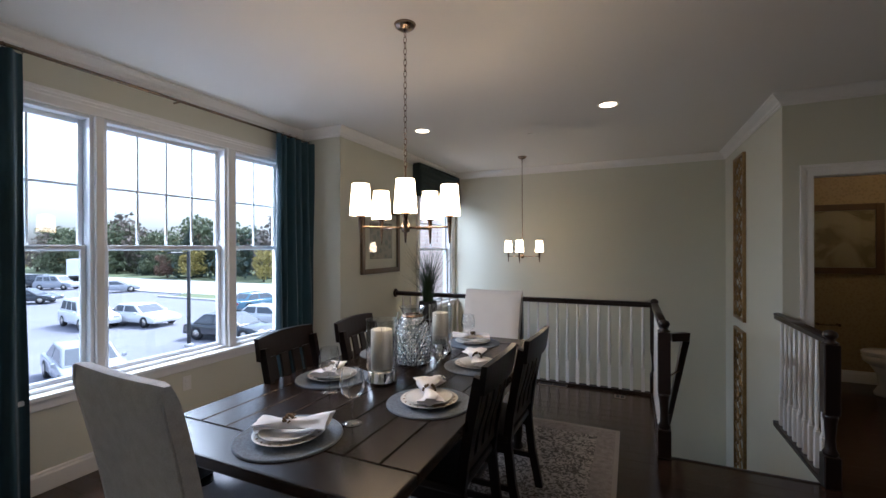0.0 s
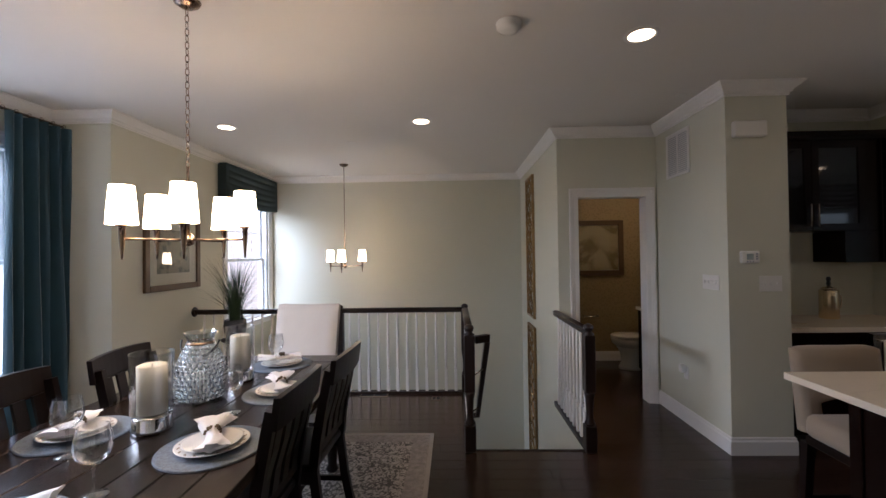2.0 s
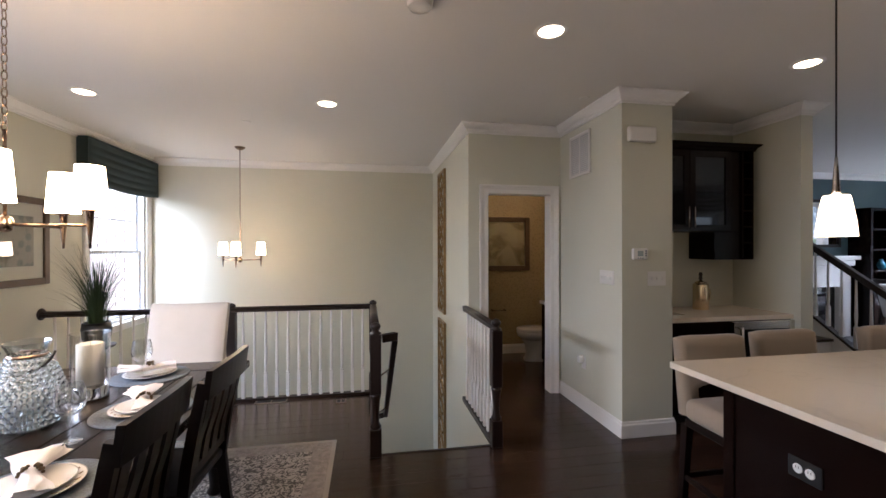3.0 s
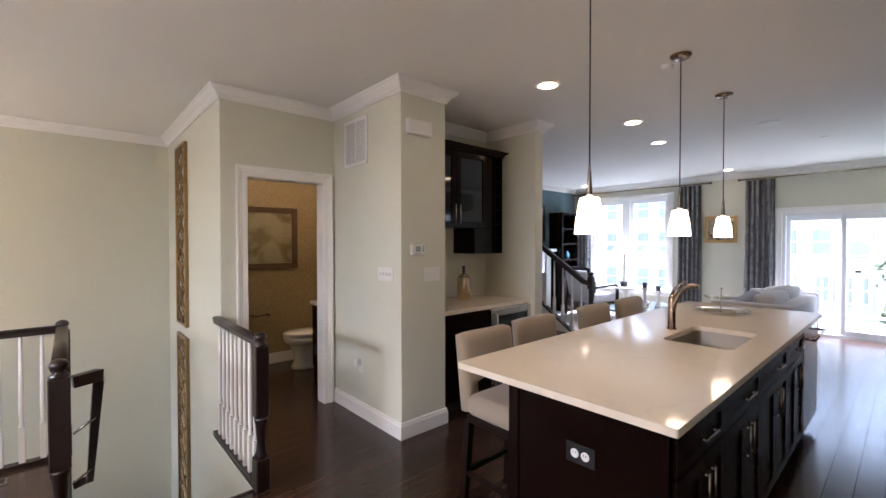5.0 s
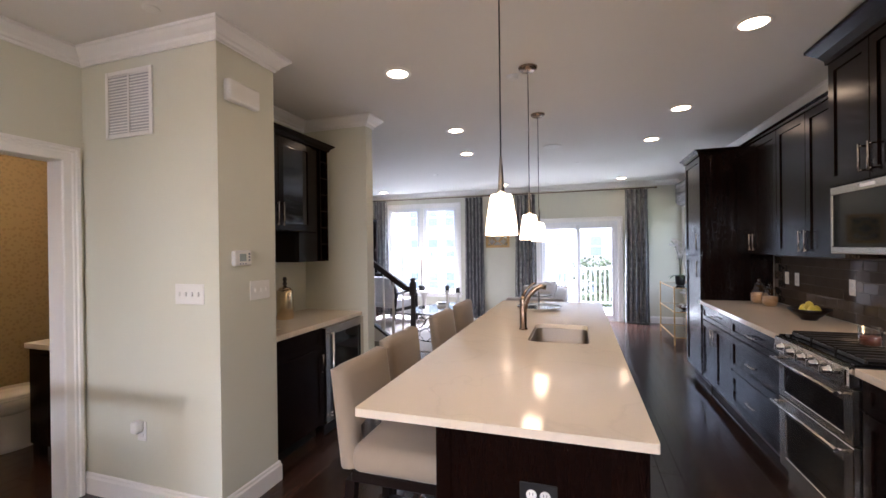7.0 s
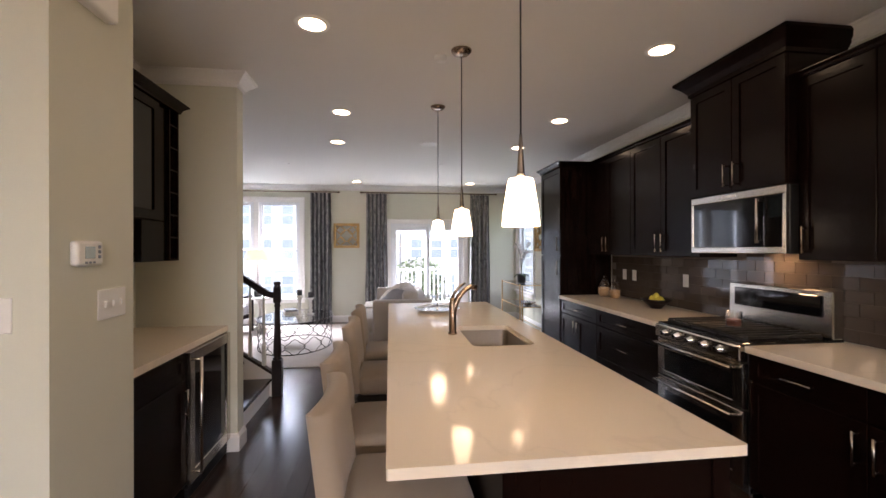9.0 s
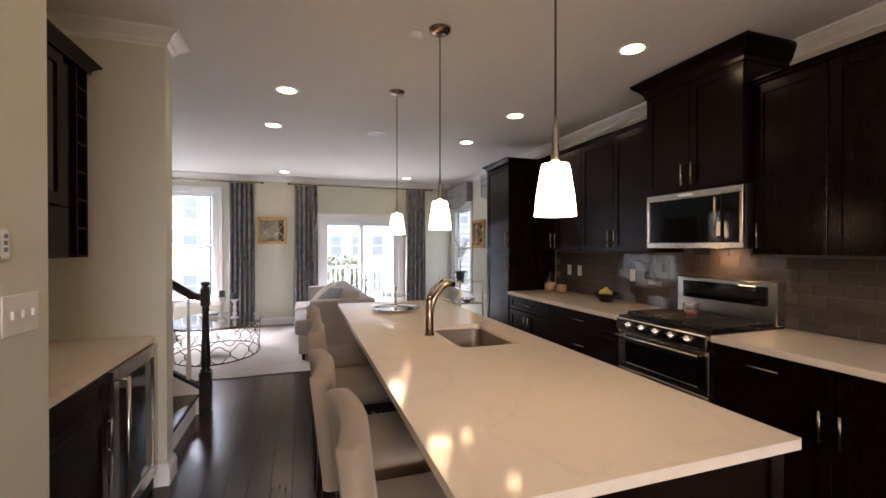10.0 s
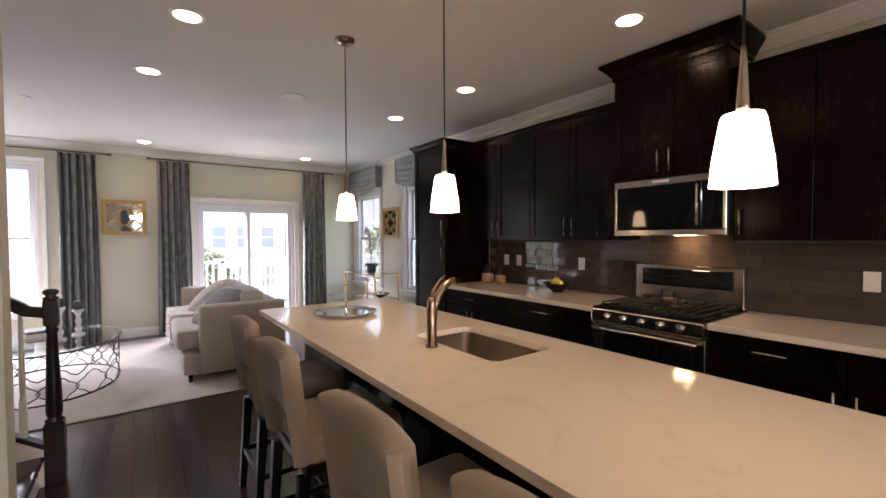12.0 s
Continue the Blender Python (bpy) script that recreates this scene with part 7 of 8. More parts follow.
for k in range(n):
    for row in (0, 1):
        a0 = 2 * math.pi * (k + 0.5 * (row % 2)) / n
        hz, ha = 0.1, math.pi / n
        pts = []
        for i in range(16):
            a = 2 * math.pi * i / 16
            r = 1 + 0.16 * math.cos(4 * a)
            aa, zz = a0 + ha * r * math.cos(a) / 1.05, 0.108 + 0.21 * row + hz * r * math.sin(a) / 1.05
            pts.append((0.97 * EX * math.cos(aa), 0.97 * EY * math.sin(aa), max(0.006, zz)))
        part("quatrefoil", tube(pts, 0.005, n=5, closed=True, up=(0.1, 0.2, 0.97)), M_WIRE, ct)


def candlestick(x, y, z, h):
    T = thing("candlestick", (x, y, z), label="turned white candlestick with a dark grey candle", category="candlestick", group="candlesticks")
    part("stick", turned([(0.055, 0), (0.055, 0.015), (0.02, 0.03), (0.035, h * 0.25), (0.018, h * 0.35), (0.03, h * 0.55), (0.016, h * 0.7), (0.03, h * 0.85), (0.05, h * 0.93), (0.052, h)], 20), M_WHITE, T)
    part("candle", turned([(0.036, h), (0.036, h + 0.08), (0.03, h + 0.082)], 18), mat("charcoal_wax", (0.06, 0.06, 0.065), 0.6, bump=0), T)


candlestick(7.3, 3.72, LZ + 0.447, 0.32)
candlestick(7.52, 3.6, LZ + 0.447, 0.26)
bk = thing("coffee_table_tray", (7.75, 3.95, LZ + 0.447), 20, "pale stack of books on the coffee table", "book")
part("lower_book", one((-0.15, -0.11, 0), (0.15, 0.11, 0.03), 0.003), M_CREAM, bk)
part("upper_book", one((-0.12, -0.09, 0.031), (0.12, 0.09, 0.055), 0.003), M_PILLOWG, bk)

# armchair with dark frame
ac = thing("armchair", (8.45, 5.25, LZ), -105, "grey upholstered armchair with a dark wooden frame", "armchair")
smooth(part("seat_cushion", cushion((-0.3, -0.28, 0.3), (0.3, 0.34, 0.46), 0.02), M_LINEN, ac), 60)
bm = one((-0.29, -0.05, 0.0), (0.29, 0.05, 0.52), 0.03, 3)
bmesh.ops.transform(bm, matrix=pose(0, -0.3, 0.42, 14), verts=bm.verts)
smooth(part("back_pad", bm, M_LINEN, ac), 60)
for s in (-1, 1):
    part("frame_side", tube([(s * 0.34, 0.34, 0.0), (s * 0.34, 0.34, 0.6), (s * 0.34, 0.3, 0.63), (s * 0.33, -0.32, 0.6), (s * 0.32, -0.44, 0.98)], 0.02, 0.026, square=True, up=(1, 0, 0)), M_CHAIRWOOD, ac)
    part("rear_leg", tube([(s * 0.33, -0.3, 0.6), (s * 0.33, -0.4, 0.0)], 0.02, square=True, up=(1, 0, 0)), M_CHAIRWOOD, ac)
    part("seat_rail", one((s * 0.33 - 0.015, -0.3, 0.24), (s * 0.33 + 0.015, 0.33, 0.3), 0.004), M_CHAIRWOOD, ac)
part("top_rail", tube([(-0.33, -0.44, 0.97), (0.33, -0.44, 0.97)], 0.024, 0.03, square=True), M_CHAIRWOOD, ac)
part("front_rail", one((-0.32, 0.32, 0.24), (0.32, 0.35, 0.3), 0.004), M_CHAIRWOOD, ac)
smooth(part("lumbar_pillow", cushion((-0.2, -0.2, 0.47), (0.2, -0.08, 0.7), 0.03), M_PILLOWG, ac), 60)

sd2 = thing("side_table", (8.85, 4.72, LZ), label="round pale side table beside the armchair", category="side table")
part("top", turned([(0.26, 0.56), (0.27, 0.565), (0.27, 0.585), (0.26, 0.59)], 36), M_CREAM, sd2)
part("pedestal", turned([(0.17, 0), (0.17, 0.02), (0.05, 0.06), (0.04, 0.3), (0.06, 0.5), (0.12, 0.56)], 24), M_CREAM, sd2)
lp = thing("table_lamp", (8.85, 4.77, LZ + 0.59), label="slim dark table lamp with a lit drum shade", category="lamp")
part("base", turned([(0.07, 0), (0.07, 0.1), (0.012, 0.11)], 20), M_BLACK, lp)
part("stem", turned([(0.009, 0.1), (0.009, 0.72)], 10), M_BRONZE, lp)
part("shade", turned([(0.2, 0.66), (0.19, 0.86), (0.187, 0.86), (0.197, 0.66)], 36, cap=False), M_LAMPSHADE, lp, "lit cream drum shade")

# curtains, rods and art on the rear wall
CY = REARX - 0.1
for a0, a1, sd_ in ((3.52, 3.95, 21), (5.78, 6.12, 22), (2.42, 2.87, 23), (0.31, 0.75, 24)):
    curtain("window_curtain", "y", CY, a0, a1, 0.02, 2.58, 5, 0.055, M_CURTAIN, "grey feather-patterned floor-length curtain", sd_)
rod("curtain_rod", (CY, 3.42, 2.6), (CY, 6.18, 2.6), (0.03, 0.5, 0.97), (0.098, 0, 0), "thin dark curtain rod over the rear window")
rod("curtain_rod", (CY, 0.22, 2.6), (CY, 2.92, 2.6), (0.03, 0.97), (0.098, 0, 0), "thin dark curtain rod over the sliding door")
for a0, a1 in ((8.3, 9.38), (6.5, 7.62)):
    valance("window_valance", "x", KITY, 1, a0, a1, 2.28, 2.64, 0.12, M_VALANCE, "grey striped swagged fabric valance", 5, 0.1)
M_MIRROR = mat("mirror_glass", (0.75, 0.75, 0.75), 0.04, 1.0, vary=0.02, bump=0)


def mirror_art(axis, face, s, a0, a1, z0, z1, fmat, label):
    T, b = framed("mirror_panel", axis, face, s, a0, a1, z0, z1, 0.05, fmat, label, 0.04, (M_MIRROR,))
    ac_, zc = (a0 + a1) / 2, (z0 + z1) / 2
    ra, rz_ = (a1 - a0) / 2 - 0.05, (z1 - z0) / 2 - 0.05
    for k in range(5):
        cx, cz, k2 = ((0, 0, 0.5), (-0.6, 0.6, 0.35), (0.6, 0.6, 0.35), (-0.6, -0.6, 0.35), (0.6, -0.6, 0.35))[k]
        pts = []
        for i in range(24):
            a = 2 * math.pi * i / 24
            r = 1 + 0.2 * math.cos(4 * a)
            u, v = ac_ + ra * (cx + k2 * r * math.cos(a)), zc + rz_ * (cz + k2 * r * math.sin(a))
            u, v = max(a0 + 0.05, min(a1 - 0.05, u)), max(z0 + 0.05, min(z1 - 0.05, v))
            f = face + s * 0.026
            pts.append((u, f, v) if axis == "x" else (f, u, v))
        part("tracery", tube(pts, 0.009, n=6, closed=True, up=(0, 1, 0) if axis == "x" else (1, 0, 0)), fmat, T)


M_PALEGOLD = mat("pale_gold_leaf", (0.5, 0.33, 0.13), 0.5, 0.3, vary=0.25, scale=25, bump=0.15)
mirror_art("y", REARX, -1, 2.99, 3.5, 1.49, 1.985, M_PALEGOLD, "square gold framed tracery mirror")
mirror_art("x", KITY, 1, 7.73, 8.25, 1.42, 1.92, M_PALEGOLD, "square gold framed tracery mirror")

# etagere with orchid
et = thing("etagere", (8.1, 0.05, 0), label="low gold-framed glass shelf unit under the window", category="shelf unit")
ex, ey = 0.55, 0.2
for sx in (-1, 1):
    for sy in (-1, 1):
        part("post", one((sx * ex - 0.009, sy * ey - 0.009, 0), (sx * ex + 0.009, sy * ey + 0.009, 0.88)), M_PALEGOLD, et)
for z in (0.12, 0.5, 0.86):
    sh_ = part("shelf_rim", boxes([((-ex, -ey - 0.007, z - 0.012), (ex, -ey + 0.007, z)), ((-ex, ey - 0.007, z - 0.012), (ex, ey + 0.007, z)), ((-ex - 0.007, -ey + 0.007, z - 0.012), (-ex + 0.007, ey - 0.007, z)), ((ex - 0.007, -ey + 0.007, z - 0.012), (ex + 0.007, ey - 0.007, z))]), M_PALEGOLD, et)
    part("glass_shelf", one((-ex + 0.007, -ey + 0.007, z - 0.009), (ex - 0.007, ey - 0.007, z - 0.001)), M_CLEAR, sh_)
orc = thing("orchid", (8.02, 0.07, 0.86), label="white orchid in a dark pot on the shelf unit", category="plant")
part("pot", turned([(0.05, 0), (0.07, 0.02), (0.075, 0.14), (0.068, 0.15), (0.06, 0.135)], 20), M_BLACK, orc)
bm = bmesh.new()
for i in range(6):
    a = i * 1.05
    prev = None
    for k in range(7):
        t = k / 6
        w = 0.035 * math.sin(math.pi * min(1, t * 0.9 + 0.1))
        x, y, z = 0.2 * t * math.cos(a), 0.2 * t * math.sin(a), 0.14 + 0.12 * t - 0.16 * t * t
        cur = (bm.verts.new((x - w * math.sin(a), y + w * math.cos(a), z)), bm.verts.new((x + w * math.sin(a), y - w * math.cos(a), z)))
        if prev:
            bm.faces.new((prev[0], prev[1], cur[1], cur[0]))
        prev = cur
part("leaves", bm, M_ORCHIDLEAF, orc)
rg3 = random.Random(8)
for st_ in range(3):
    a = st_ * 2.1
    pts = [(0.02 * math.cos(a) + 0.16 * t ** 2 * math.cos(a), 0.16 * t ** 2 * math.sin(a), 0.14 + 0.72 * t - 0.16 * t ** 3) for t in [k / 10 for k in range(11)]]
    stem = part("stem", tube(pts, 0.004, n=5), M_ORCHIDLEAF, orc)
    for k in range(12):
        bm = bmesh.new()
        t = 0.42 + 0.58 * k / 11
        px, py, pz = 0.16 * t ** 2 * math.cos(a), 0.16 * t ** 2 * math.sin(a), 0.14 + 0.72 * t - 0.16 * t ** 3
        fm = pose(px + rg3.uniform(-0.03, 0.03), py + rg3.uniform(-0.03, 0.03), pz + rg3.uniform(-0.02, 0.02), rg3.uniform(50, 120), 0, rg3.uniform(0, 360))
        for q in range(5):
            b0 = q * 2 * math.pi / 5
            c0 = [bm.verts.new(fm @ Vector(p)) for p in ((0, 0, 0), (0.022 * math.cos(b0 - 0.5), 0.022 * math.sin(b0 - 0.5), 0.006), (0.04 * math.cos(b0), 0.04 * math.sin(b0), 0.0), (0.022 * math.cos(b0 + 0.5), 0.022 * math.sin(b0 + 0.5), 0.006))]
            bm.faces.new(c0)
        part("bloom", bm, M_PETAL, stem, "white orchid bloom")
db = thing("decor_bowl", (7.75, 0.05, 0.5), label="shallow dark bowl on the glass shelf", category="bowl")
part("bowl", turned([(0.04, 0), (0.06, 0.01), (0.15, 0.06), (0.145, 0.063), (0.05, 0.02)], 28), M_BRONZE, db)
for dx, dy in ((0.03, 0.03), (-0.05, 0.0), (0.03, -0.05)):
    part("filler", turned([(0.004, -0.03), (0.03, 0), (0.004, 0.03)], 12, (dx, dy, 0.05)), M_WHITE, db)

# fireplace wall
fp = thing("fireplace", (7.75, LIVY, 0), label="white mantel fireplace with a dark firebox", category="fireplace")
wpart("surround", boxes([((6.95, LIVY - 0.14, 0), (7.2, LIVY - 0.003, 1.2)), ((8.05, LIVY - 0.14, 0), (8.28, LIVY - 0.003, 1.2)), ((7.2, LIVY - 0.14, 0.85), (8.05, LIVY - 0.003, 1.2))], 0.006), M_TRIM, fp)
wpart("mantel_shelf", one((6.88, LIVY - 0.24, 1.3), (8.35, LIVY - 0.003, 1.36), 0.008, 2), M_TRIM, fp)
wpart("mantel_mould", one((6.92, LIVY - 0.19, 1.2), (8.31, LIVY - 0.003, 1.3), 0.02, 2), M_TRIM, fp)
wpart("firebox", one((7.2, LIVY - 0.06, 0.06), (8.05, LIVY - 0.003, 0.85)), M_BLACKGLASS, fp, "black glass firebox")
wpart("hearth", one((6.95, LIVY - 0.5, 0.001), (8.28, LIVY - 0.142, 0.03), 0.004), M_BLACK, fp)
T, b = framed("mantel_mirror", "x", LIVY, -1, 7.1, 8.22, 1.5, 2.3, 0.05, M_CHAIRWOOD, "dark framed mirror above the mantel", 0.04, (M_MIRROR,))
bkc = thing("bookcase", (8.72, LIVY, 0), label="tall dark built-in bookcase with a few ornaments", category="bookcase")
wpart("carcass", boxes([((8.4, LIVY - 0.34, 0), (8.44, LIVY - 0.003, 2.15)), ((9.02, LIVY - 0.34, 0), (9.06, LIVY - 0.003, 2.15)), ((8.44, LIVY - 0.02, 0), (9.02, LIVY - 0.003, 2.15)), ((8.44, LIVY - 0.34, 2.1), (9.02, LIVY - 0.02, 2.15)), ((8.44, LIVY - 0.34, 0), (9.02, LIVY - 0.02, 0.1))], 0.003), M_ESPRESSO, bkc)
for z in (0.75, 1.1, 1.45, 1.78):
    wpart("shelf", one((8.441, LIVY - 0.335, z), (9.019, LIVY - 0.021, z + 0.025), 0.002), M_ESPRESSO, bkc)
for s0 in (8.44, 8.73):
    wpart("door", one((s0 + 0.003, LIVY - 0.355, 0.11), (s0 + 0.287, LIVY - 0.336, 0.745), 0.003), M_ESPRESSO, bkc)
M_BLUEVASE = mat("blue_glaze", (0.03, 0.12, 0.16), 0.15, vary=0.3, bump=0)
for x, z, h in ((8.6, 0.776, 0.2), (8.86, 1.126, 0.18), (8.58, 1.476, 0.16)):
    solid("vase", turned([(0.03, 0), (0.06, h * 0.35), (0.05, h * 0.65), (0.025, h * 0.85), (0.032, h)], 20), M_BLUEVASE, "blue glazed vase on a bookcase shelf", "vase", at=pose(x, LIVY - 0.17, z))

# ---- outside ----
GZ = -3.2
M_ASPHALT = mat("worn_asphalt", (0.2, 0.2, 0.235), 0.9, vary=0.2, scale=0.3, fine=30, bump=0.1)
M_LAWN = mat("lawn_grass", (0.13, 0.155, 0.075), 0.95, vary=0.4, scale=0.5, fine=12, bump=0.3)
M_CONCRETE = mat("pale_concrete", (0.5, 0.49, 0.47), 0.9, vary=0.1, scale=0.6, fine=20, bump=0.1)
M_SIDING = mat("white_siding", (0.42, 0.41, 0.4), 0.7, vary=0.04, scale=2, bump=0.05)
M_ROOF = mat("grey_shingle", (0.14, 0.14, 0.15), 0.9, vary=0.3, scale=4, fine=40, bump=0.3)
M_TYRE = mat("tyre_rubber", (0.02, 0.02, 0.02), 0.9, bump=0)
M_CARGLASS = mat("car_glass", (0.09, 0.1, 0.115), 0.05, vary=0.1, bump=0)
M_BARK = mat("bark", (0.08, 0.06, 0.045), 0.95, vary=0.3, scale=6, bump=0.4)
M_PALEBRICK = mat("pale_washed_brick", (0.45, 0.41, 0.38), 0.9, vary=0.15, scale=3, fine=30, bump=0.2)
M_DARKWIN = mat("house_window_glass", (0.28, 0.3, 0.32), 0.15, vary=0.2, bump=0)

solid("ground", one((-600, -600, GZ - 0.5), (600, 600, GZ)), M_LAWN, "flat lawn ground reaching the horizon", "ground", kind="structure")
solid("parking_lot", one((-42, -14, GZ + 0.001), (-6, 26.0, GZ + 0.012)), M_ASPHALT, "pale worn asphalt parking lot", "parking lot", kind="structure")
solid("parking_lot_far", one((-96, -14, GZ + 0.001), (-42.001, 28.4, GZ + 0.012)), M_ASPHALT, "pale worn asphalt parking lot", "parking lot", kind="structure")
solid("road", one((-160, 29.6, GZ + 0.001), (60, 41.5, GZ + 0.016)), M_CONCRETE, "pale concrete road beyond the lot", "road", kind="structure")
solid("pavement", one((-6, -14, GZ + 0.001), (-4.3, 24.5, GZ + 0.15), 0.02), M_CONCRETE, "concrete pavement with a kerb by the house", "pavement", kind="structure")
kb = boxes([((-42, 26.0, GZ), (-6, 26.3, GZ + 0.16)), ((-96, 28.4, GZ), (-42, 28.7, GZ + 0.16))], 0.02)
solid("kerb", kb, M_CONCRETE, "pale concrete kerb along the lot", "kerb", kind="structure")

def car(at, rz, paint, label, suv=False):
    """A parked car, nose towards local +x."""
    T = thing("car", at, rz, label, "car", "parked cars")
    L, W = (2.2, 0.9) if suv else (2.3, 0.9)
    zs = 0.95 if suv else 0.82
    bm = bmesh.new()
    prof = [(-L, 0.35), (-L + 0.05, zs - 0.1), (-L + 0.2, zs), (L * 0.35, zs), (L * 0.8, zs - 0.1), (L - 0.05, zs - 0.25), (L, 0.45), (L - 0.05, 0.28), (-L + 0.05, 0.28)]
    a = [bm.verts.new((x, -W, z)) for x, z in prof]
    b = [bm.verts.new((x, W, z)) for x, z in prof]
    for i in range(len(prof)):
        j = (i + 1) % len(prof)
        bm.faces.new((a[i], a[j], b[j], b[i]))
    bm.faces.new(list(reversed(a)))
    bm.faces.new(b)
    bmesh.ops.bevel(bm, geom=bm.edges, offset=0.08, segments=3, profile=0.5, affect="EDGES")
    smooth(part("body", bm, paint, T), 50)
    rt = zs + (0.7 if suv else 0.5)
    cab = [(-L + 0.12 if suv else -L + 0.5, zs - 0.04), (-L + 0.32 if suv else -L + 1.15, rt), (0.3, rt), (1.0 if suv else 1.2, zs - 0.04)]
    lo, hi = W - 0.07, W - 0.22
    bm = bmesh.new()
    a = [bm.verts.new((x, -(lo if z < rt else hi), z)) for x, z in cab]
    b = [bm.verts.new((x, lo if z < rt else hi, z)) for x, z in cab]
    for i in range(4):
        j = (i + 1) % 4
        bm.faces.new((a[i], a[j], b[j], b[i]))
    bm.faces.new(list(reversed(a)))
    bm.faces.new(b)
    bmesh.ops.bevel(bm, geom=bm.edges, offset=0.07, segments=3, profile=0.5, affect="EDGES")
    smooth(part("cabin", bm, paint, T), 50)

    def glass(nm, quad):
        """A dark pane set a little proud of the cabin."""
        c = sum((Vector(q) for q in quad), Vector()) / 4
        nrm = (Vector(quad[1]) - Vector(quad[0])).cross(Vector(quad[3]) - Vector(quad[0])).normalized()
        if nrm.dot(c - Vector((-0.3, 0, zs))) < 0:
            nrm = -nrm
        bm = bmesh.new()
        f = [bm.verts.new(Vector(q) + nrm * 0.012) for q in quad]
        k = [bm.verts.new(Vector(q) - nrm * 0.02) for q in quad]
        bm.faces.new(f)
        bm.faces.new(list(reversed(k)))
        for i in range(4):
            bm.faces.new((f[i], f[(i + 1) % 4], k[(i + 1) % 4], k[i]))
        part(nm, bm, M_CARGLASS, T, "dark car window")

    def across(t):
        return lo + (hi - lo) * t

    (xa, _), (xb, _), (xc, _), (xd, _) = cab
    dz = rt - zs + 0.04

    def fore(t):
        return xd + (xc - xd) * t

    def aft(t):
        return xa + (xb - xa) * t

    glass("windscreen", [(fore(q), y, zs - 0.04 + dz * q) for q, y in ((0.12, -across(0.12) + 0.1), (0.12, across(0.12) - 0.1), (0.86, across(0.86) - 0.1), (0.86, -across(0.86) + 0.1))])
    glass("rear_window", [(aft(q), y, zs - 0.04 + dz * q) for q, y in ((0.3, -across(0.3) + 0.1), (0.3, across(0.3) - 0.1), (0.86, across(0.86) - 0.1), (0.86, -across(0.86) + 0.1))])
    for s in (-1, 1):
        cuts = (0.0, 0.34, 0.68, 1.0) if suv else (0.0, 0.45, 1.0)
        for c0, c1 in zip(cuts, cuts[1:]):
            quad = []
            for c, q in ((c0 + 0.03, 0.2), (c1 - 0.03, 0.2), (c1 - 0.03, 0.84), (c0 + 0.03, 0.84)):
                x0, x1 = aft(q) + 0.1, fore(q) - 0.12
                quad.append((x0 + (x1 - x0) * c, s * across(q), zs - 0.04 + dz * q))
            glass("side_window", quad)
        part("mirror", one((0.72, s * (W + 0.06) - 0.07, zs - 0.02), (0.84, s * (W + 0.06) + 0.07, zs + 0.1), 0.03, 2), paint, T)
    for s in (-1, 1):
        part("headlight", one((L - 0.14, s * (W - 0.25) - 0.16, zs - 0.3), (L - 0.01, s * (W - 0.25) + 0.16, zs - 0.18), 0.03), M_PLASTIC, T)
        part("tail_light", one((-L - 0.01, s * (W - 0.2) - 0.12, zs - 0.25), (-L + 0.06, s * (W - 0.2) + 0.12, zs - 0.1), 0.02), mat_tail, T, "red tail light")
        for x in (-L * 0.62, L * 0.62):
            bm = bmesh.new()
            lathe(bm, [(0.2, -0.1), (0.32, -0.1), (0.34, -0.06), (0.34, 0.06), (0.32, 0.1), (0.2, 0.1)], 24)
            bmesh.ops.transform(bm, matrix=pose(x, s * (W - 0.09), 0.34, 90), verts=bm.verts)
            wh = part("tyre", bm, M_TYRE, T)
            bm = bmesh.new()
            lathe(bm, [(0.05, -0.105), (0.2, -0.1), (0.2, 0.1), (0.05, 0.105)], 16)
            bmesh.ops.transform(bm, matrix=pose(x, s * (W - 0.09), 0.34, 90), verts=bm.verts)
            part("rim", bm, M_STEEL, wh)
    return T


mat_tail = mat("red_lens", (0.3, 0.02, 0.02), 0.2, bump=0)
P_WHITE = mat("white_car_paint", (0.75, 0.75, 0.75), 0.2, vary=0.02, bump=0, coat=0.5)
P_DARK = mat("dark_car_paint", (0.03, 0.035, 0.045), 0.2, vary=0.05, bump=0, coat=0.5)
P_GREY = mat("silver_car_paint", (0.35, 0.36, 0.39), 0.25, vary=0.03, bump=0, coat=0.5)
P_BLUE = mat("blue_car_paint", (0.08, 0.17, 0.24), 0.2, vary=0.05, bump=0, coat=0.5)
CZ = GZ + 0.013
car((-29.9, 14.6, CZ), 352, P_WHITE, "white boxy SUV parked in the lot", True)
car((-27.6, 16.3, CZ), 4, P_WHITE, "white sedan parked in the lot")
car((-18.9, 15.7, CZ), 10, P_DARK, "dark sedan parked near the lamp post")
car((-26.5, 24.2, CZ), 85, P_BLUE, "blue car parked beyond the lamp post")
car((-19.6, 19.0, CZ), 10, P_WHITE, "white car parked beyond the lamp post")
car((-17.6, 8.6, CZ), 345, P_GREY, "pale silver car parked close to the house")
car((-51.0, 27.0, CZ), 62, P_GREY, "silver car parked at the far edge")
for x, y, hd, pt_, lb, suv in ((-47.5, 18.4, 40, P_DARK, "dark car parked in the middle row", False), (-66, 27.0, 50, P_DARK, "dark SUV parked in the far row", True), (-61, 26.4, 25, P_GREY, "grey SUV parked in the far row", True), (-70, 24.5, 40, P_BLUE, "blue car parked in the far row", False), (-74, 26.5, 30, P_WHITE, "white car parked in the far row", False)):
    car((x, y, CZ), hd, pt_, lb, suv)

sp = thing("street_lamp", (-19.15, 13.52, GZ), label="black parking lot lamp post with two heads", category="street lamp")
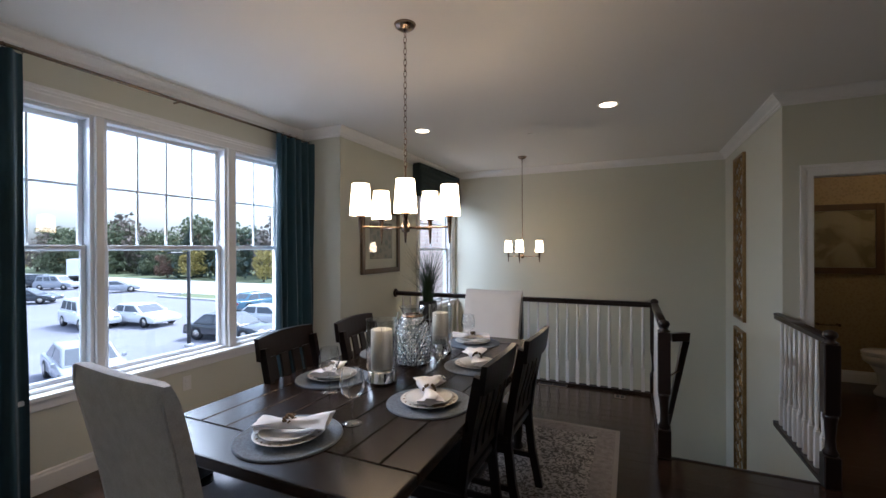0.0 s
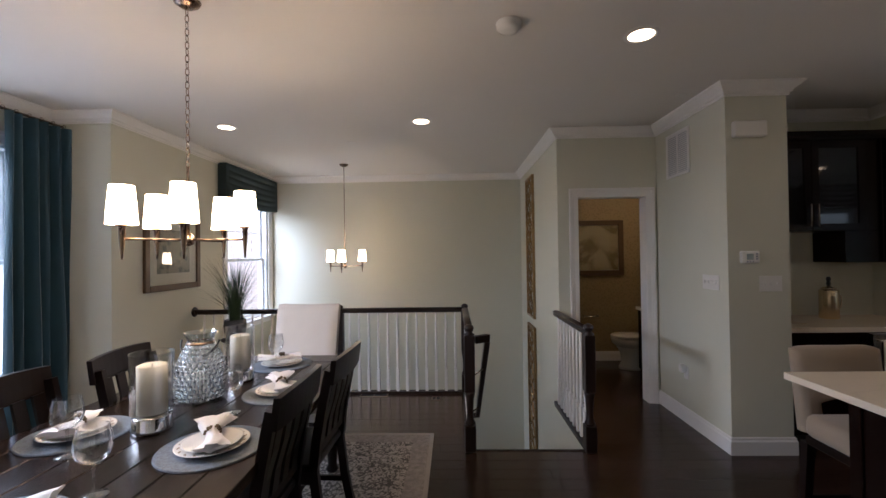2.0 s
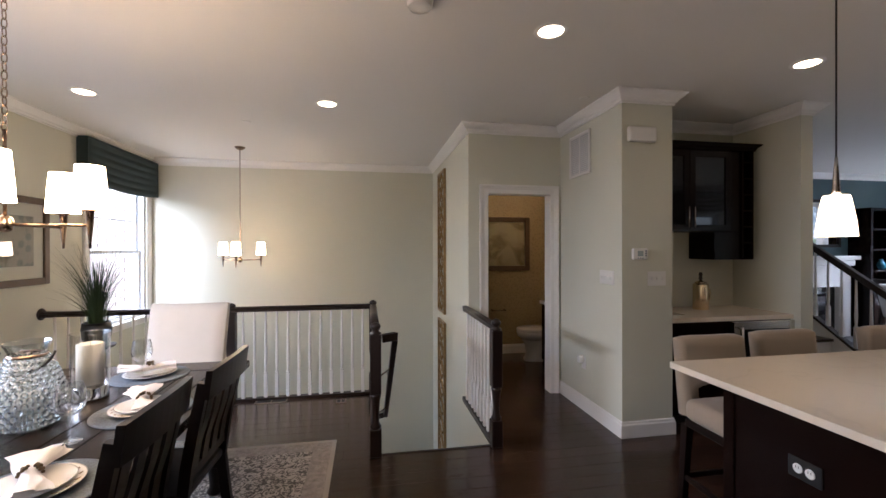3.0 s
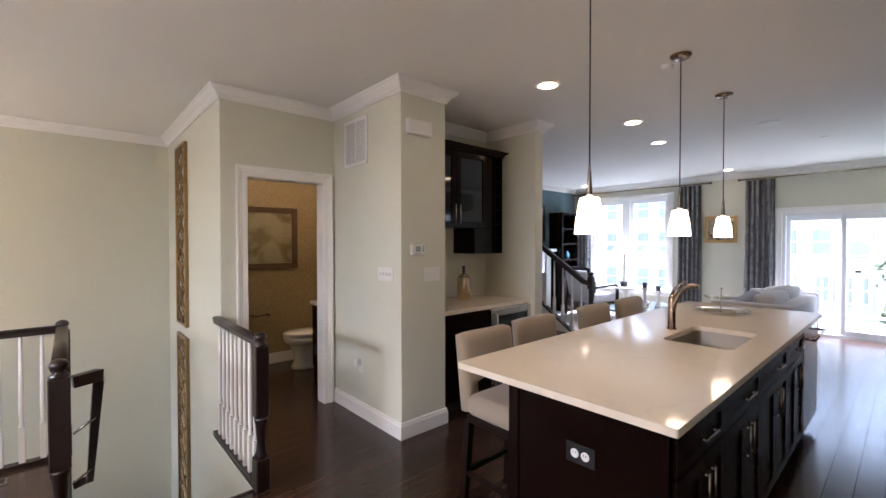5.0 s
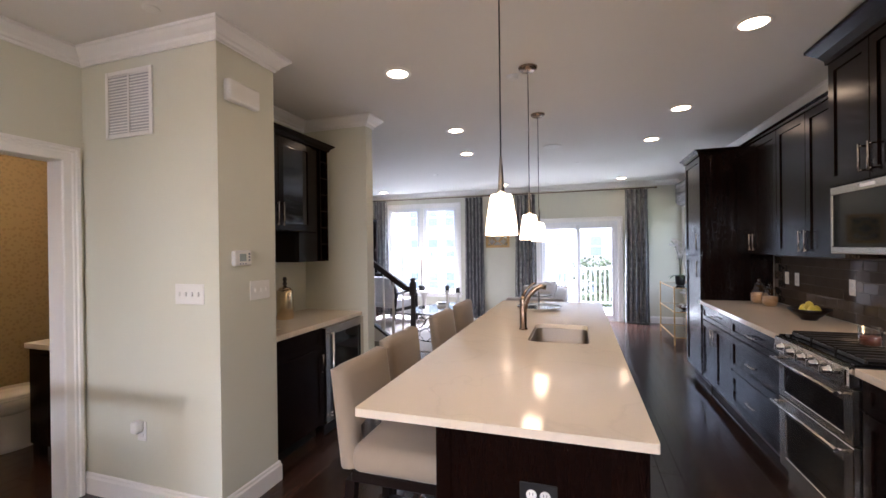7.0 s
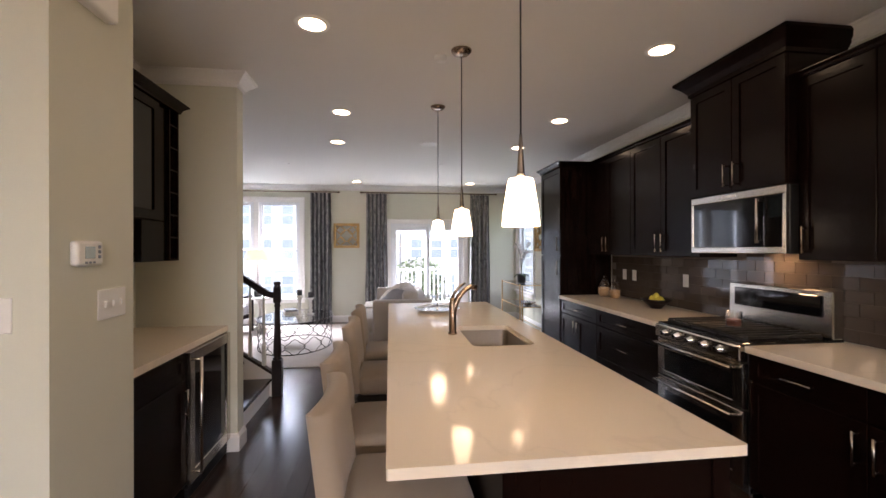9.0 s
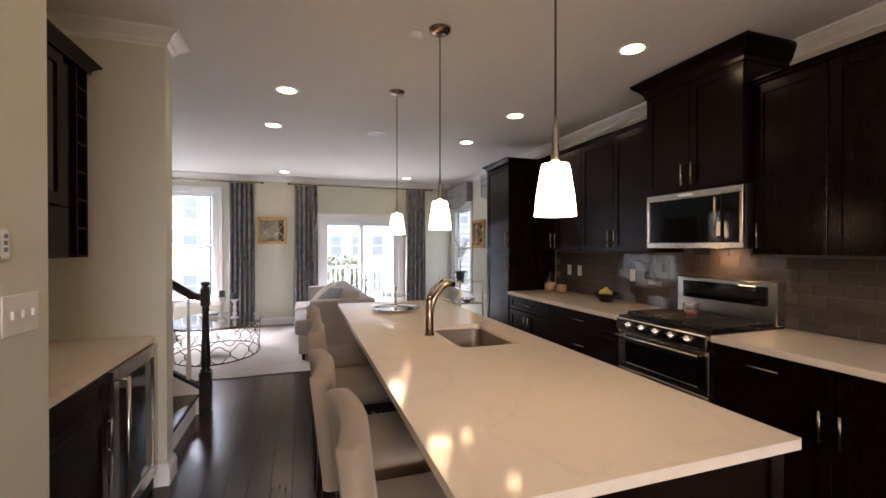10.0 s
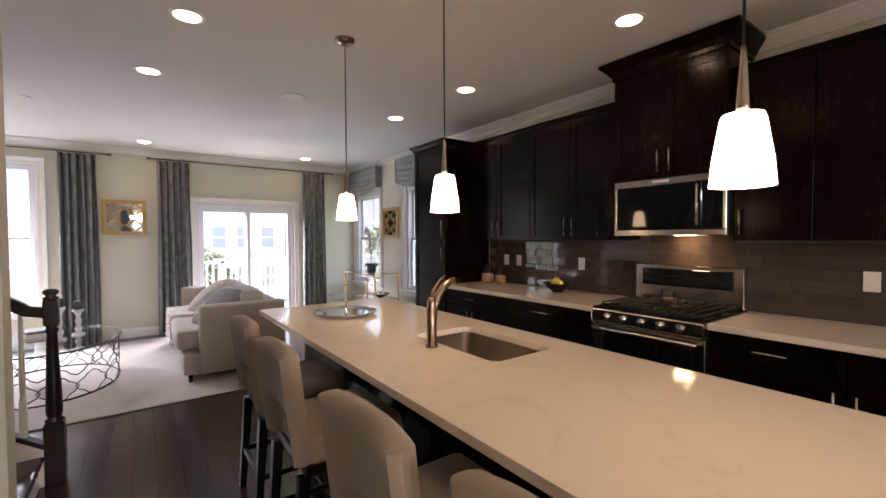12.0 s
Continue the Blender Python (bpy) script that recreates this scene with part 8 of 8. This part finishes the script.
part("pole", turned([(0.1, 0), (0.085, 0.1), (0.075, 4.55), (0.05, 4.6)], 14), M_BLACK, sp)
part("footing", turned([(0.2, 0), (0.2, 0.12), (0.15, 0.16)], 18), M_CONCRETE, sp)
part("lamp_head", one((-0.14, -0.95, 4.46), (0.14, -0.35, 4.55), 0.03), M_BLACK, sp)
part("cross_arm", one((-0.03, -0.4, 4.48), (0.03, 0.0, 4.53)), M_BLACK, sp)
wb = thing("box_trailer", (-76, 35.5, GZ), 150, "white box trailer parked beyond the cars", "trailer")
part("box", one((-3.5, -1.2, 0.9), (3.5, 1.2, 3.3), 0.04), P_WHITE, wb)
for x in (-2.2, 2.2):
    bm = turned([(0.45, -1.1), (0.45, 1.1)], 18)
    bmesh.ops.transform(bm, matrix=pose(x, 0, 0.46, 90), verts=bm.verts)
    part("wheel", bm, M_TYRE, wb)
part("chassis", one((-3.4, -0.9, 0.6), (3.4, 0.9, 0.9)), M_BLACK, wb)


def leaf_mat(name, c):
    return mat(name, c, 0.8, vary=0.45, scale=1.2, fine=9, bump=0)


LEAVES = {"green": leaf_mat("green_foliage", (0.12, 0.14, 0.075)), "yellow": leaf_mat("yellow_foliage", (0.36, 0.29, 0.08)), "rust": leaf_mat("rust_foliage", (0.2, 0.115, 0.08)), "pine": leaf_mat("pine_foliage", (0.075, 0.1, 0.075)), "bare": leaf_mat("thin_brown_foliage", (0.17, 0.14, 0.115))}


def tree(at, h, r, kind, seed):
    rg_ = random.Random(seed)
    words = {"green": "leafy green tree at the edge of the lot", "yellow": "yellow autumn tree at the edge of the lot", "rust": "rust-brown autumn tree at the edge of the lot", "pine": "dark pine tree at the edge of the lot", "bare": "thin brown autumn tree at the edge of the lot"}
    T = thing("tree", at, rg_.uniform(0, 360), words[kind], "tree", "trees")
    bm = bmesh.new()
    sweep(bm, [(0, 0, 0), (0.05 * h * 0.1, 0, h * 0.35), (0, 0.02 * h, h * 0.75)], 0.03 * h, n=8, taper=[1, 0.7, 0.25])
    for i in range(7):
        a, z = rg_.uniform(0, 6.28), h * rg_.uniform(0.3, 0.6)
        sweep(bm, [(0, 0, z), (r * 0.4 * math.cos(a), r * 0.4 * math.sin(a), z + h * 0.12), (r * 0.75 * math.cos(a), r * 0.75 * math.sin(a), z + h * 0.2)], 0.01 * h, n=5, taper=[1, 0.6, 0.2])
    part("trunk", bm, M_BARK, T)
    verts, faces = [], []
    n_ = 1600 if kind != "bare" else 700
    for i in range(n_):
        if kind == "pine":
            t = rg_.random() ** 0.8
            z = h * (0.05 + 0.95 * t)
            tier = 0.72 + 0.28 * math.sin(t * 26)
            rr = r * min(1.0, 1.5 * (1 - t)) * tier * math.sqrt(rg_.random()) * rg_.uniform(0.7, 1.1) + 0.1
            a = rg_.uniform(0, 6.28)
            p = Vector((rr * math.cos(a), rr * math.sin(a), z - 0.15 * rr))
        else:
            k = rg_.randrange(9)
            rk = random.Random(seed * 31 + k)
            c = Vector((rk.uniform(-0.55, 0.55) * r, rk.uniform(-0.55, 0.55) * r, h * rk.uniform(0.2, 0.85)))
            d = Vector((rg_.gauss(0, 1), rg_.gauss(0, 1), rg_.gauss(0, 0.8)))
            p = c + d.normalized() * r * 0.5 * rg_.random() ** 0.4
        s = h * rg_.uniform(0.02, 0.05)
        e1 = Vector((rg_.gauss(0, 1), rg_.gauss(0, 1), rg_.gauss(0, 1))).normalized()
        e2 = e1.cross(Vector((rg_.gauss(0, 1), rg_.gauss(0, 1), rg_.gauss(0, 1)))).normalized()
        b0 = len(verts)
        verts += [p - e1 * s, p + e2 * s * 0.6, p + e1 * s, p - e2 * s * 0.6]
        faces.append((b0, b0 + 1, b0 + 2, b0 + 3))
    me_ = bpy.data.meshes.new("crown")
    me_.from_pydata(verts, [], faces)
    me_.materials.append(LEAVES[kind])
    ob = new("crown", me_)
    ob.parent = T
    return T


protos = {k: tree((-100 - 6 * i, 47 + 2 * i, GZ), hh, rr, k, 5 + i) for i, (k, hh, rr) in enumerate((("green", 9, 4.2), ("yellow", 7, 3.2), ("rust", 6.5, 3.2), ("pine", 8.2, 3.4), ("bare", 9.5, 3.8)))}
rt_ = random.Random(77)
for i in range(120):
    u = i / 119
    k = rt_.choice(("green", "green", "pine", "green", "yellow", "rust", "bare", "green"))
    x, y = -125 + 105 * u + rt_.uniform(-6, 5), 46 + 6 * u + rt_.uniform(-1.5, 13)
    sc = rt_.choice((0.5, 0.62, 0.75, 0.9, 1.05, 1.2)) * rt_.uniform(0.9, 1.05) * (0.85 + 0.25 * (1 - u))
    copy_thing(protos[k], pose(x, y, GZ, 0, 0, rt_.uniform(0, 360))).scale = (sc, sc, sc * rt_.uniform(0.85, 1.1))
for k, x, y, s in (("pine", -58, 47, 1.1), ("pine", -66, 46, 0.95), ("yellow", -64, 44.6, 0.75), ("yellow", -48, 44.5, 0.7), ("rust", -70, 44.8, 0.6), ("green", 26, -11, 0.6), ("green", 12, -16, 0.8), ("bare", 5, -17, 0.9), ("green", -8.6, 23, 0.7), ("bare", -5.5, 22, 0.7), ("green", 26, 0.0, 0.45)):
    copy_thing(protos[k], pose(x, y, GZ)).scale = (s, s, s)

# brick pier outside the stair window
bp = thing("brick_pier", (-3.3, 6.82, GZ), label="pale brick wall of the house beside the stair window", category="brick wall")
part("core", one((-0.3, 0.02, 0), (0.55, 0.2, 6.3)), M_CONCRETE, bp)
bm = bmesh.new()
for j in range(56):
    for i in range(4):
        x0 = -0.3 + i * 0.215 + (0.107 if j % 2 else 0)
        box(bm, (x0, 0.0, 2.6 + j * 0.066), (min(0.55, x0 + 0.205), 0.03, 2.6 + j * 0.066 + 0.057))
ob = part("bricks", bm, M_BRICK, bp)
ob["kind"] = "stuff"

# townhouses behind, with a deck outside the sliding door
def townhouse(at, rz, brick):
    T = thing("townhouse", at, rz, "white sided townhouse with rows of windows and a gable" if not brick else "pale brick townhouse with rows of windows", "house", "townhouses")
    W_, Hh = 7.0, 8.6
    wm = M_PALEBRICK if brick else M_SIDING
    part("wall", one((0, -W_ / 2, 0), (9, W_ / 2, Hh)), wm, T)
    bm = bmesh.new()
    v = [bm.verts.new(p) for p in ((-0.4, -W_ / 2 - 0.3, Hh), (-0.4, W_ / 2 + 0.3, Hh), (-0.4, 0, Hh + 3.0), (9.4, -W_ / 2 - 0.3, Hh), (9.4, W_ / 2 + 0.3, Hh), (9.4, 0, Hh + 3.0))]
    for q in ((0, 2, 5, 3), (1, 4, 5, 2), (0, 1, 2), (3, 5, 4), (0, 3, 4, 1)):
        bm.faces.new([v[k] for k in q])
    part("roof", bm, M_ROOF, T)
    part("gable", one((-0.42, -1.4, Hh + 0.3), (-0.41, 1.4, Hh + 1.3)), M_SIDING, T)
    for z in (1.2, 3.9, 6.4):
        for y in (-2.3, -0.75, 0.75, 2.3):
            w_ = part("window", boxes([((-0.06, y - 0.5, z), (-0.002, y + 0.5, z + 1.6))], 0.01), M_TRIM, T)
            part("pane", boxes([((-0.075, y - 0.4, z + 0.1), (-0.062, y + 0.4, z + 0.75)), ((-0.075, y - 0.4, z + 0.85), (-0.062, y + 0.4, z + 1.5))]), M_DARKWIN, w_)
    for z in (3.1, 5.8):
        part("band", one((-0.05, -W_ / 2, z), (-0.002, W_ / 2, z + 0.18)), M_TRIM, T)
    return T


t1 = townhouse((33, -9, GZ), 0, False)
t2 = townhouse((33, 5.1, GZ), 0, True)
for x, y, src in ((33, -1.95, t2), (33, 12.15, t1), (33, 19.2, t2), (33, 26.25, t1), (33, -16.05, t2)):
    copy_thing(src, pose(x, y, GZ))
solid("rear_drive", one((14, -20, GZ + 0.001), (28, 40, GZ + 0.012)), M_ASPHALT, "asphalt lane behind the house", "road", kind="structure")
dk = thing("deck", (11, 1.6, 0), label="white railed deck outside the sliding door", category="deck")
for i in range(16):
    part("board", one((-1.36 + i * 0.17, -1.9, -0.14), (-1.2 + i * 0.17, 1.9, -0.11)), M_CONCRETE, dk)
for x, y in ((1.3, -1.85), (1.3, 0), (1.3, 1.85), (-1.2, -1.85), (-1.2, 1.85)):
    part("post", one((x - 0.05, y - 0.05, GZ), (x + 0.05, y + 0.05, 0.98), 0.005), M_SIDING, dk)
part("top_rail", boxes([((1.25, -1.8, 0.88), (1.35, 1.8, 0.93)), ((-1.15, -1.88, 0.88), (1.25, -1.82, 0.93)), ((-1.15, 1.82, 0.88), (1.25, 1.88, 0.93))]), M_SIDING, dk)
part("bottom_rail", boxes([((1.27, -1.8, -0.02), (1.33, 1.8, 0.03)), ((-1.15, -1.88, -0.02), (1.25, -1.82, 0.03)), ((-1.15, 1.82, -0.02), (1.25, 1.88, 0.03))]), M_SIDING, dk)
me = mesh_of("picket", one((-0.018, -0.018, 0.03), (0.018, 0.018, 0.88)), M_SIDING)
for i in range(30):
    ob = new("picket", me)
    ob.parent = dk
    ob.matrix_basis = pose(1.3, -1.74 + i * 0.12, 0)
for s in (-1, 1):
    for i in range(19):
        ob = new("picket", me)
        ob.parent = dk
        ob.matrix_basis = pose(-1.05 + i * 0.12, s * 1.85, 0)

# ---- backsplash tiles ----
bsp = solid("backsplash", one((1.7, KITY + 0.0005, 0.916), (5.6, KITY + 0.006, 1.432)), M_GROUT, "grout bed of the tiled backsplash", "backsplash", kind="structure")
TW, TH = 0.152, 0.0765
tile_me = mesh_of("tile", one((0.001, 0, 0.001), (TW - 0.001, 0.0045, TH - 0.001), 0.0012), M_TILE)
for j in range(7):
    for i in range(27):
        x = 1.7 + i * TW - (TW / 2 if j % 2 else 0)
        z = 0.917 + j * TH
        if x < 1.69 or x + TW > 5.605 or (j == 6 and not 2.98 < x < 3.62):
            continue
        ob = new("tile", tile_me)
        ob.parent = bsp
        ob.matrix_basis = pose(x, KITY + 0.0062, z, random.uniform(-0.25, 0.25), 0, random.uniform(-0.3, 0.3))

# ---- plank floor ----
fl_top = new("floor", mesh_of("floor", one((BAYX + 0.01, KITY + 0.01, -0.0142), (BAYX + 0.02, KITY + 0.02, -0.0141)), M_SUB))
tagged(fl_top, "dark oak plank floor with a satin sheen", "floor", kind="structure")
PW = 0.127


def in_floor(x, y):
    if x < BAYX or x > REARX or y < KITY or y > FARY:
        return False
    if y > 3.545 and 0.47 < x < 1.305:
        return False
    return not (y > 4.93 and x < STRIPX)


rf = random.Random(5)
near, rest = [], []
for r in range(int((FARY - KITY) / PW) + 1):
    y0 = KITY + r * PW
    y1 = min(y0 + PW, FARY)
    yc = (y0 + y1) / 2
    spans = [(BAYX, REARX)]
    if yc > 4.93:
        spans = [(STRIPX + 0.03, REARX)]
    elif yc > DOORY:
        spans = [(BAYX, 0.47), (STRIPX + 0.03, REARX)]
    elif yc > 3.545:
        spans = [(BAYX, 0.47), (1.305, REARX)]
    for s0, s1 in spans:
        x = s0
        first = True
        while x < s1 - 0.05:
            L = rf.uniform(0.3, 1.6) if first else rf.uniform(0.9, 1.9)
            first = False
            e = min(x + L, s1)
            if s1 - e < 0.25:
                e = s1
            (near if (4.0 < e and x < 6.4 and 2.35 < yc < 3.6) or (-0.4 < e and x < 2.4 and 1.9 < yc < 4.0) or (2.0 < e and x < 6.2 and 0.3 < yc < 1.5) else rest).append((x, e, y0, y1, rf.uniform(-0.0006, 0.0)))
            x = e


def plank_bm(bm, x, e, y0, y1, dz):
    b = 0.0014
    top, bot = -0.0002 + dz, -0.0138
    lo = [bm.verts.new(p) for p in ((x, y0, bot), (e, y0, bot), (e, y1, bot), (x, y1, bot))]
    md = [bm.verts.new(p) for p in ((x, y0, top - b), (e, y0, top - b), (e, y1, top - b), (x, y1, top - b))]
    up_ = [bm.verts.new(p) for p in ((x + b, y0 + b, top), (e - b, y0 + b, top), (e - b, y1 - b, top), (x + b, y1 - b, top))]
    for a, c in ((lo, md), (md, up_)):
        for i in range(4):
            j = (i + 1) % 4
            bm.faces.new((a[i], a[j], c[j], c[i]))
    bm.faces.new(up_)


for k, (x, e, y0, y1, dz) in enumerate(near[:300]):
    bm = bmesh.new()
    plank_bm(bm, x, e, y0, y1, dz)
    part("plank", bm, M_FLOOR, fl_top)
bm = bmesh.new()
for q in near[300:] + rest:
    plank_bm(bm, *q)
ob = part("planks", bm, M_FLOOR, fl_top)
ob["kind"] = "stuff"
